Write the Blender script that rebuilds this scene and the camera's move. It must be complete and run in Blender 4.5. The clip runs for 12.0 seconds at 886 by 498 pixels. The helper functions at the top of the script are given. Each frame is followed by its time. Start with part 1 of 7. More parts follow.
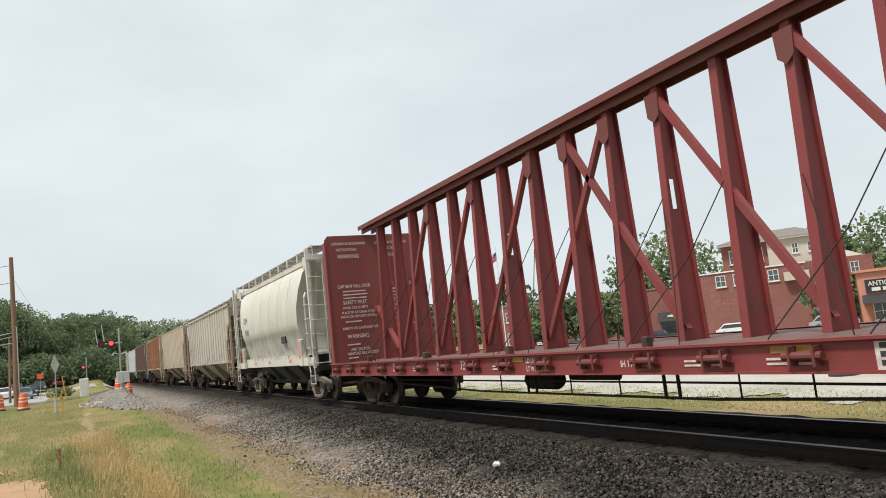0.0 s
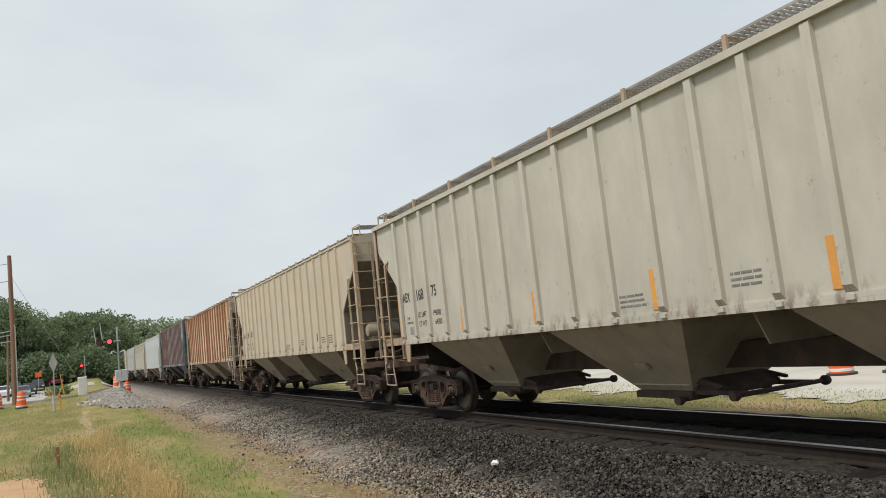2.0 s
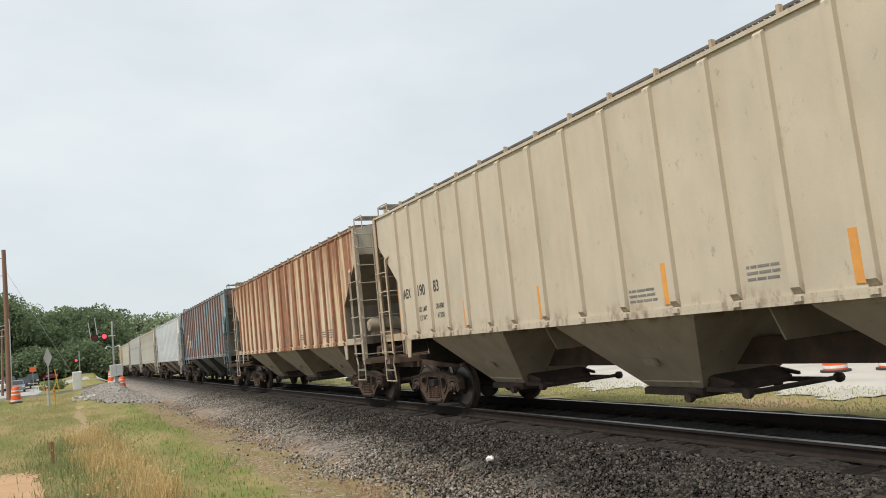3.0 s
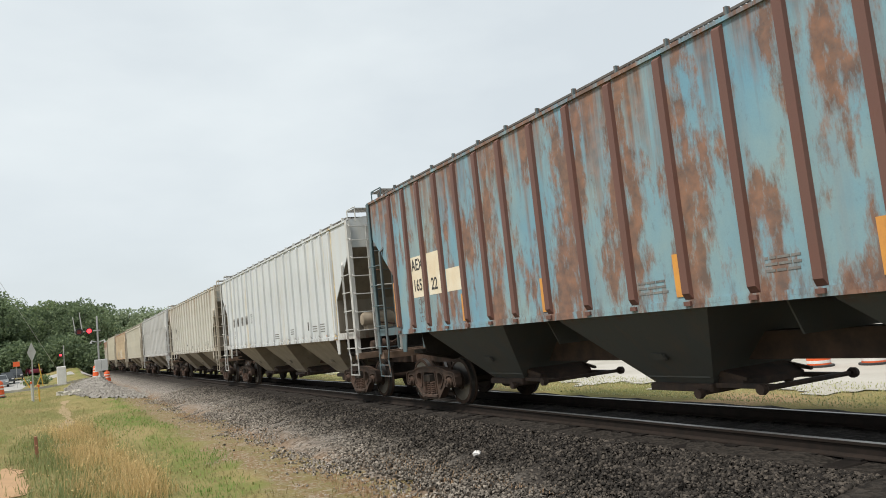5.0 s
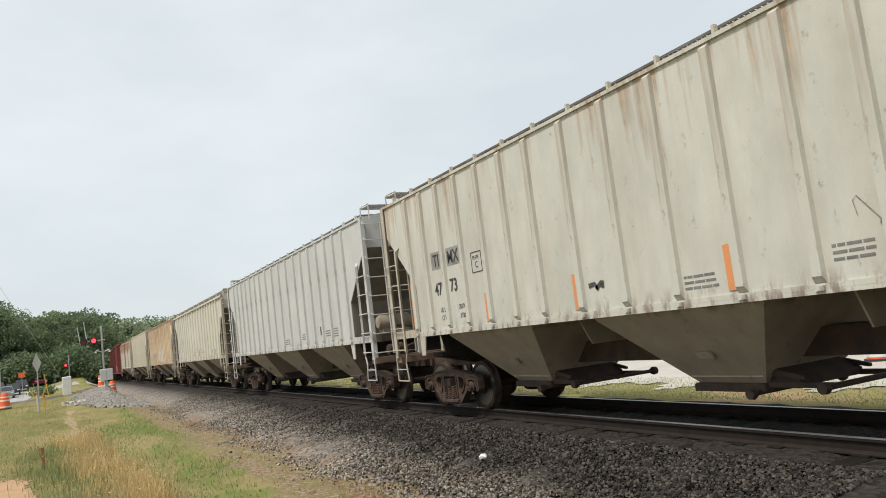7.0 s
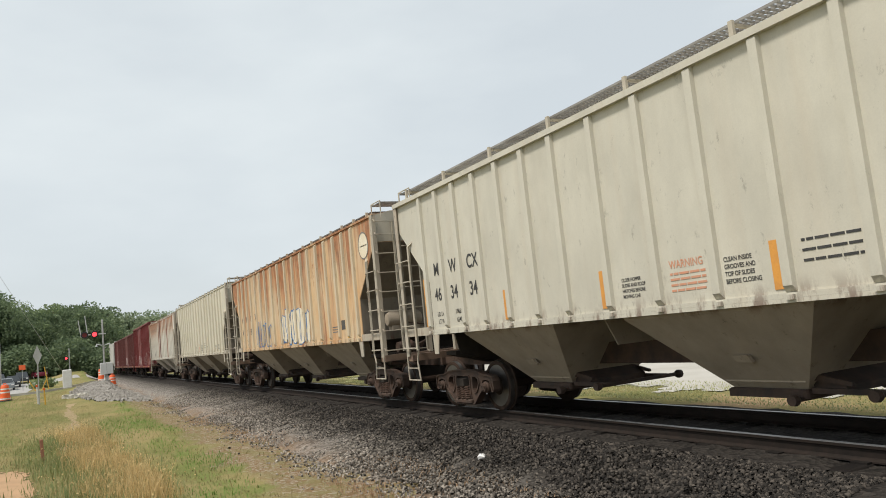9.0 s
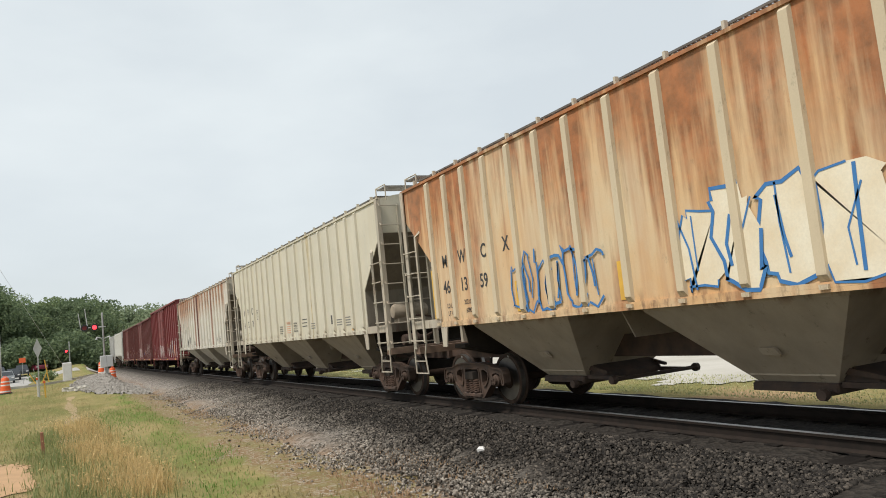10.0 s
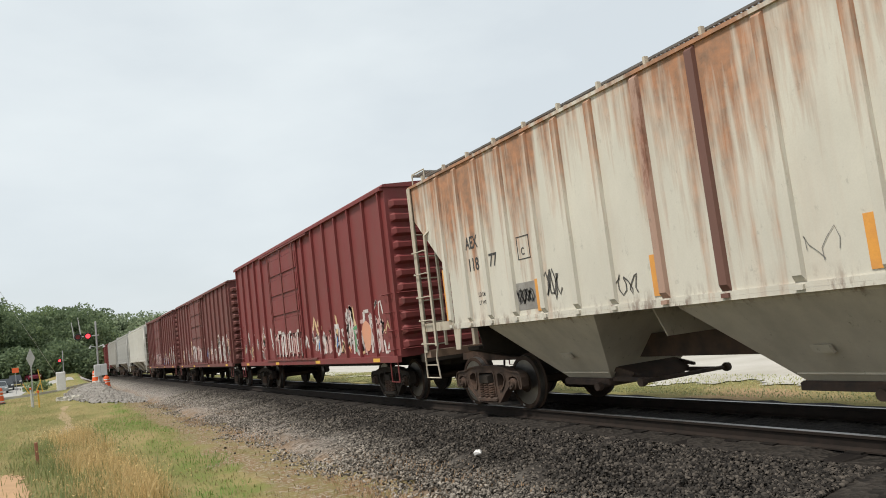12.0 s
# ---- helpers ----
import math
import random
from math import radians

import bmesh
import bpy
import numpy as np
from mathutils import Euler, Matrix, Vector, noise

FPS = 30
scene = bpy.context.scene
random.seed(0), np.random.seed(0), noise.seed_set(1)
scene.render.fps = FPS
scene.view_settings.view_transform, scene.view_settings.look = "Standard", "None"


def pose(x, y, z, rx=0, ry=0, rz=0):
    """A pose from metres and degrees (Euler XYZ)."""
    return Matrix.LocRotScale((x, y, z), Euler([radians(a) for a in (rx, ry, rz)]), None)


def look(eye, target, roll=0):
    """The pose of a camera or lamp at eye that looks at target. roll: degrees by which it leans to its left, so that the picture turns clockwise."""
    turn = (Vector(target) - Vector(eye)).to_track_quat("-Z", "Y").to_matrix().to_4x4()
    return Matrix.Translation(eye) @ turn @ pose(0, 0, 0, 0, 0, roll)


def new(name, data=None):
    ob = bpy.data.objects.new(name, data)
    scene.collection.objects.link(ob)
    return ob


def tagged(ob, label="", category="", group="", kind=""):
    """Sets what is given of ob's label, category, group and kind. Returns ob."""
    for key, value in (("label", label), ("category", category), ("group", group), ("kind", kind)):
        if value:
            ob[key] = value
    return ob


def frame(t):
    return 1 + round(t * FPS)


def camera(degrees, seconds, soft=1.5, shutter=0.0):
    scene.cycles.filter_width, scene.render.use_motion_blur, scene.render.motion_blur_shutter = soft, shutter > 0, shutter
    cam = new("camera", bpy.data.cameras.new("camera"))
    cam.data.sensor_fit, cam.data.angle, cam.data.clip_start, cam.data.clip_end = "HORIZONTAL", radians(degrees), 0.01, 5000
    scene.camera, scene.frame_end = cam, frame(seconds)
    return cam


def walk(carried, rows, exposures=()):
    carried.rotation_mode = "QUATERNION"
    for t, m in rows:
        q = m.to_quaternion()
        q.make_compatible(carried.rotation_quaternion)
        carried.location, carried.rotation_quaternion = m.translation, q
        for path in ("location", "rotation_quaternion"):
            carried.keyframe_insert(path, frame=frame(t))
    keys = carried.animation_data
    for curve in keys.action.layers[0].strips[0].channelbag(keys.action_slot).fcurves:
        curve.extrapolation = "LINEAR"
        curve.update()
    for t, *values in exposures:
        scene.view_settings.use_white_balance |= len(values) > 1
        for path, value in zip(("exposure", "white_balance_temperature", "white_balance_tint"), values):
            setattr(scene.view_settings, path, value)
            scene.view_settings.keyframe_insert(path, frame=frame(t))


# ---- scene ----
from mathutils.geometry import tessellate_polygon

EYE = 1.591          # above the top of the rail, which is z = 0
cam = camera(61.26, 12.0, soft=0.95)
walk(cam, [
    (0.0, pose(0, 0, EYE, 96.774, 6.139, -25.559)),
    (0.5, pose(0, 0, EYE, 96.989, 6.140, -25.335)),
    (1.0, pose(0, 0, EYE, 97.035, 6.027, -25.384)),
    (1.5, pose(0, 0, EYE, 96.878, 6.046, -25.521)),
    (2.0, pose(0, 0, EYE, 96.671, 6.066, -25.669)),
    (2.5, pose(0, 0, EYE, 96.450, 5.994, -25.889)),
    (3.0, pose(0, 0, EYE, 96.325, 5.884, -26.015)),
    (5.0, pose(0, 0, EYE, 95.853, 5.809, -26.991)),
    (5.5, pose(0, 0, EYE, 96.119, 6.036, -27.162)),
    (6.0, pose(0, 0, EYE, 96.163, 6.411, -27.111)),
    (6.5, pose(0, 0, EYE, 96.214, 6.717, -26.930)),
    (7.0, pose(0, 0, EYE, 96.161, 6.803, -26.679)),
    (9.0, pose(0, 0, EYE, 96.116, 5.857, -26.640)),
    (9.5, pose(0, 0, EYE, 95.839, 5.864, -26.670)),
    (10.0, pose(0, 0, EYE, 95.591, 5.834, -26.667)),
    (10.5, pose(0, 0, EYE, 95.481, 5.934, -26.671)),
    (11.0, pose(0, 0, EYE, 95.509, 6.217, -26.716)),
    (11.5, pose(0, 0, EYE, 95.753, 6.479, -26.901)),
    (12.0, pose(0, 0, EYE, 95.825, 6.663, -27.059))],
     [(0.0, 0.0), (0.5, 0.0), (1.0, -0.06), (1.5, -0.20), (2.0, -0.12), (2.5, -0.06), (3.0, 0.0), (7.2, 0.0), (8.8, -0.08), (9.5, -0.05), (10.5, 0.0), (12.0, 0.0)])

# ---- light: hazy bright sky, soft high sun from the camera's left ----
world = bpy.data.worlds.new("sky")
scene.world = world
world.use_nodes = True
SUN_EL, SUN_AZ = 60.0, 256.0     # degrees above the horizon; clockwise from +y


def sky_nodes():
    nt = world.node_tree
    nt.nodes.clear()
    out = nt.nodes.new("ShaderNodeOutputWorld")
    bg = nt.nodes.new("ShaderNodeBackground")
    sky = nt.nodes.new("ShaderNodeTexSky")
    sky.sky_type = "NISHITA"
    sky.sun_disc = False
    sky.sun_elevation, sky.sun_rotation = radians(SUN_EL), radians(SUN_AZ)
    sky.air_density, sky.dust_density, sky.ozone_density = 1.0, 3.0, 1.0
    # thin high cloud veils the blue
    co = nt.nodes.new("ShaderNodeTexCoord")
    mp = nt.nodes.new("ShaderNodeMapping")
    mp.inputs["Scale"].default_value = (1.0, 1.0, 2.6)
    no = nt.nodes.new("ShaderNodeTexNoise")
    no.inputs["Scale"].default_value, no.inputs["Detail"].default_value = 2.3, 5.0
    ra = nt.nodes.new("ShaderNodeMapRange")
    ra.inputs["From Min"].default_value, ra.inputs["From Max"].default_value = 0.36, 0.66
    ra.inputs["To Min"].default_value, ra.inputs["To Max"].default_value = 0.80, 0.98
    mx = nt.nodes.new("ShaderNodeMix")
    mx.data_type = "RGBA"
    mx.inputs[7].default_value = (8.1, 8.75, 9.05, 1)
    nt.links.new(co.outputs["Generated"], mp.inputs["Vector"])
    nt.links.new(mp.outputs["Vector"], no.inputs["Vector"])
    nt.links.new(no.outputs["Fac"], ra.inputs["Value"])
    nt.links.new(ra.outputs["Result"], mx.inputs[0])
    nt.links.new(sky.outputs["Color"], mx.inputs[6])
    nt.links.new(mx.outputs[2], bg.inputs["Color"])
    bg.inputs["Strength"].default_value = 0.10
    nt.links.new(bg.outputs["Background"], out.inputs["Surface"])


sky_nodes()
sun = new("sun", bpy.data.lights.new("sun", "SUN"))
sun.data.energy, sun.data.angle, sun.data.color = 3.9, radians(10), (1.0, 0.94, 0.86)
_a, _e = radians(SUN_AZ), radians(SUN_EL)
sun.matrix_world = look((math.sin(_a) * math.cos(_e) * 50, math.cos(_a) * math.cos(_e) * 50, math.sin(_e) * 50), (0, 0, 0))
scene.view_settings.exposure = 0.0

# ---- materials ----
def mat_base(name, rough=0.7, metal=0.0):
    m = bpy.data.materials.new(name)
    m.use_nodes = True
    b = m.node_tree.nodes["Principled BSDF"]
    b.inputs["Roughness"].default_value, b.inputs["Metallic"].default_value = rough, metal
    return m, m.node_tree, b


def tex(nt, scale, stretch=(1, 1, 1), detail=4.0, shift=(0, 0, 0), space="Object", rough=0.6):
    co = nt.nodes.new("ShaderNodeTexCoord")
    mp = nt.nodes.new("ShaderNodeMapping")
    mp.inputs["Scale"].default_value, mp.inputs["Location"].default_value = stretch, shift
    no = nt.nodes.new("ShaderNodeTexNoise")
    no.inputs["Scale"].default_value, no.inputs["Detail"].default_value = scale, detail
    no.inputs["Roughness"].default_value = rough
    nt.links.new(co.outputs[space], mp.inputs["Vector"])
    nt.links.new(mp.outputs["Vector"], no.inputs["Vector"])
    return no.outputs["Fac"]


def ramp(nt, fac, a, b, lo=0.0, hi=1.0):
    r = nt.nodes.new("ShaderNodeMapRange")
    r.inputs["From Min"].default_value, r.inputs["From Max"].default_value = a, b
    r.inputs["To Min"].default_value, r.inputs["To Max"].default_value = lo, hi
    nt.links.new(fac, r.inputs["Value"])
    return r.outputs["Result"]


def mix(nt, fac, a, b, mode="MIX"):
    x = nt.nodes.new("ShaderNodeMix")
    x.data_type, x.blend_type = "RGBA", mode
    for sock, v in ((0, fac), (6, a), (7, b)):
        if isinstance(v, bpy.types.NodeSocket):
            nt.links.new(v, x.inputs[sock])
        elif sock == 0:
            x.inputs[0].default_value = v
        else:
            x.inputs[sock].default_value = (*v[:3], 1)
    return x.outputs[2]


def mathn(nt, op, a, b=0.0):
    n = nt.nodes.new("ShaderNodeMath")
    n.operation, n.use_clamp = op, op in ("MULTIPLY", "ADD")
    for i, v in enumerate((a, b)):
        if isinstance(v, bpy.types.NodeSocket):
            nt.links.new(v, n.inputs[i])
        else:
            n.inputs[i].default_value = v
    return n.outputs[0]


def bump(nt, b, fac, strength, dist=0.01):
    n = nt.nodes.new("ShaderNodeBump")
    n.inputs["Strength"].default_value, n.inputs["Distance"].default_value = strength, dist
    nt.links.new(fac, n.inputs["Height"])
    nt.links.new(n.outputs["Normal"], b.inputs["Normal"])


def plain(name, c, c2=None, scale=3.0, rough=0.75, metal=0.0, stretch=(1, 1, 1), bumps=0.15, fine=40.0):
    """Two colours in patches, with fine grain."""
    m, nt, b = mat_base(name, rough, metal)
    c2 = c2 or tuple(v * 0.72 for v in c)
    f = ramp(nt, tex(nt, scale, stretch, 6), 0.34, 0.68)
    g = tex(nt, fine, detail=3)
    col = mix(nt, ramp(nt, g, 0.3, 0.7, 0.0, 0.25), mix(nt, f, c, c2), tuple(v * 0.6 for v in c))
    nt.links.new(col, b.inputs["Base Color"])
    bump(nt, b, g, bumps, 0.004)
    return m


RUST, RUST_DARK, GRIME = (0.33, 0.125, 0.042), (0.11, 0.045, 0.028), (0.10, 0.085, 0.065)


def paint(name, c, rust=0.1, grime=0.3, streak=0.3, seed=0, rust_col=RUST, rough=0.55, tint=None, top=0.0, bands=0.0, belly=0.0):
    """Weathered wagon paint: faded patches, run-down streaks, rust blooms, dust. top: rust that starts at the roof line
    and runs down. bands: whole upright bands of rust. belly: dark grey smears on the lower flank.
    """
    m, nt, b = mat_base(name, rough)
    sh = (seed * 7.31, seed * 3.77, seed * 1.93)
    fade = ramp(nt, tex(nt, 0.7, (1, 1, 0.7), 5, sh), 0.35, 0.7)
    col = mix(nt, fade, c, tint or tuple(v * 0.86 for v in c))
    run = tex(nt, 1.0, (3.2, 3.2, 0.16), 6, sh)
    col = mix(nt, ramp(nt, run, 0.50, 0.72, 0, 0.55 * streak), col, rust_col)
    blot = tex(nt, 1.3, (1.6, 1.6, 0.5), 8, (sh[0] + 5, sh[1], sh[2]), rough=0.7)
    mask = ramp(nt, blot, 0.70 - 0.42 * rust, 0.76 - 0.36 * rust)
    if top:
        co = nt.nodes.new("ShaderNodeTexCoord")
        sp = nt.nodes.new("ShaderNodeSeparateXYZ")
        nt.links.new(co.outputs["Object"], sp.inputs[0])
        band = tex(nt, 0.55, (1, 1, 0.02), 2, (sh[0] + 9, sh[1] + 2, 0))
        edge = mathn(nt, "ADD", ramp(nt, sp.outputs[2], 1.9, 4.4, 0.0, 0.42), ramp(nt, band, 0.3, 0.7, -0.1, 0.34))
        drip = mathn(nt, "ADD", edge, ramp(nt, tex(nt, 1.0, (5, 5, 0.35), 7, sh), 0.25, 0.75, -0.25, 0.32))
        m2 = ramp(nt, drip, 0.62 - 0.5 * top, 0.90 - 0.5 * top)
        mask = mathn(nt, "MAXIMUM", mask, m2)
    if bands:
        bd = tex(nt, 1.0, (0.0, 1.1, 0.03), 3, (sh[0], sh[1] + 3, 0))
        bd = mathn(nt, "ADD", ramp(nt, bd, 0.3, 0.7, 0.0, 0.8), ramp(nt, tex(nt, 1.0, (4, 4, 0.5), 6, sh), 0.25, 0.75, -0.2, 0.2))
        mask = mathn(nt, "MAXIMUM", mask, ramp(nt, bd, 0.75 - 0.5 * bands, 0.95 - 0.5 * bands))
    shade = mix(nt, ramp(nt, tex(nt, 5, detail=6, shift=sh), 0.35, 0.65), rust_col, tuple(v * 0.45 for v in rust_col))
    col = mix(nt, mathn(nt, "MULTIPLY", mask, 0.85), col, shade)
    dust = ramp(nt, tex(nt, 2.4, (1, 1, 0.45), 7, (sh[2], sh[0], sh[1])), 0.38, 0.75, 0, grime)
    col = mix(nt, dust, col, GRIME)
    # soot specks, and rust nibbling at the lower edge of the side
    speck = ramp(nt, tex(nt, 7, (1, 1, 0.6), 8, (sh[1], sh[2], sh[0]), rough=0.75), 0.60, 0.68, 0, min(0.55, 0.15 + 1.4 * grime))
    col = mix(nt, speck, col, tuple(v * 0.8 for v in GRIME))
    co3 = nt.nodes.new("ShaderNodeTexCoord")
    sp3 = nt.nodes.new("ShaderNodeSeparateXYZ")
    nt.links.new(co3.outputs["Object"], sp3.inputs[0])
    nib = mathn(nt, "MULTIPLY", ramp(nt, sp3.outputs[2], 1.78, 1.50), ramp(nt, tex(nt, 3.0, (2, 2, 0.7), 7, sh, rough=0.7), 0.50, 0.62, 0, 0.75))
    nib = mathn(nt, "MULTIPLY", nib, ramp(nt, sp3.outputs[2], 1.40, 1.50))
    col = mix(nt, nib, col, RUST_DARK)
    if belly:
        co2 = nt.nodes.new("ShaderNodeTexCoord")
        sp2 = nt.nodes.new("ShaderNodeSeparateXYZ")
        nt.links.new(co2.outputs["Object"], sp2.inputs[0])
        low = mathn(nt, "MULTIPLY", ramp(nt, sp2.outputs[2], 2.42, 2.25), ramp(nt, sp2.outputs[2], 1.5, 1.62))
        sm = mathn(nt, "MULTIPLY", low, ramp(nt, tex(nt, 2.2, (1, 1.0, 0.6), 7, sh, rough=0.7), 0.40, 0.62, 0.15, belly))
        col = mix(nt, sm, col, (0.10, 0.10, 0.095))
    fine = tex(nt, 55, detail=3)
    col = mix(nt, ramp(nt, fine, 0.35, 0.7, 0, 0.12), col, tuple(v * 0.5 for v in c))
    nt.links.new(col, b.inputs["Base Color"])
    nt.links.new(ramp(nt, mask, 0, 1, rough, 0.92), b.inputs["Roughness"])
    bump(nt, b, tex(nt, 1.1, (1, 1, 0.6), 2, sh), 0.35, 0.02)
    return m


M = {}


def dull(m, level):
    """Soot and rust scatter the light and hardly shine."""
    m.node_tree.nodes["Principled BSDF"].inputs["Specular IOR Level"].default_value = level
    return m


M["steel_brown"] = plain("grimy_cast_steel", (0.090, 0.052, 0.035), (0.036, 0.025, 0.019), 4, 0.8, 0.05)
M["steel_grey"] = plain("light_cast_steel", (0.29, 0.26, 0.22), (0.17, 0.13, 0.10), 3, 0.75, 0.1)
M["steel_dark"] = dull(plain("sooty_underframe", (0.045, 0.036, 0.029), (0.025, 0.021, 0.018), 4, 0.85), 0.2)
M["spring"] = plain("rusty_spring", (0.105, 0.056, 0.036), (0.055, 0.034, 0.025), 8, 0.75, 0.1)
M["wheel"] = dull(plain("worn_wheel_plate", (0.052, 0.033, 0.024), (0.024, 0.017, 0.013), 3, 0.75, 0.0), 0.15)
M["tread"] = plain("bright_wheel_tread", (0.20, 0.19, 0.18), (0.13, 0.12, 0.115), 3, 0.4, 0.9, bumps=0.03)
M["rail_top"] = plain("polished_rail_head", (0.36, 0.35, 0.34), (0.26, 0.25, 0.24), 2, 0.38, 1.0, bumps=0.02)
M["rail"] = dull(plain("rusty_rail_web", (0.030, 0.022, 0.018), (0.018, 0.015, 0.013), 6, 0.85), 0.15)
M["tie"] = dull(plain("creosoted_timber", (0.021, 0.018, 0.016), (0.013, 0.0115, 0.011), 5, 0.95, stretch=(0.3, 3, 3), bumps=0.5), 0.08)
M["galv"] = plain("galvanised_grating", (0.36, 0.35, 0.33), (0.22, 0.20, 0.18), 3, 0.6, 0.4)
M["walk_dark"] = plain("weathered_grating", (0.16, 0.15, 0.14), (0.09, 0.08, 0.07), 3, 0.75, 0.2)
M["black"] = plain("black_lettering", (0.03, 0.03, 0.032), (0.06, 0.058, 0.055), 6, 0.7)
M["grey_text"] = plain("faded_dark_lettering", (0.12, 0.12, 0.12), (0.25, 0.24, 0.22), 6, 0.8)
M["white_text"] = plain("white_stencil", (0.70, 0.66, 0.62), (0.45, 0.33, 0.30), 9, 0.7)
M["orange"] = plain("orange_reflector", (0.70, 0.32, 0.06), (0.56, 0.25, 0.07), 4, 0.5)
M["orange_dim"] = plain("sun_faded_orange_reflector", (0.68, 0.27, 0.10), (0.58, 0.26, 0.12), 4, 0.6)
M["orange_pale"] = plain("faded_orange_reflector", (0.62, 0.27, 0.16), (0.55, 0.30, 0.2), 4, 0.6)
M["yellow"] = plain("yellow_reflector", (0.72, 0.42, 0.05), (0.55, 0.32, 0.06), 4, 0.5)
M["bay"] = paint("grimy_bay_paint", (0.40, 0.335, 0.255), 0.02, 0.35, 0.1, 31, rough=0.8)
M["bay_light"] = paint("dusty_white_bay_paint", (0.56, 0.51, 0.42), 0.02, 0.30, 0.1, 34, rough=0.75)
M["bay_dark"] = paint("black_bay_paint", (0.085, 0.09, 0.085), 0.08, 0.4, 0.2, 32, rough=0.8)
M["red"] = paint("oxide_red_paint", (0.235, 0.036, 0.036), 0.06, 0.22, 0.12, 41, rust_col=(0.12, 0.045, 0.032), rough=0.6, tint=(0.19, 0.030, 0.031))
# Darker twin of the oxide red, with shade put into its colour.
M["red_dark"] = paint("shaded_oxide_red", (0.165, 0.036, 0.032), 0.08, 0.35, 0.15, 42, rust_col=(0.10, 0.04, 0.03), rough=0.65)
M["red_bulk"] = paint("bulkhead_red", (0.20, 0.038, 0.034), 0.05, 0.25, 0.15, 43, rust_col=(0.12, 0.04, 0.03), rough=0.6)
M["deck"] = plain("worn_deck", (0.17, 0.10, 0.085), (0.11, 0.07, 0.06), 2, 0.85)
M["yellow_dull"] = plain("dull_yellow", (0.36, 0.20, 0.04), (0.28, 0.15, 0.04), 4, 0.6)
M["spray_white"] = plain("white_spray", (0.62, 0.60, 0.58), (0.40, 0.30, 0.28), 7, 0.7)
M["spray_tan"] = plain("tan_spray", (0.62, 0.46, 0.26), (0.5, 0.34, 0.2), 7, 0.7)
M["spray_blue"] = plain("blue_spray", (0.035, 0.16, 0.42), (0.05, 0.2, 0.45), 5, 0.6)
M["spray_green"] = plain("green_spray", (0.10, 0.30, 0.14), (0.12, 0.26, 0.15), 5, 0.7)
M["spray_cream"] = plain("cream_spray", (0.78, 0.72, 0.58), (0.70, 0.58, 0.40), 2, 0.7)
M["spray_black"] = plain("black_spray", (0.05, 0.05, 0.05), (0.10, 0.09, 0.08), 5, 0.7)
M["box_red"] = paint("boxcar_red", (0.185, 0.028, 0.028), 0.05, 0.25, 0.15, 44, rust_col=(0.09, 0.03, 0.025), rough=0.65)
M["box_brown"] = paint("boxcar_brown", (0.145, 0.038, 0.034), 0.15, 0.35, 0.25, 45, rust_col=(0.10, 0.045, 0.03), rough=0.7)
M["spray_pink"] = plain("pale_pink_spray", (0.55, 0.40, 0.38), (0.40, 0.20, 0.18), 7, 0.7)
# The underside's shade is mixed into this colour along with the dust.
M["slope"] = paint("shaded_dusty_slope_sheet", (0.22, 0.19, 0.15), 0.05, 0.60, 0.7, 33, rust_col=(0.045, 0.036, 0.028), rough=0.85)
M["gate"] = plain("oily_rusted_gate", (0.075, 0.045, 0.032), (0.028, 0.022, 0.019), 5, 0.85)
M["steel_rust"] = plain("rust_stained_sill", (0.24, 0.16, 0.11), (0.12, 0.08, 0.06), 3, 0.85)

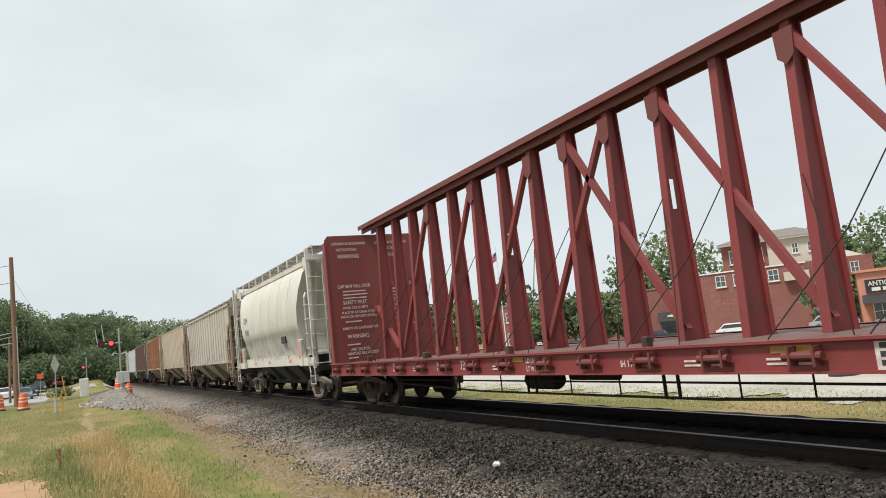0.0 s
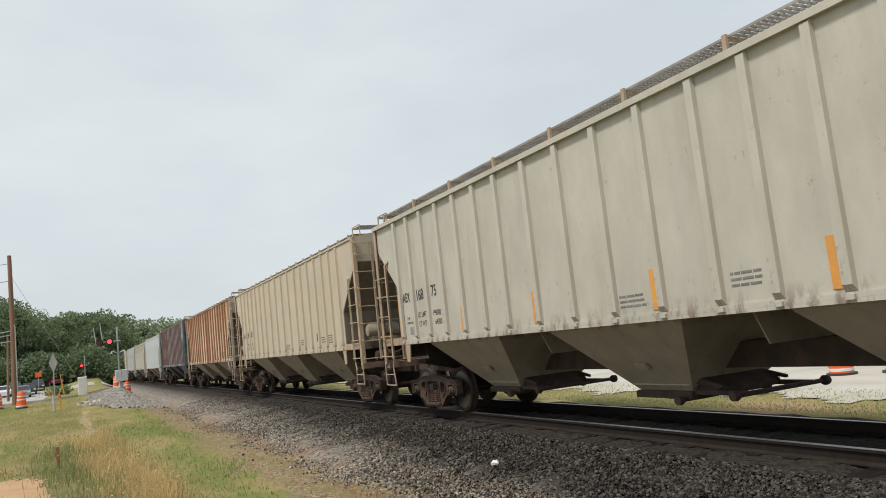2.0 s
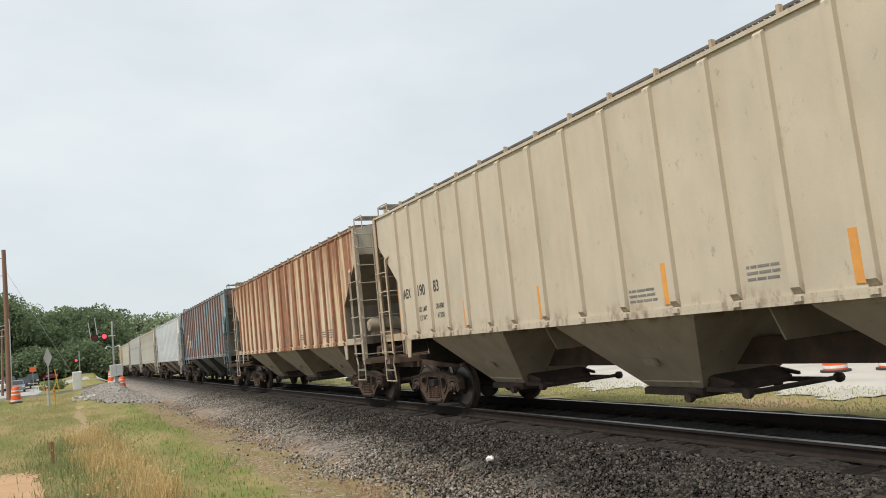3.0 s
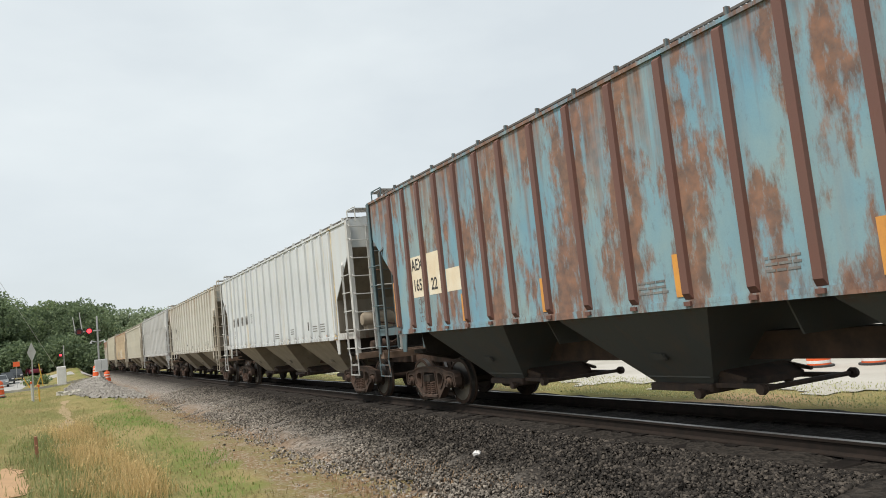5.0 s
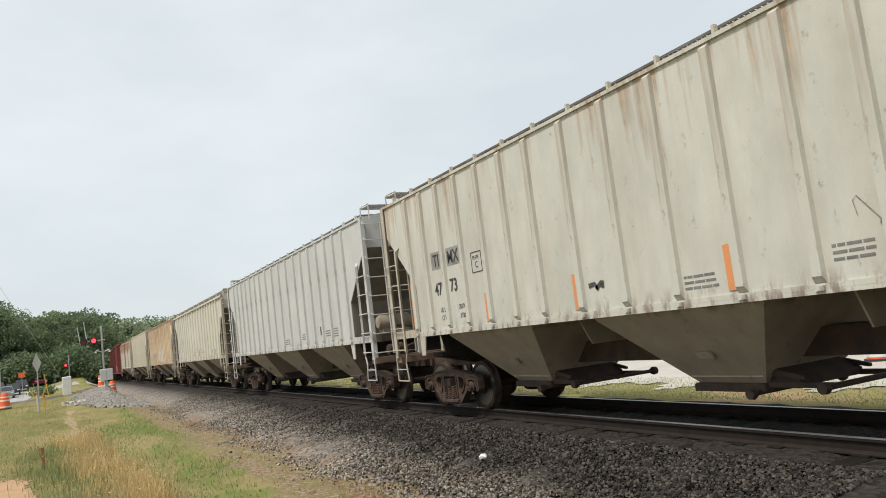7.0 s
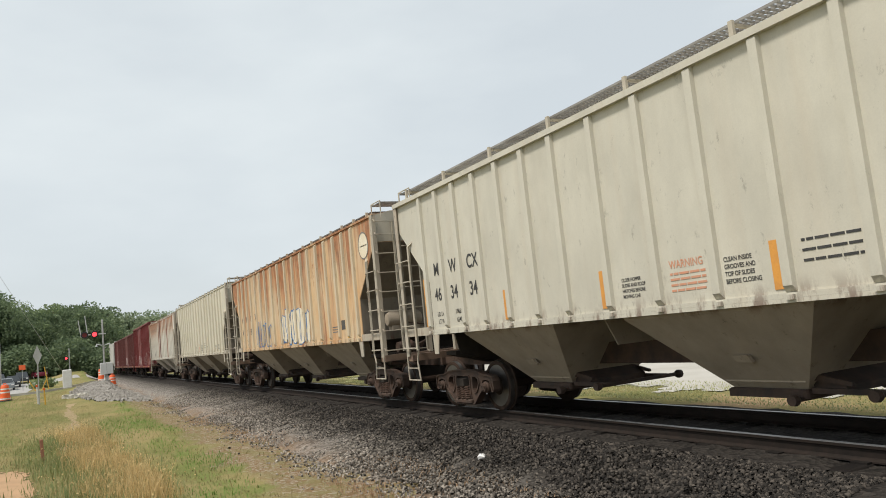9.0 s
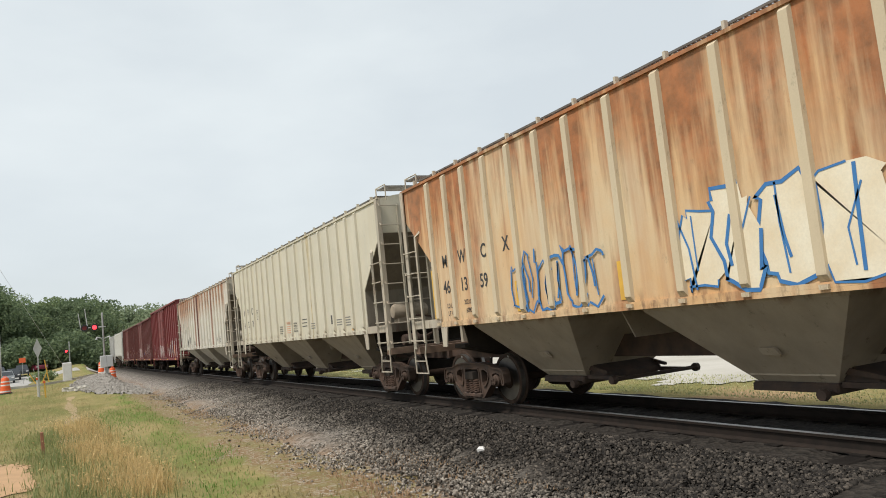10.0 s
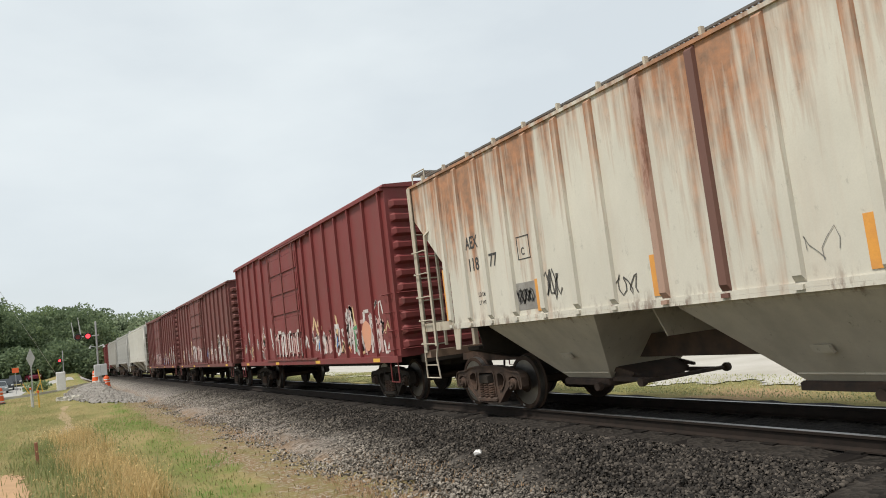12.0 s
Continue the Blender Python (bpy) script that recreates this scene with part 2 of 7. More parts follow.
# ---- mesh building ----
class Geo:
    """Vertices and faces of one mesh."""

    def __init__(self):
        self.v, self.f, self.m = [], [], []

    def add(self, vs, fs, mat=0):
        n = len(self.v)
        self.v += [tuple(p) for p in vs]
        self.f += [tuple(i + n for i in f) for f in fs]
        self.m += [mat] * len(fs)
        return self

    def hexa(self, p, mat=0):
        """Eight corners: the bottom loop, then the top loop."""
        return self.add(p, [(3, 2, 1, 0), (4, 5, 6, 7), (0, 1, 5, 4), (1, 2, 6, 5), (2, 3, 7, 6), (3, 0, 4, 7)], mat)

    def box(self, x0, x1, y0, y1, z0, z1, mat=0):
        return self.hexa([(x0, y0, z0), (x1, y0, z0), (x1, y1, z0), (x0, y1, z0), (x0, y0, z1), (x1, y0, z1), (x1, y1, z1), (x0, y1, z1)], mat)

    def bevel_box(self, x0, x1, y0, y1, z0, z1, c=0.02, mat=0):
        """A box whose four upright edges and top are chamfered."""
        def loop(x0, x1, y0, y1, z):
            return [(x0 + c, y0, z), (x1 - c, y0, z), (x1, y0 + c, z), (x1, y1 - c, z), (x1 - c, y1, z), (x0 + c, y1, z), (x0, y1 - c, z), (x0, y0 + c, z)]
        return self.loft([loop(x0, x1, y0, y1, z0), loop(x0, x1, y0, y1, z1 - c), loop(x0 + c, x1 - c, y0 + c, y1 - c, z1)], mat)

    def loft(self, loops, mat=0, caps=True):
        n = len(loops[0])
        fs = []
        for k in range(len(loops) - 1):
            for i in range(n):
                j = (i + 1) % n
                fs.append((k * n + i, k * n + j, (k + 1) * n + j, (k + 1) * n + i))
        if caps:
            fs += [tuple(range(n))[::-1], tuple(range((len(loops) - 1) * n, len(loops) * n))]
        return self.add([p for l in loops for p in l], fs, mat)

    def prism(self, poly, a0, a1, axis="x", mat=0):
        """A flat outline pushed along an axis. poly: (y, z) for x, (x, z) for y, (x, y) for z."""
        put = {"x": lambda p, a: (a, p[0], p[1]), "y": lambda p, a: (p[0], a, p[1]), "z": lambda p, a: (p[0], p[1], a)}[axis]
        return self.loft([[put(p, a0) for p in poly], [put(p, a1) for p in poly]], mat)

    def tube(self, pts, r, n=8, mat=0):
        """A round bar along a chain of points."""
        pts = [Vector(p) for p in pts]
        loops = []
        for i, p in enumerate(pts):
            d = (pts[min(i + 1, len(pts) - 1)] - pts[max(i - 1, 0)]).normalized()
            u = d.orthogonal().normalized() if i == 0 else (u - d * u.dot(d)).normalized()
            w = d.cross(u)
            rr = r[i] if isinstance(r, (list, tuple)) else r
            loops.append([p + (u * math.cos(2 * math.pi * k / n) + w * math.sin(2 * math.pi * k / n)) * rr for k in range(n)])
        return self.loft(loops, mat)

    def lathe(self, prof, n=24, axis="x", at=(0, 0, 0), mat=0):
        """prof: (along the axis, radius)."""
        loops = []
        for a, r in prof:
            l = []
            for k in range(n):
                c, s = r * math.cos(2 * math.pi * k / n), r * math.sin(2 * math.pi * k / n)
                p = {"x": (a, c, s), "y": (s, a, c), "z": (c, s, a)}[axis]
                l.append((p[0] + at[0], p[1] + at[1], p[2] + at[2]))
            loops.append(l)
        return self.loft(loops, mat)

    def mesh(self, name, mats, smooth=False):
        me = bpy.data.meshes.new(name)
        me.from_pydata(self.v, [], self.f)
        for mt in mats:
            me.materials.append(mt)
        if len(mats) > 1:
            me.polygons.foreach_set("material_index", self.m)
        bm = bmesh.new()
        bm.from_mesh(me)
        bmesh.ops.recalc_face_normals(bm, faces=bm.faces)
        bm.to_mesh(me)
        bm.free()
        if smooth:
            me.polygons.foreach_set("use_smooth", [True] * len(me.polygons))
            me.set_sharp_from_angle(angle=radians(35))
        me.update()
        return me


CACHE = {}


def part(name, geo, mats, parent=None, label="", at=None, smooth=False, key=None):
    """One mesh object under a thing or a part. key: share the mesh between alike parts."""
    mats = mats if isinstance(mats, (list, tuple)) else [mats]
    if key is not None and key in CACHE:
        me = CACHE[key]
    else:
        me = (geo() if callable(geo) else geo).mesh(name, mats, smooth)
        if key is not None:
            CACHE[key] = me
    ob = new(name, me)
    if parent is not None:
        ob.parent = parent
    if at is not None:
        ob.matrix_basis = at
    return tagged(ob, label)


def empty(name, label, category, group="", m=None, kind=""):
    e = new(name)
    e.empty_display_size = 0.3
    if m is not None:
        e.matrix_basis = m
    return tagged(e, label, category, group, kind)


def lettering(text, size, mat, parent, at, stretch=1.0, bold=0.0, name="lettering", label=""):
    """Letters of the built-in font as a flat mesh. They stand in the plane whose pose is at."""
    key = ("txt", text, size, stretch, bold, mat.name)
    if key not in CACHE:
        cu = bpy.data.curves.new("txt", "FONT")
        cu.body, cu.size, cu.offset, cu.fill_mode = text, size, bold, "FRONT"
        cu.align_x = "LEFT"
        ob = bpy.data.objects.new("txt", cu)
        scene.collection.objects.link(ob)
        me = bpy.data.meshes.new_from_object(ob.evaluated_get(bpy.context.evaluated_depsgraph_get()))
        bpy.data.objects.remove(ob)
        me.transform(Matrix.Diagonal((stretch, 1, 1, 1)))
        me.materials.clear()
        me.materials.append(mat)
        CACHE[key] = me
    ob = new(name, CACHE[key])
    ob.parent = parent
    ob.matrix_basis = at
    return tagged(ob, label)

# ---- ground and track ----
RAIL_X, GAUGE = 7.18, 1.505          # near rail's centre line; rail to rail
MID = RAIL_X + GAUGE / 2             # centre of the track


def smooth(a, b, v):
    v = np.clip((np.asarray(v, float) - a) / (b - a), 0, 1)
    return v * v * (3 - 2 * v)


def height(x, y):
    """The lie of the land. The top of the rail is 0."""
    x, y = np.asarray(x, float), np.asarray(y, float)
    z = -0.45 + 0.52 * smooth(26, 60, y) - 0.52 * smooth(70, 95, y) * smooth(1, -3, x) + 2.3 * smooth(104, 170, y) + 5 * smooth(170, 420, y)
    z = z + 0.30 * np.exp(-((x - 2.6) / 2.2) ** 2 - ((y - 60) / 7) ** 2)
    z = z + 0.22 * smooth(-2, -9, x) * smooth(60, 10, y)
    z = z + 0.10 * np.sin(x * 0.9 + 0.4) * np.sin(y * 0.31) * smooth(4, 2.5, x) * smooth(55, 40, y)
    bed = smooth(5.6, 4.0, np.abs(x - MID))
    z = z * (1 - bed) - 0.5 * bed
    right = smooth(MID + 4, MID + 7, x)
    z = z * (1 - right) + right * (-0.45 - 1.25 * smooth(28, 85, np.hypot(x, y)) + 4 * smooth(150, 400, np.hypot(x, y)))
    return z


def sheet(name, xs, ys, lift, mat, label, kind="structure", mask=None, rough=0.0, seed=1):
    """A sheet that lies on the land."""
    X, Y = np.meshgrid(xs, ys)
    Z = height(X, Y) + lift
    if rough:
        rng = np.random.RandomState(seed)
        Z = Z + rng.normal(0, rough, Z.shape)
    nx, ny = len(xs), len(ys)
    v = np.stack([X, Y, Z], -1).reshape(-1, 3)
    i = (np.arange(ny - 1)[:, None] * nx + np.arange(nx - 1)[None]).ravel()
    f = np.stack([i, i + 1, i + nx + 1, i + nx], -1)
    if mask is not None:
        c = v[f].mean(1)
        f = f[mask(c[:, 0], c[:, 1])]
    me = bpy.data.meshes.new(name)
    me.from_pydata(v.tolist(), [], f.tolist())
    me.materials.append(mat)
    me.polygons.foreach_set("use_smooth", [True] * len(me.polygons))
    return tagged(new(name, me), label, name.replace("_", " "), kind=kind)


def ground_mat():
    m, nt, b = mat_base("rough_grass_ground", 0.95)
    b.inputs["Specular IOR Level"].default_value = 0.1
    green, dry, dirt = (0.145, 0.15, 0.052), (0.30, 0.235, 0.115), (0.40, 0.27, 0.16)
    col = mix(nt, ramp(nt, tex(nt, 0.55, (1, 0.45, 1), 6), 0.40, 0.60), green, dry)
    col = mix(nt, ramp(nt, tex(nt, 6, (1, 1, 1), 6), 0.42, 0.7, 0, 0.6), col, (0.26, 0.235, 0.085))
    col = mix(nt, ramp(nt, tex(nt, 0.35, (1, 0.5, 1), 5, (4, 9, 0)), 0.60, 0.66), col, dirt)
    # a lush strip and a stony brown margin follow the foot of the ballast, both ragged
    co = nt.nodes.new("ShaderNodeTexCoord")
    sp = nt.nodes.new("ShaderNodeSeparateXYZ")
    nt.links.new(co.outputs["Object"], sp.inputs[0])
    wander = nt.nodes.new("ShaderNodeMath")
    nt.links.new(sp.outputs[0], wander.inputs[0])
    nt.links.new(ramp(nt, tex(nt, 0.8, (1, 0.7, 1), 7, (3, 8, 0), rough=0.7), 0.25, 0.75, -0.55, 0.55), wander.inputs[1])
    across = wander.outputs[0]
    lush = mathn(nt, "MULTIPLY", ramp(nt, across, 1.65, 2.05), ramp(nt, across, 2.75, 2.35))
    lush = mathn(nt, "MULTIPLY", lush, ramp(nt, tex(nt, 1.1, (1, 0.5, 1), 6, (2, 1, 0)), 0.44, 0.58, 0.0, 0.85))
    pebble = nt.nodes.new("ShaderNodeTexVoronoi")
    pebble.inputs["Scale"].default_value = 21
    nt.links.new(co.outputs["Object"], pebble.inputs["Vector"])
    hue = nt.nodes.new("ShaderNodeSeparateColor")
    nt.links.new(pebble.outputs["Color"], hue.inputs[0])
    soil = mix(nt, ramp(nt, hue.outputs[0], 0.45, 0.9), (0.215, 0.128, 0.075), (0.36, 0.31, 0.25))
    soil = mix(nt, ramp(nt, tex(nt, 2.2, detail=6, shift=(1, 4, 0)), 0.45, 0.6, 0, 0.7), soil, (0.20, 0.175, 0.075))
    col = mix(nt, mathn(nt, "MULTIPLY", ramp(nt, across, 2.45, 2.85), ramp(nt, sp.outputs[0], 4.8, 4.5)), col, soil)
    col = mix(nt, lush, col, (0.145, 0.19, 0.05))
    g = tex(nt, 30, detail=6)
    col = mix(nt, ramp(nt, g, 0.35, 0.7, 0, 0.5), col, (0.12, 0.12, 0.04))
    nt.links.new(col, b.inputs["Base Color"])
    bump(nt, b, g, 0.8, 0.04)
    return m


M["ground"] = ground_mat()
M["asphalt"] = plain("sun_bleached_asphalt", (0.36, 0.35, 0.33), (0.28, 0.27, 0.25), 0.6, 0.9, fine=25)
M["lot"] = plain("pale_gravel_lot", (0.46, 0.44, 0.40), (0.34, 0.32, 0.27), 0.5, 0.95, fine=18, bumps=0.4)
M["pad"] = plain("grey_crushed_gravel", (0.30, 0.28, 0.25), (0.17, 0.155, 0.135), 2.6, 0.95, fine=9, bumps=0.8)
M["concrete"] = plain("pale_concrete", (0.52, 0.49, 0.43), (0.40, 0.37, 0.32), 1.2, 0.9)
M["dry_earth"] = plain("dry_tan_earth", (0.315, 0.225, 0.12), (0.25, 0.195, 0.09), 3.5, 0.95, fine=25, bumps=0.5)
M["dirt"] = plain("bare_clay", (0.42, 0.26, 0.14), (0.33, 0.21, 0.11), 2, 0.95, fine=25, bumps=0.5)


def axis(*spans):
    out = []
    for a, b, s in spans:
        out += list(np.arange(a, b, s))
    return np.array(out + [spans[-1][1]])


sheet("ground", axis((-1600, -200, 200), (-200, -40, 16), (-40, -6, 2), (-6, 4, 0.25), (4, 14, 1), (14, 60, 4), (60, 240, 30), (240, 1700, 240)),
      axis((-400, -40, 60), (-40, 0, 4), (0, 30, 0.4), (30, 120, 2), (120, 300, 15), (300, 2600, 230)), 0.0, M["ground"],
      "uneven ground of green and dried grass with bare clay", mask=None)


def soot_shade_field(nt, sp, far=5.9):
    """Brake dust, oil and the train's shade as one dark tint: thick beside the rails, and over the whole slope of the
    stretch nearest the town.
    """
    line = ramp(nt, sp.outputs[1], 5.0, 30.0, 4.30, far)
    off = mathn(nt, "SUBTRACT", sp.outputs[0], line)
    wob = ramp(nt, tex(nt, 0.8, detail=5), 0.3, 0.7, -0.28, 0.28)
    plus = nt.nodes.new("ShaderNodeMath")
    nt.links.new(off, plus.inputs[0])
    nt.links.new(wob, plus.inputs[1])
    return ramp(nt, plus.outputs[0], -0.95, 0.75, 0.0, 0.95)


def ballast_mat():
    m, nt, b = mat_base("crushed_stone_ballast", 0.95)
    b.inputs["Specular IOR Level"].default_value = 0.12
    co = nt.nodes.new("ShaderNodeTexCoord")
    sp = nt.nodes.new("ShaderNodeSeparateXYZ")
    nt.links.new(co.outputs["Object"], sp.inputs[0])
    vo = nt.nodes.new("ShaderNodeTexVoronoi")
    vo.inputs["Scale"].default_value = 17
    nt.links.new(co.outputs["Object"], vo.inputs["Vector"])
    hue = nt.nodes.new("ShaderNodeSeparateColor")
    nt.links.new(vo.outputs["Color"], hue.inputs[0])
    col = mix(nt, hue.outputs[0], (0.36, 0.325, 0.285), (0.075, 0.068, 0.06))
    soil = mathn(nt, "MULTIPLY", ramp(nt, sp.outputs[0], 4.7, 3.9), ramp(nt, tex(nt, 0.9, (1, 0.5, 1), 5, (6, 2, 0)), 0.36, 0.58, 0.1, 0.85))
    col = mix(nt, soil, col, (0.20, 0.135, 0.085))
    # Brake dust and the shade under the train darken the colour together.
    soot_shade = soot_shade_field(nt, sp, 5.55)
    col = mix(nt, soot_shade, col, mix(nt, hue.outputs[1], (0.012, 0.0108, 0.0098), (0.034, 0.029, 0.025)))
    nt.links.new(col, b.inputs["Base Color"])
    bump(nt, b, vo.outputs["Distance"], 1.0, 0.03)
    return m


M["ballast"] = ballast_mat()


def track():
    """Ballast bed, ties, tie plates and two rails on a straight line."""
    y0, y1 = -260.0, 420.0
    prof = [(3.55, -0.62), (4.15, -0.44), (5.0, -0.36), (5.75, -0.24), (6.3, -0.19), (RAIL_X - 0.2, -0.178), (MID, -0.178), (RAIL_X + GAUGE + 0.2, -0.178), (MID + 2.0, -0.2), (MID + 3.1, -0.5), (MID + 3.5, -0.65)]
    ys = list(axis((y0, 0, 10), (0, 45, 0.35), (45, y1, 10)))
    rng = np.random.RandomState(4)
    v, f = [], []
    for y in ys:
        for k, (x, z) in enumerate(prof):
            wob = 0.0 if k in (0, len(prof) - 1) else rng.normal(0, 0.012)
            v.append((x + (rng.normal(0, 0.10) if k < 3 else 0), y, z + wob + 0.05 * (k == 1) * math.sin(y * 0.5)))
    n = len(prof)
    for j in range(len(ys) - 1):
        for k in range(n - 1):
            a = j * n + k
            f.append((a, a + 1, a + n + 1, a + n))
    me = bpy.data.meshes.new("ballast")
    me.from_pydata(v, [], f)
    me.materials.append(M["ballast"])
    tagged(new("ballast", me), "sloping bed of grey crushed stone, stain and painted shade beside the rails", "ballast", kind="structure")
    # rails: head, web, foot
    for k, x in enumerate((RAIL_X, RAIL_X + GAUGE)):
        rail = empty("rail", "long steel rail with polished head and rusty web", "rail", "rails of the track", kind="structure")
        g = Geo()
        out = [(-0.07, -0.17), (0.07, -0.17), (0.07, -0.155), (0.012, -0.13), (0.012, -0.045), (0.036, -0.035), (0.036, -0.006), (-0.036, -0.006), (-0.036, -0.035), (-0.012, -0.045), (-0.012, -0.13), (-0.07, -0.155)]
        g.prism([(x + a, z) for a, z in out], y0, y1, "y")
        part("rail_web", g, M["rail"], rail)
        h = Geo().prism([(x - 0.034, -0.005), (x + 0.034, -0.005), (x + 0.030, 0.0), (x - 0.030, 0.0)], y0, y1, "y")
        part("rail_head", h, M["rail_top"], rail, "bright worn running surface")
    tie = None
    for i in range(360):
        y = -10 + i * 0.52
        if tie is None:
            g = Geo().bevel_box(-1.26, 1.26, -0.115, 0.115, -0.36, -0.181, 0.012)
            for x in (-GAUGE / 2, GAUGE / 2):
                g.box(x - 0.18, x + 0.18, -0.09, 0.09, -0.181, -0.160)
            me = g.mesh("tie", [M["tie"]])
            bed = empty("sleepers", "row of dark creosoted timber cross ties", "sleepers", kind="structure")
            tie = True
        ob = new("tie", me)
        ob.parent = bed
        ob.matrix_basis = pose(MID + random.uniform(-0.05, 0.05), y, random.uniform(-0.006, 0.006), 0, 0, random.uniform(-1, 1))


track()

# ---- running gear ----
WHEEL_R = 0.457


def wheelset_geo():
    """Two wheels on an axle, with bearing caps outside, about the axle's centre."""
    g = Geo()
    for s in (-1, 1):
        prof = [(0.66, 0.10), (0.66, 0.16), (0.715, 0.20), (0.70, 0.36), (0.685, 0.375), (0.685, 0.480), (0.705, 0.486), (0.722, 0.470), (0.735, WHEEL_R), (0.815, WHEEL_R - 0.006), (0.822, 0.44), (0.822, 0.385), (0.79, 0.37), (0.765, 0.34), (0.775, 0.20), (0.83, 0.16), (0.84, 0.10)]
        g.lathe([(s * a, r) for a, r in prof], 40, "x", mat=0)
        g.lathe([(s * 0.736, WHEEL_R + 0.0015), (s * 0.812, WHEEL_R - 0.003)], 40, "x", mat=1)
        g.lathe([(s * 0.93, 0.06), (s * 0.93, 0.105), (s * 1.08, 0.105), (s * 1.09, 0.085), (s * 1.135, 0.08), (s * 1.135, 0.0)], 20, "x", mat=2)
        for k in range(3):
            a = 2 * math.pi * k / 3
            g.lathe([(s * 1.13, 0.0), (s * 1.13, 0.018), (s * 1.16, 0.018), (s * 1.16, 0.0)], 6, "x", (0, 0.045 * math.cos(a), 0.045 * math.sin(a)), 2)
        # a chalk mark on the plate
        g.box(min(s * 0.823, s * 0.826), max(s * 0.823, s * 0.826), -0.03, 0.03, 0.395, 0.43, 3)
    g.lathe([(-1.0, 0.075), (1.0, 0.075)], 16, "x", mat=0)
    return g


def side_frame_geo(s):
    """Cast side frame: a web with two windows and a spring opening, and raised flanges round every edge."""
    half = [(0.0, 0.775), (0.36, 0.77), (0.60, 0.745), (0.80, 0.69), (1.04, 0.675), (1.12, 0.645), (1.165, 0.57), (1.165, 0.42), (1.13, 0.37), (1.075, 0.38), (1.055, 0.50), (1.02, 0.57), (0.90, 0.59),
            (0.78, 0.57), (0.74, 0.49), (0.715, 0.38), (0.60, 0.30), (0.47, 0.185), (0.40, 0.13), (0.30, 0.108), (0.0, 0.105)]
    outer = half + [(-y, z) for y, z in half[-2:0:-1]]
    kidney = [(0.39, 0.635), (0.50, 0.64), (0.59, 0.60), (0.61, 0.53), (0.55, 0.43), (0.475, 0.36), (0.42, 0.355), (0.385, 0.42)]
    middle = [(0.24, 0.65), (0.26, 0.60), (0.27, 0.25), (0.25, 0.20), (-0.25, 0.20), (-0.27, 0.25), (-0.26, 0.60), (-0.24, 0.65)]
    loops = [outer, kidney, [(-y, z) for y, z in kidney[::-1]], middle]
    g = Geo()
    x0, x1 = s * 0.95, s * 1.055
    flat = [p for l in loops for p in l]
    tris = tessellate_polygon([[Vector((y, z, 0)) for y, z in l] for l in loops])
    for x in (x0, x1):
        g.add([(x, y, z) for y, z in flat], [tuple(t) for t in tris])
    for k, l in enumerate(loops):          # flanges
        n = len(l)
        cy, cz = sum(p[0] for p in l) / n, sum(p[1] for p in l) / n
        inn = []
        for i in range(n):
            (ay, az), (by, bz) = l[i - 1], l[(i + 1) % n]
            d = Vector((by - ay, bz - az)).normalized()
            nrm = Vector((-d.y, d.x))
            area = sum(l[j - 1][0] * l[j][1] - l[j][0] * l[j - 1][1] for j in range(n))
            if (area > 0) != (k == 0):
                nrm = -nrm
            inn.append((l[i][0] + nrm.x * 0.024, l[i][1] + nrm.y * 0.024))
        a, b = s * 0.93, s * 1.078
        for i in range(n):
            j = (i + 1) % n
            g.hexa([(a, *l[i]), (a, *l[j]), (a, *inn[j]), (a, *inn[i]), (b, *l[i]), (b, *l[j]), (b, *inn[j]), (b, *inn[i])])
    g.bevel_box(min(s * 0.90, s * 1.12), max(s * 0.90, s * 1.12), -0.33, 0.33, 0.15, 0.215, 0.02)      # spring seat
    return g


def bolster_geo():
    g = Geo()
    g.loft([[(x, y * w, z0 + 0.0) for y, z0 in ((-0.2, 0.47), (0.2, 0.47), (0.2, z1), (-0.2, z1))] for x, w, z1 in ((-1.14, 0.75, 0.60), (-0.9, 0.9, 0.64), (0, 1.1, 0.72), (0.9, 0.9, 0.64), (1.14, 0.75, 0.60))])
    g.box(-0.17, 0.17, -0.17, 0.17, 0.70, 0.80)
    # brake beams
    for y in (-0.46, 0.46):
        g.box(-0.75, 0.75, y - 0.05, y + 0.05, 0.36, 0.46)
    return g


def spring_geo():
    g = Geo()
    pts = [(0.062 * math.cos(a), 0.062 * math.sin(a), 0.215 + 0.25 * a / (2 * math.pi * 6)) for a in np.linspace(0, 2 * math.pi * 6, 54)]
    return g.tube(pts, 0.0185, 5)


def truck(car, y, frame_mat, spins):
    """A two-axle truck under a car; its wheelsets turn."""
    at = pose(0, y, 0)
    tr = part("truck", bolster_geo, M["steel_dark"], car, "grimy cast steel two-axle truck", at, key="bolster")
    for s in (-1, 1):
        part("side_frame", lambda: side_frame_geo(s), frame_mat, tr, key=("frame", s, frame_mat.name))
        for yy in (-0.165, 0.0, 0.165):
            part("coil_spring", spring_geo, M["spring"], tr, "rust-brown coil spring", pose(s * 1.06, yy, 0), True, "spring")
    for yy in (-0.889, 0.889):
        ws = part("wheelset", wheelset_geo, [M["wheel"], M["tread"], M["steel_brown"], M["grey_text"]], tr, "steel wheels on one axle", pose(0, yy, WHEEL_R), True, "wheelset")
        spins.append((ws, yy))
    return tr


def coupler_geo(y, s):
    g = Geo()
    g.box(-0.11, 0.11, min(y, y + s * 0.45), max(y, y + s * 0.45), 0.80, 0.98)
    g.bevel_box(-0.16, 0.20, min(y + s * 0.42, y + s * 0.68), max(y + s * 0.42, y + s * 0.68), 0.74, 1.04, 0.05)
    return g


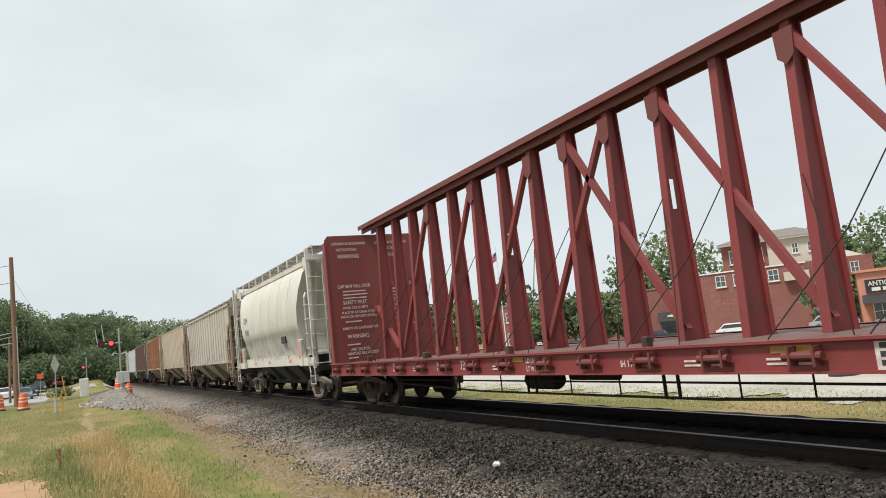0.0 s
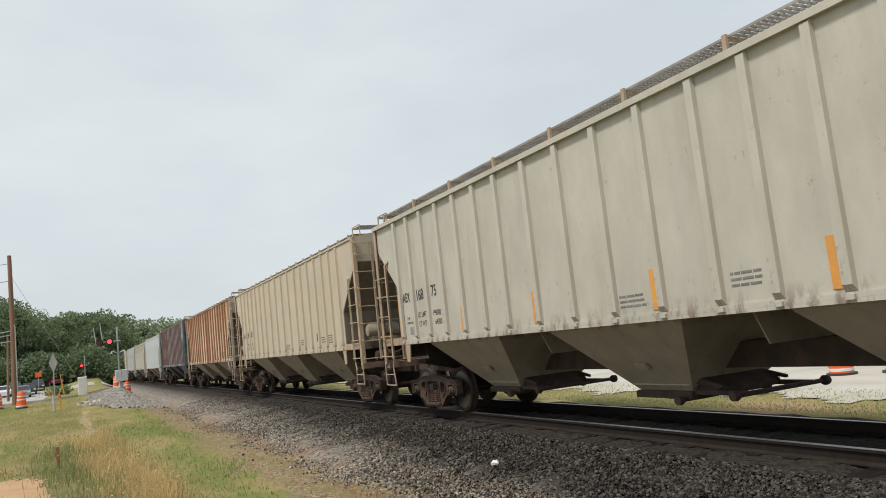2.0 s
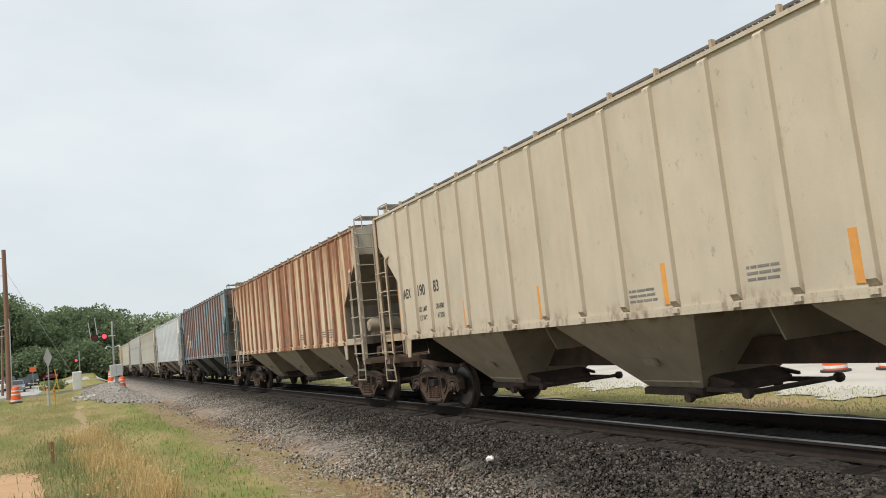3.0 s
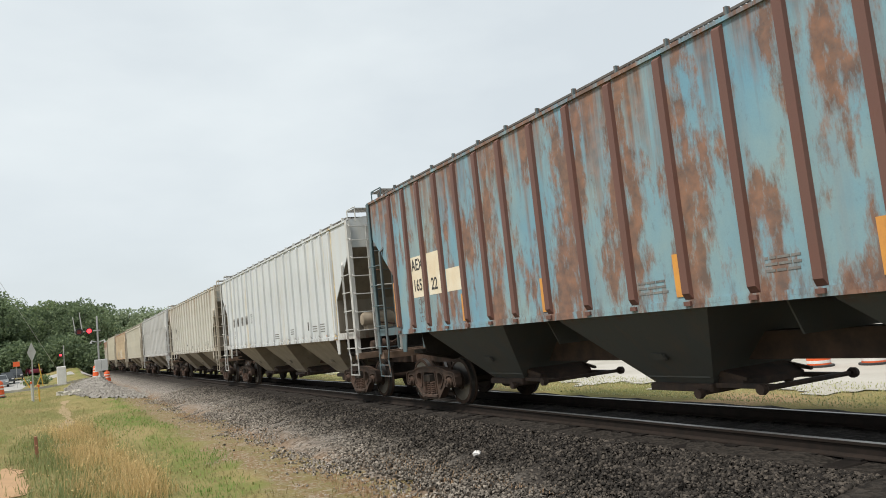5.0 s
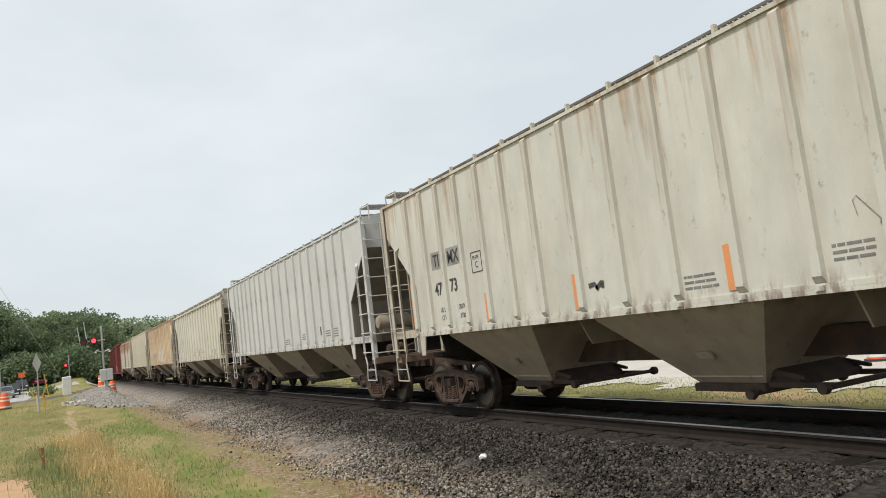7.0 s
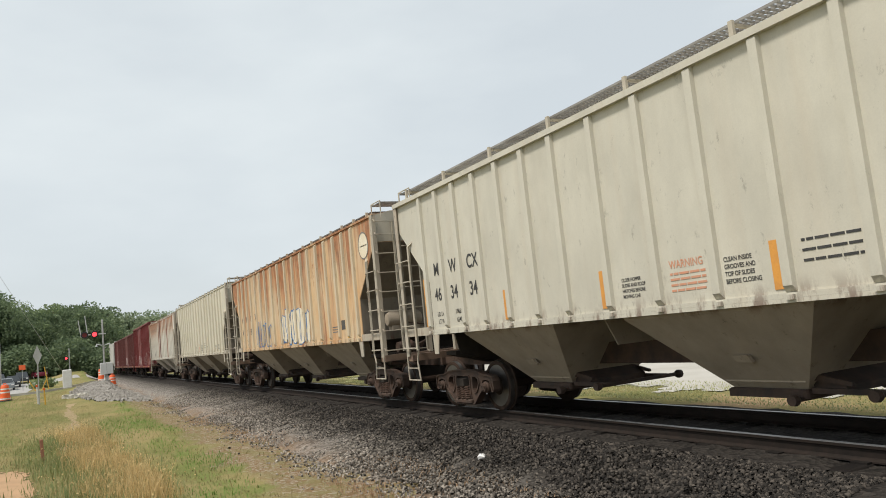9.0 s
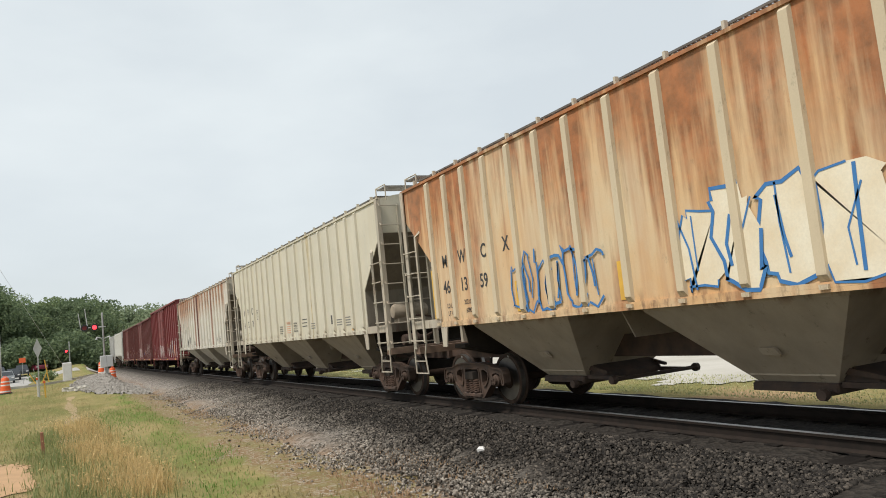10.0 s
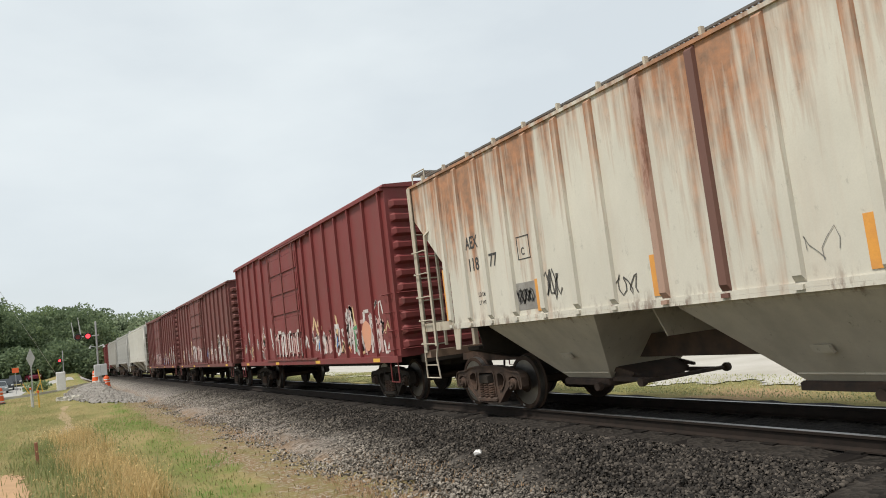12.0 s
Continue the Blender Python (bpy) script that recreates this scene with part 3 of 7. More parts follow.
def add_underframe(car, half, spins, frame_mat, tc):
    for s in (-1, 1):
        truck(car, s * tc / 2, frame_mat, spins)
        part("coupler", lambda: coupler_geo(s * (half - 0.02), s), M["steel_brown"], car, "rusty knuckle coupler", key=("coupler", half, s))
        h = Geo().tube([(0.25, s * (half + 0.05), 0.85), (0.33, s * (half + 0.25), 0.55), (0.22, s * (half + 0.45), 0.42), (0.1, s * (half + 0.66), 0.55)], 0.025, 6)
        part("air_hose", h, M["steel_dark"], car, key=("hose", half, s))


# ---- covered hoppers ----
HALF = 8.17           # half the body's length
SIDE = 1.60           # half the body's width, over the ribs


def grating(x0, x1, y0, y1, z, step=0.075, bars=6):
    g = Geo()
    for i in range(bars):
        x = x0 + (x1 - x0) * i / (bars - 1)
        g.box(x - 0.008, x + 0.008, y0, y1, z, z + 0.03)
    n = int((y1 - y0) / step)
    for i in range(n + 1):
        y = y0 + (y1 - y0) * i / n
        g.box(x0, x1, y - 0.011, y + 0.011, z + 0.004, z + 0.026)
    return g


def hopper_body_geo(eave):
    """Closed body: sides cut back below along the end slope sheets, arched roof."""
    w = SIDE - 0.06
    e = HALF - 0.07
    prof = [(-e, eave), (-e, 3.72), (-6.85, 2.52), (-6.85, 1.58), (6.85, 1.58), (6.85, 2.52), (e, 3.72), (e, eave)]
    g = Geo()
    g.prism(prof, -w, w, "x")
    # roof, arched in five facets
    arch = [(w, 0.0), (w * 0.72, 0.10), (w * 0.36, 0.16), (0, 0.18), (-w * 0.36, 0.16), (-w * 0.72, 0.10), (-w, 0.0)]
    g.prism([(x, eave + h + 0.001) for x, h in arch], -e, e, "y")
    return g


def bay_geo():
    """One discharge bay: a steep funnel between the sills."""
    g = Geo()
    a, w = 1.46, SIDE - 0.10
    b, u = 0.52, 0.60
    g.loft([[(-w, -a, 1.579), (w, -a, 1.579), (w, a, 1.579), (-w, a, 1.579)], [(-w * 0.97, -a * 0.95, 1.46), (w * 0.97, -a * 0.95, 1.46), (w * 0.97, a * 0.95, 1.46), (-w * 0.97, a * 0.95, 1.46)],
            [(-u, -b, 0.52), (u, -b, 0.52), (u, b, 0.52), (-u, b, 0.52)]])
    # riveted collar and poke-hole cover on the camera's flank and its twin
    for q in (-1, 1):
        g.box(min(q * (u + 0.02), q * (u + 0.09)), max(q * (u + 0.02), q * (u + 0.09)), -b - 0.04, b + 0.04, 0.60, 0.64)
        xc = q * (u + 0.37)
        g.hexa([(xc - q * 0.02, 0.07, 0.86), (xc + q * 0.03, 0.07, 0.86), (xc + q * 0.03, -0.15, 0.86), (xc - q * 0.02, -0.15, 0.86), (xc + q * 0.05, 0.07, 0.95), (xc + q * 0.10, 0.07, 0.95), (xc + q * 0.10, -0.15, 0.95), (xc + q * 0.05, -0.15, 0.95)])
    return g


def gate_geo():
    """Slide gate under a bay: frame, runway rails to one side, and the capstan shafts that wind it open."""
    g = Geo()
    u, b = 0.62, 0.56
    g.bevel_box(-u - 0.06, u + 0.06, -b, b, 0.42, 0.52, 0.02)
    for x in (-0.58, 0.58):
        g.box(x - 0.03, x + 0.03, -1.42, -b, 0.47, 0.53)
        g.hexa([(x - 0.025, -1.05, 0.56), (x + 0.025, -1.05, 0.56), (x + 0.025, -b, 0.62), (x - 0.025, -b, 0.62), (x - 0.025, -1.05, 0.60), (x + 0.025, -1.05, 0.60), (x + 0.025, -b, 0.70), (x - 0.025, -b, 0.70)])
    g.box(-0.6, 0.6, -1.40, -1.35, 0.47, 0.52)
    g.hexa([(-0.56, -0.95, 0.48), (0.56, -0.95, 0.48), (0.56, -b, 0.47), (-0.56, -b, 0.47), (-0.56, -0.95, 0.56), (0.56, -0.95, 0.56), (0.56, -b, 0.74), (-0.56, -b, 0.74)])
    return g


def capstan_geo():
    """Winding shaft with a socket at each end."""
    prof = [(-0.86, 0.0), (-0.86, 0.062), (-0.80, 0.068), (-0.76, 0.05), (-0.74, 0.03), (0.74, 0.03), (0.76, 0.05), (0.80, 0.068), (0.86, 0.062), (0.86, 0.0)]
    return Geo().lathe(prof, 10, "x")


def rib_geo(eave):
    d, w = 0.055, 0.066
    z0, z1 = 1.60, eave - 0.03
    x = SIDE - 0.06
    g = Geo()
    for s in (-1, 1):
        if s == 1:
            continue
        xi, xo = s * x, s * (x + d)
        g.loft([[(xi, -w, z0), (xi, w, z0), (xi, w, z1), (xi, -w, z1)], [(xo, -w * 0.82, z0 + 0.07), (xo, w * 0.82, z0 + 0.07), (xo, w * 0.82, z1 - 0.05), (xo, -w * 0.82, z1 - 0.05)]])
        g.box(min(xi, xo) - 0.0, max(xi, xo), -0.05, 0.05, z0 - 0.07, z0 - 0.02)
    return g


def side_ladder_geo(s, e, HALF=HALF):
    """Two stiles and rungs at a body corner: side s, end e (both -1 or 1)."""
    g = Geo()
    x = s * (SIDE - 0.01)
    y1, y2 = e * (HALF - 0.58), e * HALF
    g.tube([(x - s * 0.10, e * (HALF - 0.72), 3.46), (x, y1, 3.33), (x, y1, 1.22)], 0.033, 4)
    for z in (1.27, 1.72, 2.17, 2.62, 3.05):
        g.tube([(x + s * 0.02, y1, z - 0.02), (x + s * 0.05, y1 - e * -0.03, z), (x + s * 0.05, y2 - e * 0.03, z), (x + s * 0.02, y2, z + 0.02)], 0.013, 5)
    return g


def end_ladder_geo(s, e, eave, HALF=HALF):
    g = Geo()
    y = e * (HALF + 0.01)
    xo, xi = s * (SIDE - 0.05), s * (SIDE - 0.52)
    g.box(min(xi - 0.022, xi + 0.022), xi + 0.022, min(y - 0.03, y + 0.03), y + 0.03, 1.20, eave - 0.12)
    for z in (1.24, 1.68, 2.12, 2.56, 3.00, 3.44, 3.88, eave - 0.16):
        g.tube([(xo, y, z + 0.05), (xo, y + e * 0.05, z), (xi, y + e * 0.05, z), (xi, y, z + 0.02)], 0.013, 5)
    return g


def corner_post_geo(s, e, eave, HALF=HALF):
    """Angle-section post from the end sill to the roof."""
    g = Geo()
    x, y = s * (SIDE - 0.01), e * HALF
    g.prism([(x, y), (x, y - e * 0.13), (x - s * 0.02, y - e * 0.13), (x - s * 0.02, y - e * 0.02), (x - s * 0.10, y - e * 0.02), (x - s * 0.10, y)], 1.10, eave, "z")
    for k in range(4):
        z = eave - 0.1 - 0.12 * k
        g.lathe([(x + s * 0.0, 0.014), (x + s * 0.012, 0.010)], 6, "x", (0, y - e * 0.06, z))
    return g


def stirrup_geo(s, e, HALF=HALF):
    g = Geo()
    x = s * (SIDE - 0.02)
    ya, yb = e * (HALF - 0.60), e * (HALF - 0.02)
    g.tube([(x, ya, 1.24), (x, ya + e * 0.10, 0.98), (x, ya + e * 0.03, 0.62), (x, yb, 0.62), (x, yb, 1.12)], 0.018, 5)
    g.tube([(x, ya + e * 0.07, 0.86), (x, yb, 0.86)], 0.013, 5)
    return g


def roof_walk(car, eave, mat, outboard, HALF=HALF):
    z = eave + 0.21
    if outboard:
        # raised walk along each eave, held on brackets
        for s in (-1, 1):
            x = s * (SIDE - 0.55)
            a, b = sorted((x - s * 0.30, x + s * 0.30))
            w = part("running_board", lambda: grating(a, b, -HALF + 0.3, HALF - 0.3, z + 0.04), M["galv"], car, "open steel grating walkway on the roof", key=("rb", s, eave, HALF))
            for k in range(10):
                y = -HALF + 0.35 + k * (2 * HALF - 0.7) / 9
                g = Geo().box(s * (SIDE - 0.20) - 0.02, s * (SIDE - 0.20) + 0.02, -0.03, 0.03, eave - 0.02, z + 0.07)
                g.box(a, b, -0.02, 0.02, z + 0.005, z + 0.04)
                part("bracket", g, mat, w, at=pose(0, y, 0), key=("rbk", s, eave, mat.name))
    else:
        # low walk just inside each eave
        for s in (-1, 1):
            lo, hi = sorted((s * (SIDE - 0.78), s * (SIDE - 0.24)))
            w = part("running_board", lambda: grating(lo, hi, -HALF + 0.5, HALF - 0.5, eave + 0.135), M["walk_dark"], car, "dark open steel grating walkway on the roof", key=("rbm", s, eave))
            for k in range(18):
                y = -HALF + 0.55 + k * (2 * HALF - 1.1) / 17
                g = Geo().box(lo, hi, -0.02, 0.02, eave + 0.095, eave + 0.134)
                g.box(min(s * 1.44, s * 1.50), max(s * 1.44, s * 1.50), -0.02, 0.02, eave + 0.005, eave + 0.15)
                part("bracket", g, mat, w, at=pose(0, y, 0), key=("rbkm", s, eave, mat.name))
    for e in (-1, 1):
        y0, y1 = sorted((e * (HALF - 0.45), e * (HALF + 0.10)))
        part("end_platform", lambda: grating(-1.35, 1.35, y0, y1, z + 0.05, bars=30), M["galv"], car, key=("endp", e, eave, HALF))
        h = Geo().tube([(-1.38, y0, eave - 0.05), (-1.38, y0, z + 0.1), (-1.38, y1, z + 0.1), (1.38, y1, z + 0.1), (1.38, y0, z + 0.1), (1.38, y0, eave - 0.05)], 0.016, 5)
        h.tube([(-1.38, y1, eave - 0.05), (-1.38, y1, z + 0.1)], 0.016, 5)
        part("handrail", h, mat, car, key=("hr", e, eave, mat.name, HALF))


def hopper(label, m, eave=4.40, outboard=False, frame_mat=None, stripe=None, post=None, bay_mat=None, tc=13.56, rib_mat=None, odd_ribs=None, end_mat=None, stripe_mat=None):
    """Covered grain hopper with outside ribs and three bays. m: body paint; rib_mat: paint of the ribs where it differs."""
    spins = []
    car = empty("covered_hopper", label, "hopper car", "freight train")
    post = post or m
    frame_mat = frame_mat or M["steel_brown"]
    part("body", lambda: hopper_body_geo(eave), m, car, key=("body", eave, m.name))
    for e in (-1, 1):
        g = Geo()
        w = SIDE - 0.075
        o = 0.006
        g.hexa([(-w, e * (6.85 + o), 2.50), (w, e * (6.85 + o), 2.50), (w, e * 6.84, 2.50), (-w, e * 6.84, 2.50), (-w, e * (HALF - 0.07 + o), 3.71), (w, e * (HALF - 0.07 + o), 3.71), (w, e * (HALF - 0.09), 3.71), (-w, e * (HALF - 0.09), 3.71)])
        # Thin dark cover: dust plus painted shade below the overhanging end.
        part("slope_sheet", g, M["slope"], car, "sloping end sheet, dusty and with shade painted in", key=("slope", e))
        if end_mat:
            rise = [(-w, 3.73), (w, 3.73), (w, eave), (w * 0.72, eave + 0.095), (0, eave + 0.17), (-w * 0.72, eave + 0.095), (-w, eave)]
            part("top_end_sheet", Geo().prism(rise, min(e * (HALF - 0.071), e * (HALF - 0.062)), max(e * (HALF - 0.071), e * (HALF - 0.062)), "y"), end_mat, car, "upright sheet at the end of the roof")
        g = Geo().box(-w, w, min(e * 6.842, e * (6.85 + o)), max(e * 6.842, e * (6.85 + o)), 1.48, 2.50)
        part("end_wall", g, M["slope"], car, "lower end wall, dusty and with shade painted in", key=("endw", e))
    for s in (-1, 1):
        spots = [0.13 + q * v for q in (-1, 1) for v in ((6.80, 6.09, 5.38, 4.62, 3.84, 3.05, 2.28, 1.365, 0.455) if q < 0 else (0.455, 1.365, 2.28, 3.05, 3.84, 4.62, 5.38, 6.09, 6.80))]
        for k, yr in enumerate(spots):
            ob = part("rib", lambda: rib_geo(eave), (odd_ribs or {}).get(k, rib_mat or m), car, at=pose(0, yr, 0, 0, 0, 0 if s < 0 else 180), key=("rib", eave, (odd_ribs or {}).get(k, rib_mat or m).name))
        x = s * (SIDE - 0.06)
        g = Geo()
        a, b = sorted((x, x + s * 0.07))
        lip = 0.06 if outboard else 0.022
        b, a = (x + s * (0.07 if outboard else 0.03), x) if s > 0 else (x, x + s * (0.07 if outboard else 0.03))
        a, b = min(a, b), max(a, b)
        g.prism([(a, eave - lip), (b, eave - lip), (b, eave + 0.012), (a, eave + 0.025)], -HALF, HALF, "y")
        part("top_chord", g, m, car, key=("tc", eave, m.name, s))
        a, b = sorted((x, x + s * 0.07))
        g = Geo()
        g.box(min(x, x + s * 0.02), max(x, x + s * 0.02), -6.9, 6.9, 1.545, 1.60)
        g.box(min(x - s * 0.05, x + s * 0.02), max(x - s * 0.05, x + s * 0.02), -6.9, 6.9, 1.50, 1.544)
        part("side_sill", g, m, car, key=("ss", m.name, s))
        for e in (-1, 1):
            k = (s, e)
            part("corner_post", lambda: corner_post_geo(s, e, eave), post, car, key=("cp", k, eave, post.name))
            part("side_ladder", lambda: side_ladder_geo(s, e), post, car, "steel grab-iron ladder", key=("sl", k, post.name))
            part("end_ladder", lambda: end_ladder_geo(s, e, eave), post, car, "steel grab-iron ladder", key=("el", k, eave, post.name))
            part("stirrup_step", lambda: stirrup_geo(s, e), post, car, key=("st", k, post.name))
            g = Geo()
            y0, y1 = sorted((e * 6.86, e * (HALF - 0.02)))
            xa, xb = sorted((s * (SIDE - 0.05), s * (SIDE - 0.03)))
            g.box(xa, xb, y0, y1, 1.50, 1.66)
            g.prism([(e * 6.62, 1.495), (e * 6.88, 1.495), (e * 6.86, 1.13), (e * 6.70, 1.13)], xa, xb, "x")
            part("side_bracket", g, post, car, key=("sb", k, post.name))
    for k in range(3):
        ym = (-4.38, 0.0, 4.38)[k]
        part("hopper_bay", bay_geo, bay_mat or M['bay'], car, "sloping discharge bay", pose(0, ym, 0), key=("bay", (bay_mat or M['bay']).name))
        gate = part("outlet_gate", gate_geo, M["gate"], car, "rusty slide gate on runway rails", pose(0, ym, 0), key="gate")
        for y, z in ((-1.44, 0.50), (-0.48, 0.42)):
            part("capstan_shaft", capstan_geo, M["gate"], gate, at=pose(0, y, z), key="capstan")
    for y in (-2.19, 2.19):
        part("cross_ridge", Geo().prism([(-1.18, 1.579), (-0.95, 1.12), (0.95, 1.12), (1.18, 1.579)], y - 0.012, y + 0.012, "y"), bay_mat or M["bay"], car, "steel web between two bays", key=("ridge", y, (bay_mat or M["bay"]).name))
    part("centre_sill", lambda: Geo().box(-0.20, 0.20, -HALF - 0.1, HALF + 0.1, 0.78, 1.12), M["steel_brown"], car, "rust-stained steel centre sill", key="csill")
    for e in (-1, 1):
        y0, y1 = sorted((e * (HALF - 0.22), e * (HALF + 0.02)))
        part("end_sill", Geo().box(-SIDE + 0.04, SIDE - 0.04, y0, y1, 1.00, 1.14), M["steel_rust"], car, "rust-stained end sill", key=("esill", e))
        # Added dark plate, no wagon part: stands for the black shade under the body.
        part("added_dark_plate", Geo().prism([(-1.28, 1.50), (-1.20, 1.10), (-0.45, 0.88), (0.45, 0.88), (1.20, 1.10), (1.28, 1.50)], min(e * 6.50, e * 6.53), max(e * 6.50, e * 6.53), "y"), M["steel_dark"], car, "dark plate added to fill the shaded gap over the truck", key=("bweb", e))
        y0, y1 = sorted((e * 6.55, e * 6.95))
        part("body_bolster", Geo().loft([[(v, y0, 1.13 - 0.16 * q), (v, y1, 1.13 - 0.16 * q), (v, y1, 1.15), (v, y0, 1.15)] for v, q in ((-1.28, 0.3), (-0.4, 1.7), (0.4, 1.7), (1.28, 0.3))]), M["steel_dark"], car, key=("bolst", e))
    for e in (-1, 1):
        for x in (-0.42, 0.42):
            g = Geo().box(x - 0.045, x + 0.045, min(e * (HALF - 0.06), e * (HALF + 0.04)), max(e * (HALF - 0.06), e * (HALF + 0.04)), 1.12, 3.74)
            part("end_post", g, post, car, key=("ep", e, x, post.name))
        g = Geo().tube([(-1.1, e * (HALF + 0.06), 2.75), (1.1, e * (HALF + 0.06), 2.75)], 0.014, 5)
        part("grab_bar", g, post, car, key=("gb", e, post.name))
    roof_walk(car, eave, post, outboard)
    # brake gear on the leading end
    y = -HALF
    g = Geo()
    pts = [(0.30 + 0.27 * math.cos(a), y - 0.16, 2.15 + 0.27 * math.sin(a)) for a in np.linspace(0, 2 * math.pi, 25)]
    g.tube(pts, 0.014, 5)
    for a in np.linspace(0, 2 * math.pi, 5)[:-1]:
        g.tube([(0.30, y - 0.13, 2.15), (0.30 + 0.27 * math.cos(a), y - 0.16, 2.15 + 0.27 * math.sin(a))], 0.010, 5)
    part("brake_wheel", g, M["steel_brown"], car, "hand brake wheel", key="bw")
    g = Geo().bevel_box(0.14, 0.46, y - 0.12, y + 0.06, 1.88, 2.36, 0.05)
    part("brake_housing", g, post, car, key=("bh", post.name))
    g = Geo().lathe([(-0.95, 0.0), (-0.93, 0.14), (-0.85, 0.19), (-0.15, 0.19), (-0.07, 0.14), (-0.05, 0.0)], 16, "x", (-0.15, y + 0.85, 1.95))
    g.box(-1.0, -0.3, y + 0.72, y + 0.98, 1.70, 1.80)
    part("air_reservoir", g, bay_mat or M["bay"], car, "dusty air brake reservoir", smooth=True, key=("ar", (bay_mat or M["bay"]).name))
    g = Geo().lathe([(-0.3, 0.0), (-0.3, 0.12), (0.05, 0.15), (0.12, 0.10), (0.35, 0.05)], 14, "x", (-0.7, y + 0.55, 1.28))
    g.tube([(-0.5, y + 0.5, 1.30), (0.1, y + 0.3, 1.55), (0.35, y + 0.1, 1.9)], 0.03, 6)
    g.tube([(-0.9, y + 0.8, 1.9), (-0.2, y + 0.5, 1.75), (0.3, y + 0.3, 1.45)], 0.02, 5)
    part("brake_cylinder", g, M["steel_brown"], car, "rusty brake cylinder and rods", smooth=True, key="bc")
    add_underframe(car, HALF, spins, frame_mat, tc)
    for yy, z0, z1 in (stripe or ((-5.84, 1.62, 2.66), (-3.59, 1.64, 2.15), (-1.11, 1.64, 2.14), (1.62, 1.64, 2.14), (4.10, 1.64, 2.12), (7.06, 1.62, 2.60))):
        g = Geo().box(-SIDE + 0.050, -SIDE + 0.057, yy - 0.06, yy + 0.06, z0, z1)
        part("reflector_stripe", g, stripe_mat or M["orange"], car, "orange reflective strip", key=("rs", yy, z0, z1, (stripe_mat or M["orange"]).name))
    return car, spins

# ---- round-sided hopper ----
def round_hopper(label, m):
    half, spins = 6.33, []
    car = empty("covered_hopper", label, "hopper car", "freight train")
    prof = [(0.0, 4.60), (0.7, 4.58), (1.16, 4.47), (1.42, 4.16), (1.54, 3.65), (1.60, 3.10), (1.58, 2.62), (1.54, 2.40), (1.50, 2.34), (1.44, 2.0), (1.33, 1.55)]

    def end(z):
        return half - 1.0 - 0.72 * (1 - min(1, max(0, (z - 2.3) / 2.0)) ** 1.6)

    g = Geo()
    ring = prof + [(-x, z) for x, z in prof[:0:-1]]
    cols = np.linspace(-1, 1, 15)
    loops = [[(x, c * end(z), z) for x, z in ring] for c in cols]
    g.loft(loops, caps=False)
    for c in (0, -1):
        l = loops[c]
        n = len(prof)
        for i in range(1, n - 1):      # slope sheet, strip by strip
            a, b = l[i], l[i + 1]
            g.add([a, b, (-b[0], b[1], b[2]), (-a[0], a[1], a[2])], [(0, 1, 2, 3)])
    g.box(-1.33, 1.33, -half + 1.2, half - 1.2, 1.50, 1.56)
    part("body", g, m, car, smooth=True)
    for c in np.linspace(-0.72, 0.72, 6):
        for s in (-1, 1):
            g = Geo().tube([(s * (x + 0.001), c * end(z), z) for x, z in prof[2:9]], 0.009, 5)
            part("weld_seam", g, m, car)
    for s in (-1, 1):
        xa, xb = sorted((s * 1.36, s * 1.48))
        g = Geo().box(xa, xb, -half + 1.35, half - 1.35, 1.20, 1.56)
        xa, xb = sorted((s * 1.10, s * 1.24))
        g.box(xa, xb, -half + 0.2, half - 0.2, 4.44, 4.60)
        part("side_sill", g, m, car)
        for e in (-1, 1):
            k = (s, e, "round")
            part("corner_post", lambda: corner_post_geo(s, e, 4.78, half), m, car, key=("cp", k))
            g = Geo()
            ya = e * (half - 0.02)
            g.prism([(ya, 4.62), (ya, 4.38), (e * (half - 0.40), 4.36), (e * (half - 0.80), 4.28), (e * (half - 1.02), 4.24), (e * (half - 1.02), 4.62)], s * 1.40 - 0.012, s * 1.40 + 0.012, "x")
            g.box(min(s * 1.44, s * 1.56), max(s * 1.44, s * 1.56), min(e * (half - 0.025), e * (half - 0.125)), max(e * (half - 0.025), e * (half - 0.125)), 1.1, 4.6)
            g.prism([(e * (half - 1.05), 4.2), (e * (half - 0.93), 4.2), (e * (half - 1.62), 2.6), (e * (half - 1.74), 2.6)], s * 0.95 - 0.05, s * 0.95 + 0.05, "x")
            part("gusset", g, m, car, "corner post with a gusset under the roof")
            part("side_ladder", lambda: side_ladder_geo(s, e, half), m, car, "steel grab-iron ladder", key=("sl", k))
            part("end_ladder", lambda: end_ladder_geo(s, e, 4.6, half), m, car, "steel grab-iron ladder", key=("el", k))
            part("stirrup_step", lambda: stirrup_geo(s, e, half), m, car, key=("st", k))
            g = Geo()
            y0, y1 = sorted((e * (half - 1.75), e * (half - 0.02)))
            xa, xb = sorted((s * 1.50, s * 1.53))
            g.box(xa, xb, y0, y1, 1.18, 1.44)
            part("end_sill_side", g, m, car)
            y0, y1 = sorted((e * (half - 1.72), e * (half - 1.42)))
            xa, xb = sorted((s * 1.46, s * 1.60))
            g = Geo().bevel_box(xa, xb, y0, y1, 1.18, 2.05, 0.03)
            t = part("jack_bracket", g, m, car, "cream bracket with a faded orange patch")
            xa, xb = sorted((s * 1.600, s * 1.606))
            part("reflector", Geo().box(xa, xb, y0 + 0.04, y1 - 0.04, 1.42, 1.96), M["orange_pale"], t)
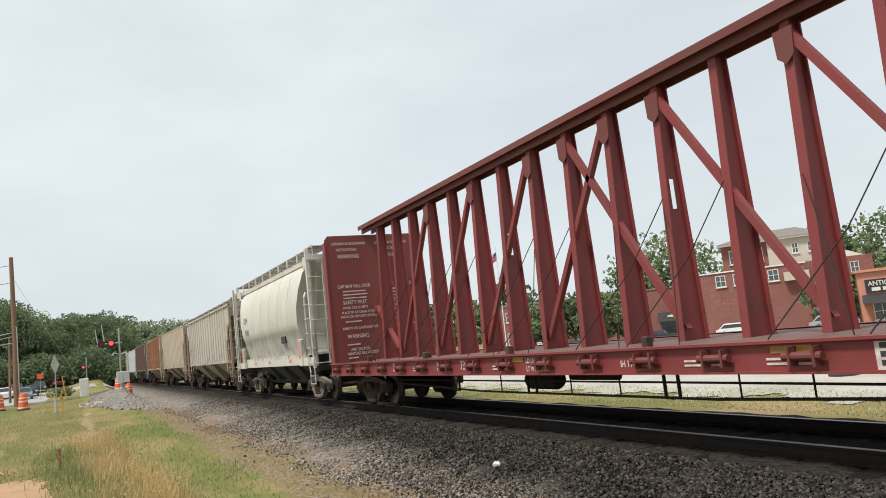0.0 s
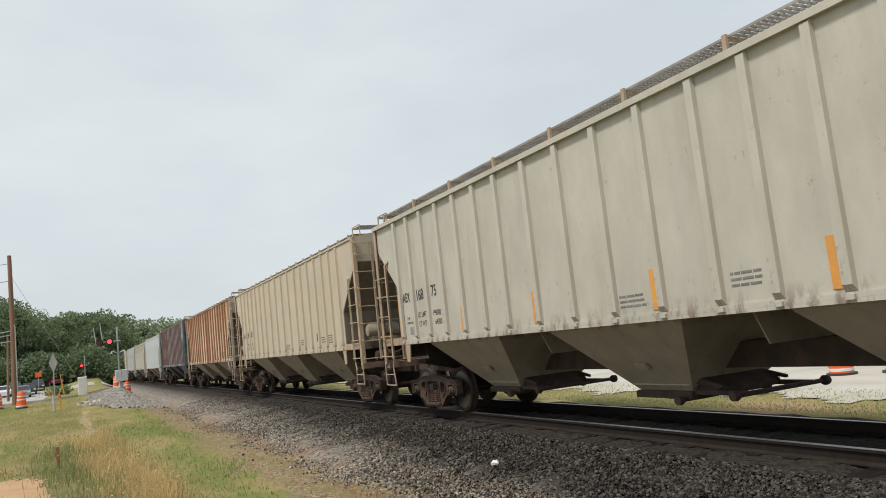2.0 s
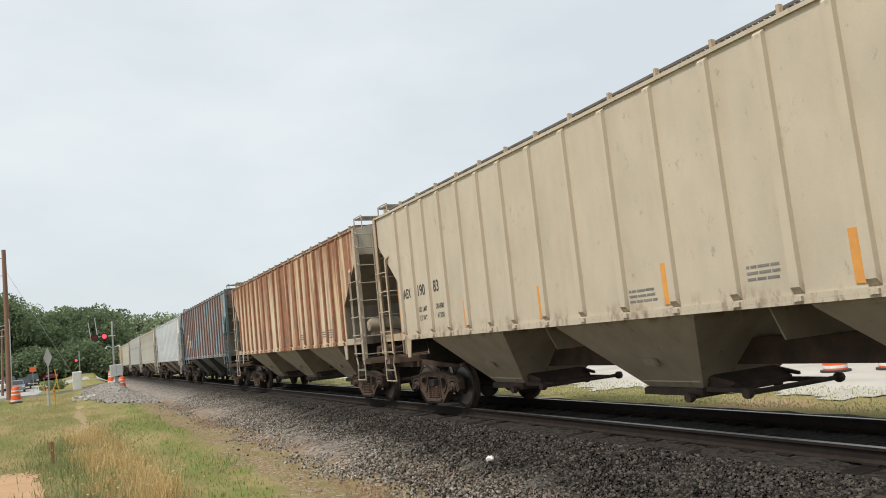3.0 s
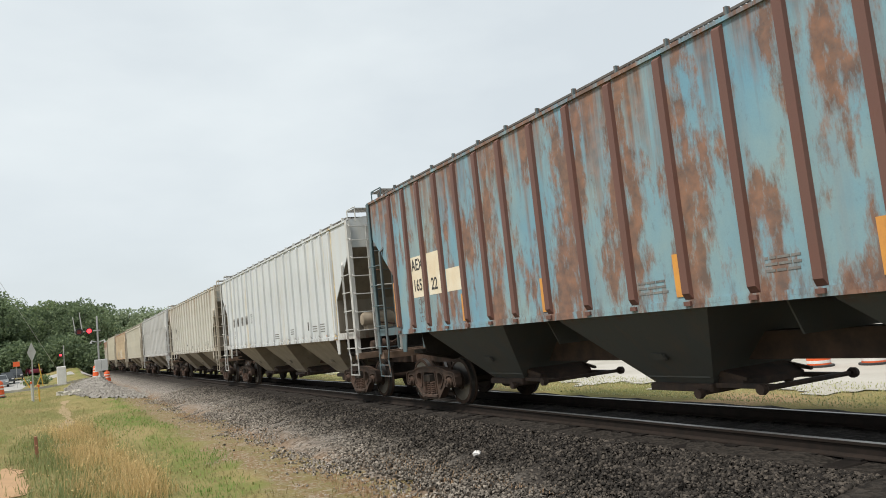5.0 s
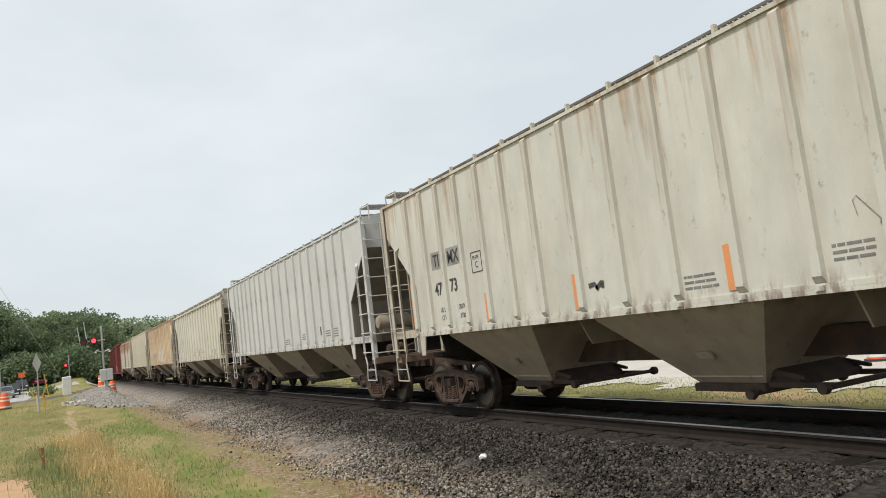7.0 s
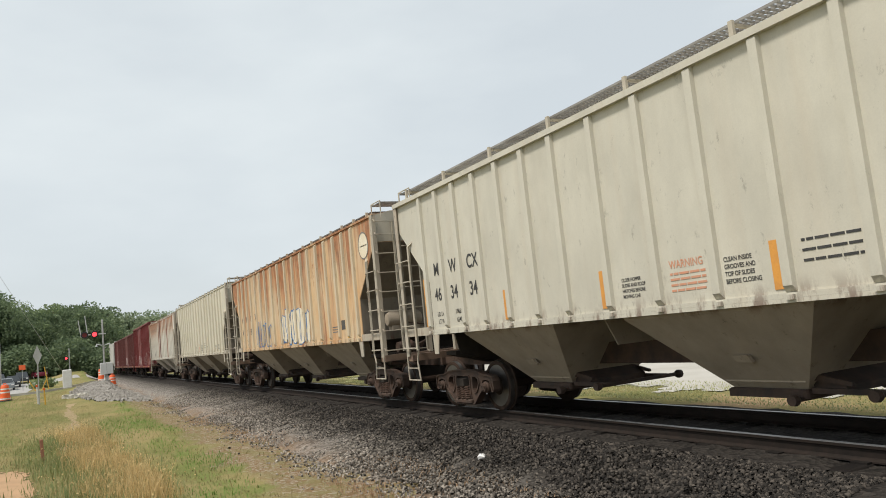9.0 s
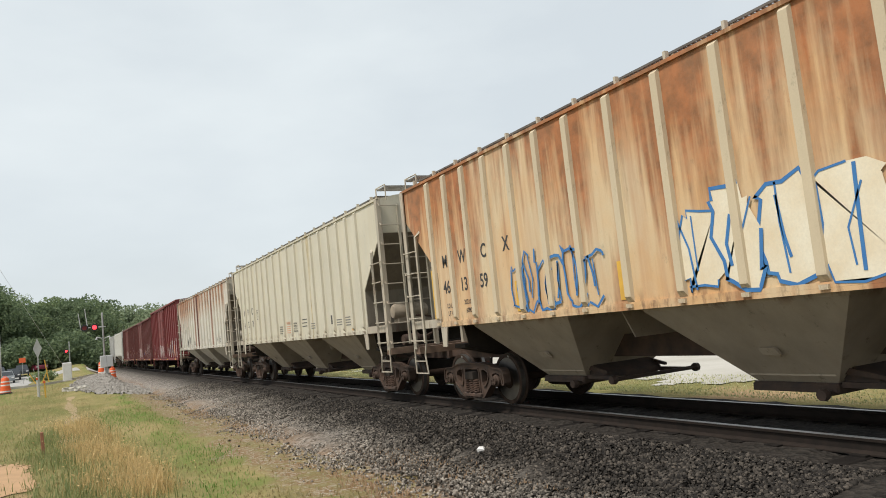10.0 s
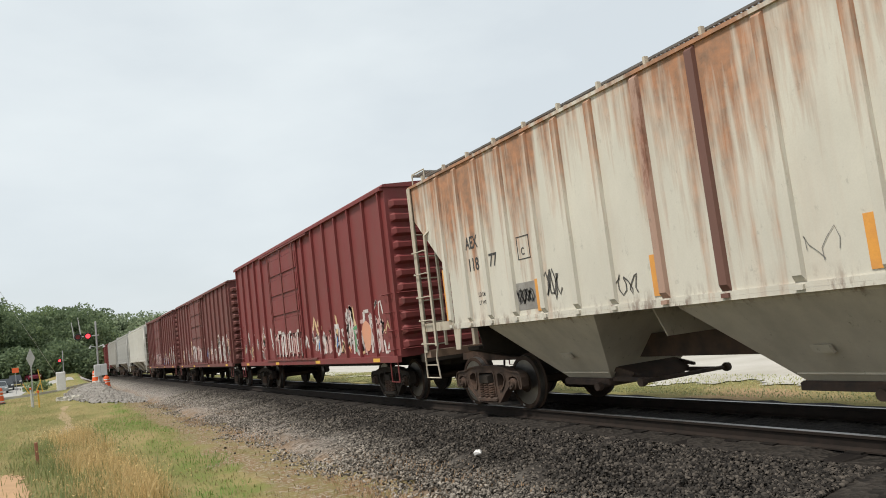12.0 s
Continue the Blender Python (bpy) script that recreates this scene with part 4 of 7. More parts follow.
    for k, y in enumerate((-3.3, -1.1, 1.1, 3.3)):
        g = Geo()
        g.loft([[(-1.3, y - 1.08, 1.50), (1.3, y - 1.08, 1.50), (1.3, y + 1.08, 1.50), (-1.3, y + 1.08, 1.50)], [(-0.5, y - 0.4, 0.62), (0.5, y - 0.4, 0.62), (0.5, y + 0.4, 0.62), (-0.5, y + 0.4, 0.62)]])
        g.box(-0.56, 0.56, y - 0.46, y + 0.46, 0.50, 0.63)
        part("hopper_bay", g, M["bay_dark"], car, "dark sloping discharge bay")
    g = Geo().box(-0.2, 0.2, -half - 0.1, half + 0.1, 0.80, 1.14)
    g.tube([(-0.75, -4.2, 0.55), (-0.75, 4.2, 0.55)], 0.05, 8)
    for e in (-1, 1):
        y0, y1 = sorted((e * (half - 0.22), e * (half + 0.02)))
        g.box(-1.52, 1.52, y0, y1, 1.02, 1.16)
    part("centre_sill", g, M["steel_dark"], car, "sooty steel centre sill and outlet pipe")
    for e in (-1, 1):
        for s in (-1, 1):
            g = Geo().tube([(s * 0.9, e * (half - 0.05), 1.15), (s * 0.25, e * (half - 0.9), 3.3)], 0.06, 4)
            part("end_brace", g, m, car, "slanting end brace")
    roof_walk(car, 4.56, m, True, half)
    for e in (-1, 1):
        part("end_beam", Geo().box(-1.5, 1.5, e * half - 0.03, e * half + 0.03, 4.40, 4.58), m, car)
    add_underframe(car, half, spins, M["steel_grey"], 9.35)
    at = lambda y, z, x: pose(x, y, z, 90, 0, -90)
    lettering("CEFX", 0.33, M["grey_text"], car, at(4.05, 3.07, -1.612), 0.95, 0.003)
    lettering("95369", 0.33, M["grey_text"], car, at(4.0, 2.56, -1.592), 0.95, 0.003)
    lettering("LD LMT 222800", 0.13, M["grey_text"], car, at(3.95, 2.20, -1.52), 0.95)
    lettering("LT WT   63200", 0.13, M["grey_text"], car, at(3.85, 2.03, -1.50), 0.95)
    for k, (y, z, w, h) in enumerate(((-2.2, 2.0, 0.28, 0.24), (-2.5, 2.0, 0.28, 0.24))):
        part("stencil_panel", Geo().box(-1.52, -1.47, y - w / 2, y + w / 2, z, z + h), M["black"], car, "black stencilled panel")
    for y in (-3.0, 2.8, 0.2):
        part("reflector", Geo().box(-1.486, -1.48, y - 0.2, y + 0.2, 1.30, 1.42), M["orange_pale"], car)
    return car, spins


# ---- centre-beam flat car ----
TRUSS = lambda k: (k - 8.5) * 1.175 + 0.08      # where truss post k stands


def centre_beam(label):
    half, spins = 11.3, []
    m, md = M["red"], M["red_dark"]
    car = empty("centre_beam_car", label, "flat car", "freight train")
    deck = part("deck", Geo().box(-1.38, 1.38, -half, half, 1.10, 1.175), M["deck"], car, "worn plank-grey steel deck")
    for s in (-1, 1):
        x0, x1 = sorted((s * 1.36, s * 1.44))
        g = Geo().box(x0, x1, -half, half, 0.86, 1.19)
        x2, x3 = sorted((s * 1.36, s * 1.50))
        g.box(x2, x3, -half, half, 1.165, 1.195)
        g.box(x2, x3, -half, half, 0.85, 0.875)
        sill = part("side_sill", g, m, car)
        for k in range(19):
            y = -10.6 + k * 1.18
            w = Geo()
            xo = s * 1.44
            w.box(min(xo, xo + s * 0.13), max(xo, xo + s * 0.13), y - 0.16, y - 0.13, 0.93, 1.13)
            w.box(min(xo, xo + s * 0.13), max(xo, xo + s * 0.13), y + 0.13, y + 0.16, 0.93, 1.13)
            w.lathe([(y - 0.22, 0.0), (y - 0.22, 0.045), (y + 0.24, 0.045), (y + 0.24, 0.0)], 10, "y", (xo + s * 0.08, 0, 1.03))
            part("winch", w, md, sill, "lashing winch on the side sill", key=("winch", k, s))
    # central truss
    for k in range(18):
        y = TRUSS(k)
        g = Geo()
        for s in (-1, 1):     # sloping flanges, wide at the foot
            g.loft([[(s * 0.24, y - 0.066, 1.17), (s * 0.22, y - 0.066, 1.17), (s * 0.22, y + 0.066, 1.17), (s * 0.24, y + 0.066, 1.17)], [(s * 0.11, y - 0.066, 4.96), (s * 0.09, y - 0.066, 4.96), (s * 0.09, y + 0.066, 4.96), (s * 0.11, y + 0.066, 4.96)]])
        if k in (7, 11):      # a slot through the web
            g.prism([(-0.23, 1.17), (0.23, 1.17), (0.165, 3.1), (-0.165, 3.1)], y - 0.008, y + 0.008, "y")
            for s in (-1, 1):
                g.prism([(s * 0.165, 3.1), (s * 0.045, 3.1), (s * 0.045, 3.55), (s * 0.15, 3.55)], y - 0.008, y + 0.008, "y")
            g.prism([(-0.15, 3.55), (0.15, 3.55), (0.105, 4.96), (-0.105, 4.96)], y - 0.008, y + 0.008, "y")
        else:
            g.prism([(-0.23, 1.17), (0.23, 1.17), (0.105, 4.96), (-0.105, 4.96)], y - 0.008, y + 0.008, "y")
        part("truss_post", g, m, car, "tapered red truss post")
    g = Geo()
    g.box(-0.26, 0.26, -half + 0.1, half - 0.1, 5.14, 5.17)
    for s in (-1, 1):
        g.box(min(s * 0.14, s * 0.17), max(s * 0.14, s * 0.17), -half + 0.1, half - 0.1, 4.94, 5.14)
        g.box(min(s * 0.26, s * 0.28), max(s * 0.26, s * 0.28), -half + 0.1, half - 0.1, 5.05, 5.17)
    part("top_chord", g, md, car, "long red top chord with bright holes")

    def diag(ya, za, yb, zb, x):
        return Geo().hexa([(x - 0.05, yb - 0.06, zb), (x + 0.05, yb - 0.06, zb), (x + 0.05, yb + 0.06, zb), (x - 0.05, yb + 0.06, zb), (x - 0.05, ya - 0.06, za), (x + 0.05, ya - 0.06, za), (x + 0.05, ya + 0.06, za), (x - 0.05, ya + 0.06, za)])

    for ka, kb in ((9, 7), (7, 5), (5, 3), (3, 1), (8, 10), (10, 12), (12, 14), (14, 16)):
        ya, yb = TRUSS(ka), TRUSS(kb)
        part("diagonal_brace", diag(ya, 4.86, yb, 1.35, -0.10), m, car, "diagonal truss brace")
        g = Geo().prism([(ya - 0.14, 4.84), (ya + 0.14, 4.84), (ya + 0.12, 4.50), (ya, 4.40), (ya - 0.12, 4.50)], -0.17, -0.15, "x")
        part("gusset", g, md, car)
    # bulkheads
    for e in (-1, 1):
        yb = e * (half - 0.25)
        g = Geo()
        y0, y1 = sorted((yb, yb + e * 0.05))
        g.prism([(-1.40, 1.17), (1.40, 1.17), (1.40, 4.78), (1.30, 4.90), (-1.30, 4.90), (-1.40, 4.78)], y0, y1, "y")
        bh = part("bulkhead", g, M["red_bulk"], car, "dark red end bulkhead with worn white stencils")
        for s in (-1, 1):
            y2, y3 = sorted((yb - e * 0.02, yb + e * 0.22))
            x0, x1 = sorted((s * 1.38, s * 1.42))
            part("edge_post", Geo().box(x0, x1, y2, y3, 1.17, 4.70), m, bh)
        for x in (-0.95, -0.32, 0.32, 0.95):
            y2, y3 = sorted((yb + e * 0.05, yb + e * 0.2))
            part("stiffener", Geo().box(x - 0.05, x + 0.05, y2, y3, 1.17, 4.8), m, bh)
        g = Geo().hexa([(-0.06, yb - e * 0.05 - 0.06, 2.55), (0.06, yb - e * 0.05 - 0.06, 2.55), (0.06, yb - e * 0.05 + 0.06, 2.55), (-0.06, yb - e * 0.05 + 0.06, 2.55)][::1] + [(-0.06, yb - e * 0.05 - 0.06, 2.75), (0.06, yb - e * 0.05 - 0.06, 2.75), (0.06, yb - e * 0.05 + 0.06, 2.75), (-0.06, yb - e * 0.05 + 0.06, 2.75)])
        g.hexa([(-0.07, yb - e * 1.6 - 0.06, 1.45), (0.07, yb - e * 1.6 - 0.06, 1.45), (0.07, yb - e * 1.6 + 0.06, 1.45), (-0.07, yb - e * 1.6 + 0.06, 1.45), (-0.07, yb - e * 0.1 - 0.06, 2.75), (0.07, yb - e * 0.1 - 0.06, 2.75), (0.07, yb - e * 0.1 + 0.06, 2.75), (-0.07, yb - e * 0.1 + 0.06, 2.75)])
        part("knee_brace", g, m, bh)
        if e > 0:
            yy = yb - 0.012
            put = lambda x, z: pose(x, yy, z, 90, 0, 0)
            for x in (-1.08, 0.25):
                for txt, z, sz, dx in (("LOADING & UNLOADING", 4.62, 0.11, -0.12), ("INSTRUCTIONS", 4.44, 0.11, 0.0), ("WARNING", 4.22, 0.17, 0.03), ("CAR MAY FALL OVER", 3.34, 0.13, -0.05),
                                       ("SAFETY FIRST", 2.86, 0.15, 0.08), ("WHEN CAR IS EMPTY", 2.72, 0.10, 0.06), ("PLACE TIP OF CHAIN OVER", 2.58, 0.10, 0.02), ("HOOK ON OPPOSITE SIDE SILL", 2.46, 0.10, -0.02),
                                       ("REMOVE OR CAUSE DAMAGE", 2.12, 0.10, 0.0), ("WARNING", 1.86, 0.17, 0.12), ("ARE SECURED", 1.50, 0.11, 0.2), ("WINCHES ARE LOCKED", 1.38, 0.11, 0.08)):
                    lettering(txt, sz, M["white_text"], bh, put(x + dx, z), 0.82, 0.002)
                for z, w in ((3.22, 0.7), (3.12, 0.75), (3.02, 0.72), (2.33, 0.5), (1.66, 0.4), (1.28, 0.3)):
                    part("worn_line", Geo().box(x + 0.1, x + 0.1 + w, yy - 0.004, yy, z, z + 0.035), M["white_text"], bh, key=("wl", x, z))
    # lashing cables from the posts to the sill
    for k in range(0, 18):
        y = TRUSS(k)
        for d, zt in ((1, 3.25), (-1, 3.05)):
            if (k + (d > 0)) % 3 == 0:
                continue
            ye = y + d * 1.19 * 0.92
            g = Geo().tube([(-0.215, y, zt), (-0.62, (y * 0.6 + ye * 0.4), 2.28), (-1.30, ye, 1.20)], 0.008, 4)
            part("lashing_cable", g, M["steel_dark"], car, "slack black lashing cable")
    for k in range(1, 18, 3):
        y = (k - 9) * 1.19 + 0.3
        g = Geo().tube([(-1.25, y, 1.19), (-1.15, y + 0.15, 1.30), (-1.02, y + 0.2, 1.24), (-0.9, y + 0.45, 1.20)], 0.022, 5)
        g.bevel_box(-1.30, -1.16, y - 0.08, y + 0.02, 1.175, 1.33, 0.02)
        part("chain_binder", g, M["steel_brown"], car, "rusty chain and binder lying on the deck")
    # underframe: centre sill, truss rods, brake gear
    g = Geo().box(-0.22, 0.22, -half, half, 0.72, 1.09)
    g.box(-1.38, 1.38, -half, -half + 0.2, 0.88, 1.10)
    g.box(-1.38, 1.38, half - 0.2, half, 0.88, 1.10)
    part("centre_sill", g, M["steel_dark"], car)
    g = Geo()
    g.tube([(-1.05, -7.2, 0.62), (-1.05, -3.0, 0.50), (-1.05, 3.0, 0.50), (-1.05, 7.2, 0.62)], 0.02, 6)
    g.tube([(-1.05, -7.2, 0.70), (-1.05, 7.2, 0.70)], 0.016, 6)
    for y in (-5.6, -2.4, 1.0, 3.9):
        g.tube([(-1.06, y, 0.92), (-1.06, y, 0.50), (-1.06, y + 0.26, 0.50), (-1.06, y + 0.26, 0.92)], 0.026, 5)
    for y in (-6.6, -4.4, -3.4, -1.2, 0.0, 2.2):
        g.tube([(-1.05, y, 0.9), (-1.05, y, 0.52)], 0.012, 4)
    part("truss_rod", g, M["steel_dark"], car, "black under-deck rods and hangers")
    g = Geo().lathe([(0.65, 0.0), (0.67, 0.13), (0.75, 0.17), (1.5, 0.17), (1.58, 0.13), (1.6, 0.0)], 16, "y", (-0.8, 0, 0.70))
    g.lathe([(-0.9, 0.0), (-0.88, 0.07), (0.3, 0.07), (0.32, 0.0)], 12, "y", (-0.8, 0, 0.76))
    part("air_reservoir", g, M["steel_dark"], car, "black air reservoir", smooth=True)
    add_underframe(car, half, spins, M["steel_brown"], 18.2)
    x = -1.445
    at = lambda y, z: pose(x, y, z, 90, 0, -90)
    for txt, y, z, sz in (("NOKL", 4.07, 0.95, 0.25), ("738826", 3.02, 0.95, 0.25), ("LD LMT  225000", 0.63, 1.04, 0.11), ("LT WT    61000", 0.63, 0.91, 0.11), ("IH 11-7  IL 73-0", -1.77, 0.95, 0.12),
                          ("REL", 6.48, 1.06, 0.09), ("ROD", 6.48, 0.94, 0.09), ("EMPTY LOAD", 10.0, 1.07, 0.09), ("1/4\" ADJ. BLOCK", 10.0, 0.97, 0.10), ("JACK HERE", 9.7, 0.90, 0.07)):
        lettering(txt, sz, M["white_text"], car, at(y, z), 0.9, 0.003)
    for y, w in ((-2.97, 0.7), (1.75, 0.45), (-4.18, 0.63), (5.3, 0.4)):
        for z in (0.94, 0.99):
            part("worn_line", Geo().box(x - 0.004, x, y - w, y, z, z + 0.025), M["white_text"], car, key=("wl2", y, z, w))
    for y in (0.95, -4.5, 6.1):
        part("reflector", Geo().box(x - 0.004, x, y - 0.25, y + 0.25, 1.06, 1.14), M["yellow_dull"], car, "dull yellow reflector")
    g = Geo().box(x - 0.004, x, -5.95, -5.41, 0.88, 1.14)
    pl = part("notice_plate", g, M["white_text"], car, "white notice plate with black lines")
    for z in (0.92, 1.0, 1.08):
        part("bar", Geo().box(x - 0.008, x - 0.004, -5.90, -5.46, z, z + 0.05), M["black"], pl)
    return car, spins


# ---- box cars ----
def box_car(label, m, half=7.75, eave=4.55, seed=0, louvre=False):
    spins = []
    rng = random.Random(seed)
    car = empty("box_car", label, "box car", "freight train")
    w = 1.46
    g = Geo().box(-w, w, -half, half, 1.02, eave)
    g.prism([(-w - 0.06, eave), (w + 0.06, eave), (w + 0.02, eave + 0.06), (0, eave + 0.17), (-w - 0.02, eave + 0.06)], -half - 0.05, half + 0.05, "y")
    part("body", g, m, car)
    for s in (-1, 1):
        for k in range(16):
            y = -half + 0.25 + k * (2 * half - 0.5) / 15
            if abs(y - 0.75) < 1.75:
                continue
            xo = s * w
            g = Geo().box(min(xo, xo + s * 0.07), max(xo, xo + s * 0.07), y - 0.035, y + 0.035, 1.05, eave - 0.06)
            part("side_post", g, m, car, key=("bsp", m.name, s, k, half, eave))
        xa, xb = sorted((s * w, s * (w + 0.09)))
        g = Geo().box(xa, xb, -half, half, 0.92, 1.06)
        g.box(xa, xb, -half, half, eave - 0.07, eave + 0.01)
        part("side_sill", g, m, car)
        xa, xb = sorted((s * (w + 0.015), s * (w + 0.055)))
        d = part("sliding_door", Geo().box(xa, xb, -0.90, 2.40, 1.10, eave - 0.12), m, car, "closed sliding door with pressed panels")
        for k in range(5):
            z = 1.25 + k * (eave - 1.5) / 5
            xa, xb = sorted((s * (w + 0.05), s * (w + 0.085)))
            part("door_panel", Geo().bevel_box(xa, xb, -0.82, 2.32, z, z + 0.50, 0.015), m, d)
        xa, xb = sorted((s * (w + 0.05), s * (w + 0.12)))
        g = Geo().box(xa, xb, -2.2, 3.4, 1.06, 1.11).box(xa, xb, -2.2, 3.4, eave - 0.14, eave - 0.10)
        for y in (-0.70, 0.75, 2.2):
            g.tube([(s * (w + 0.10), y, 1.1), (s * (w + 0.10), y, eave - 0.15)], 0.02, 5)
        part("door_track", g, M["red_dark"], d)
    for e in (-1, 1):
        for k in range(11):
            z = 1.18 + k * (eave - 1.35) / 11
            g = Geo()
            loops = []
            for x in (-1.38, -1.28, 1.28, 1.38):
                r = 0.015 if abs(x) > 1.3 else 0.085
                loops.append([(x, e * half + e * (r if q in (1, 2) else 0), z + dz) for q, dz in ((0, 0.0), (1, 0.06), (2, 0.16), (3, 0.22))])
            g.loft(loops)
            part("end_corrugation", g, m, car, key=("bec", m.name, e, k, half, eave))
        for s in (-1, 1):
            x, y = s * (w + 0.05), e * half
            for z in (1.2, 1.6, 2.0, 2.4):
                g = Geo().tube([(x - s * 0.05, y - e * 0.12, 0), (x + s * 0.03, y - e * 0.12, 0), (x + s * 0.03, y - e * 0.58, 0), (x - s * 0.05, y - e * 0.58, 0)], 0.012, 5)
                part("grab_iron", g, m, car, at=pose(0, 0, z), key=("bgi", m.name, e, s, half))
                g = Geo().tube([(s * 1.40, y, 0), (s * 1.40, y + e * 0.12, 0), (s * 0.95, y + e * 0.12, 0), (s * 0.95, y, 0)], 0.012, 5)
                part("grab_iron", g, m, car, at=pose(0, 0, z), key=("bge", m.name, e, s, half))
            g = Geo().tube([(x, y - e * 0.10, 0.95), (x, y - e * 0.10, 0.50), (x, y - e * 0.5, 0.50), (x, y - e * 0.5, 0.95)], 0.016, 5)
            part("stirrup_step", g, m, car, key=("bst", m.name, e, s, half))
    g = Geo().box(-0.3, 0.3, -half, half, 0.72, 1.03)
    for e in (-1, 1):
        y0, y1 = sorted((e * half, e * (half + 0.25)))
        g.box(-1.0, 1.0, y0, y1, 0.86, 1.04)
    part("centre_sill", g, M["steel_dark"], car)
    add_underframe(car, half + 0.25, spins, M["steel_dark"], 2 * half - 3.4)
    x = -w - 0.004
    at = lambda y, z: pose(x, y, z, 90, 0, -90)
    # spray-painted scrawls along the lower side: bent strokes of paint
    for k in range(90):
        y = rng.uniform(-half + 0.5, half - 0.6)
        if rng.random() < 0.35:
            y = rng.uniform(-half + 0.4, -half + 3.5)
        z = rng.uniform(1.25, 1.9)
        pts = [(x - 0.003, y, z)]
        for j in range(5):
            pts.append((x - 0.003, pts[-1][1] + rng.uniform(-0.16, 0.16), min(2.3, max(1.15, pts[-1][2] + rng.uniform(-0.3, 0.3)))))
        stroke(car, pts, rng.uniform(0.025, 0.07), M[rng.choice(("spray_white", "spray_white", "spray_pink", "spray_tan") if k % 23 else ("spray_blue", "orange_pale"))], "scrawl of white spray paint")
    # larger sprayed letters: on the door's foot, and towards the trailing corner
    for y0, y1, z0, z1, n, off in ((2.2, -0.8, 1.18, 2.05, 7, 0.088), (-2.0, -4.0, 1.2, 1.9, 5, 0.004), (-4.7, -6.9, 1.15, 2.25, 6, 0.004)):
        for k in range(n):
            ya, yb = y0 + (y1 - y0) * (k + 0.08) / n, y0 + (y1 - y0) * (k + rng.uniform(0.6, 0.95)) / n
            xx = -w - off - 0.004 - 0.002 * (k % 2)
            tall = z0 + (z1 - z0) * rng.uniform(0.6, 1.0)
            mt = M[rng.choice(("spray_white", "spray_white", "spray_pink"))]
            for pts in ([(xx, ya, z0 + rng.uniform(0, 0.15)), (xx, ya + rng.uniform(-0.08, 0.08), (z0 + tall) / 2), (xx, ya, tall)], [(xx, yb, z0), (xx, yb + rng.uniform(-0.08, 0.08), (z0 + tall) / 2), (xx, yb, tall - rng.uniform(0, 0.2))], [(xx, ya, tall), ((xx), (ya + yb) / 2, tall - rng.uniform(-0.05, 0.25)), (xx, yb, tall)]):
                stroke(car, pts, rng.uniform(0.03, 0.075), mt, "white spray-painted letter stroke")
    if seed == 1:
        blob = [(-w - 0.012, -5.9 + 0.28 * math.cos(a) * (1 + 0.2 * math.sin(3 * a)), 1.55 + 0.36 * math.sin(a)) for a in np.linspace(0, 2 * math.pi, 17)[:-1]]
        part("graffiti", Geo().loft([blob, [(p[0] + 0.004, p[1], p[2]) for p in blob]]), M["orange_pale"], car, "flat patch of orange spray paint")
        stroke(car, [(-w - 0.014, -5.1, 1.2), (-w - 0.014, -5.15, 1.6), (-w - 0.014, -5.05, 1.75), (-w - 0.014, -5.3, 1.8)], 0.045, M["spray_green"], "green spray-painted stroke")
    for k in range(4):
        y = -half + 1.2 + k * (2 * half - 2.4) / 3
        part("reflector", Geo().box(-w - 0.096, -w - 0.09, y - 0.2, y + 0.2, 0.94, 1.02), M["yellow"], car, key=("bxr", k, half))
    return car, spins


def stroke(parent, pts, r, mat, label):
    """A flat band of paint along points on a side wall."""
    g = Geo()
    n = len(pts)
    a, b = [], []
    for i, p in enumerate(pts):
        q0, q1 = pts[max(0, i - 1)], pts[min(n - 1, i + 1)]
        d = Vector((q1[1] - q0[1], q1[2] - q0[2]))
        d = d.normalized() if d.length > 1e-6 else Vector((1, 0))
        a.append((p[0], p[1] - d.y * r, p[2] + d.x * r))
        b.append((p[0], p[1] + d.y * r, p[2] - d.x * r))
    for i in range(n - 1):
        g.add([a[i], a[i + 1], b[i + 1], b[i]], [(0, 1, 2, 3)])
    return part("graffiti", g, mat, parent, label)

# ---- the train ----
SPEED, ACCEL = 18.213, -0.0226
# car's number in the train: its centre on the track at the start
CENTRE = {0: 9.93, 1: 28.8, 2: 44.65, 3: 62.52, 4: 80.22, 5: 98.34, 6: 116.04, 7: 133.78, 8: 151.39, 9: 169.27, 10: 186.89, 11: 204.53, 12: 222.10, 13: 239.45, 14: 256.7, 15: 273.9, 16: 291.4, 17: 309.1, 18: 326.8, 19: 344.2, 20: 361.4}
TRAIN = []          # car, its wheelsets, centre


def place(made, n):
    car, spins = made
    car.matrix_basis = pose(MID, CENTRE[n], 0)
    TRAIN.append((car, spins, CENTRE[n]))
    return car


SIDE_AT = lambda y, z: pose(-SIDE + 0.056, y, z, 90, 0, -90)


def words(car, rows, mat):
    for txt, y, z, size in rows:
        lettering(txt, size, mat, car, SIDE_AT(y, z), 0.74 if txt == "AEX" else 0.84, 0.006 if size > 0.2 else 0.0015)


def plate(car, y, z, w, h, mat, label, name="painted_patch", lift=0.0):
    return part(name, Geo().box(-SIDE + 0.0565 - lift, -SIDE + 0.0600, y - w, y, z, z + h), mat, car, label)


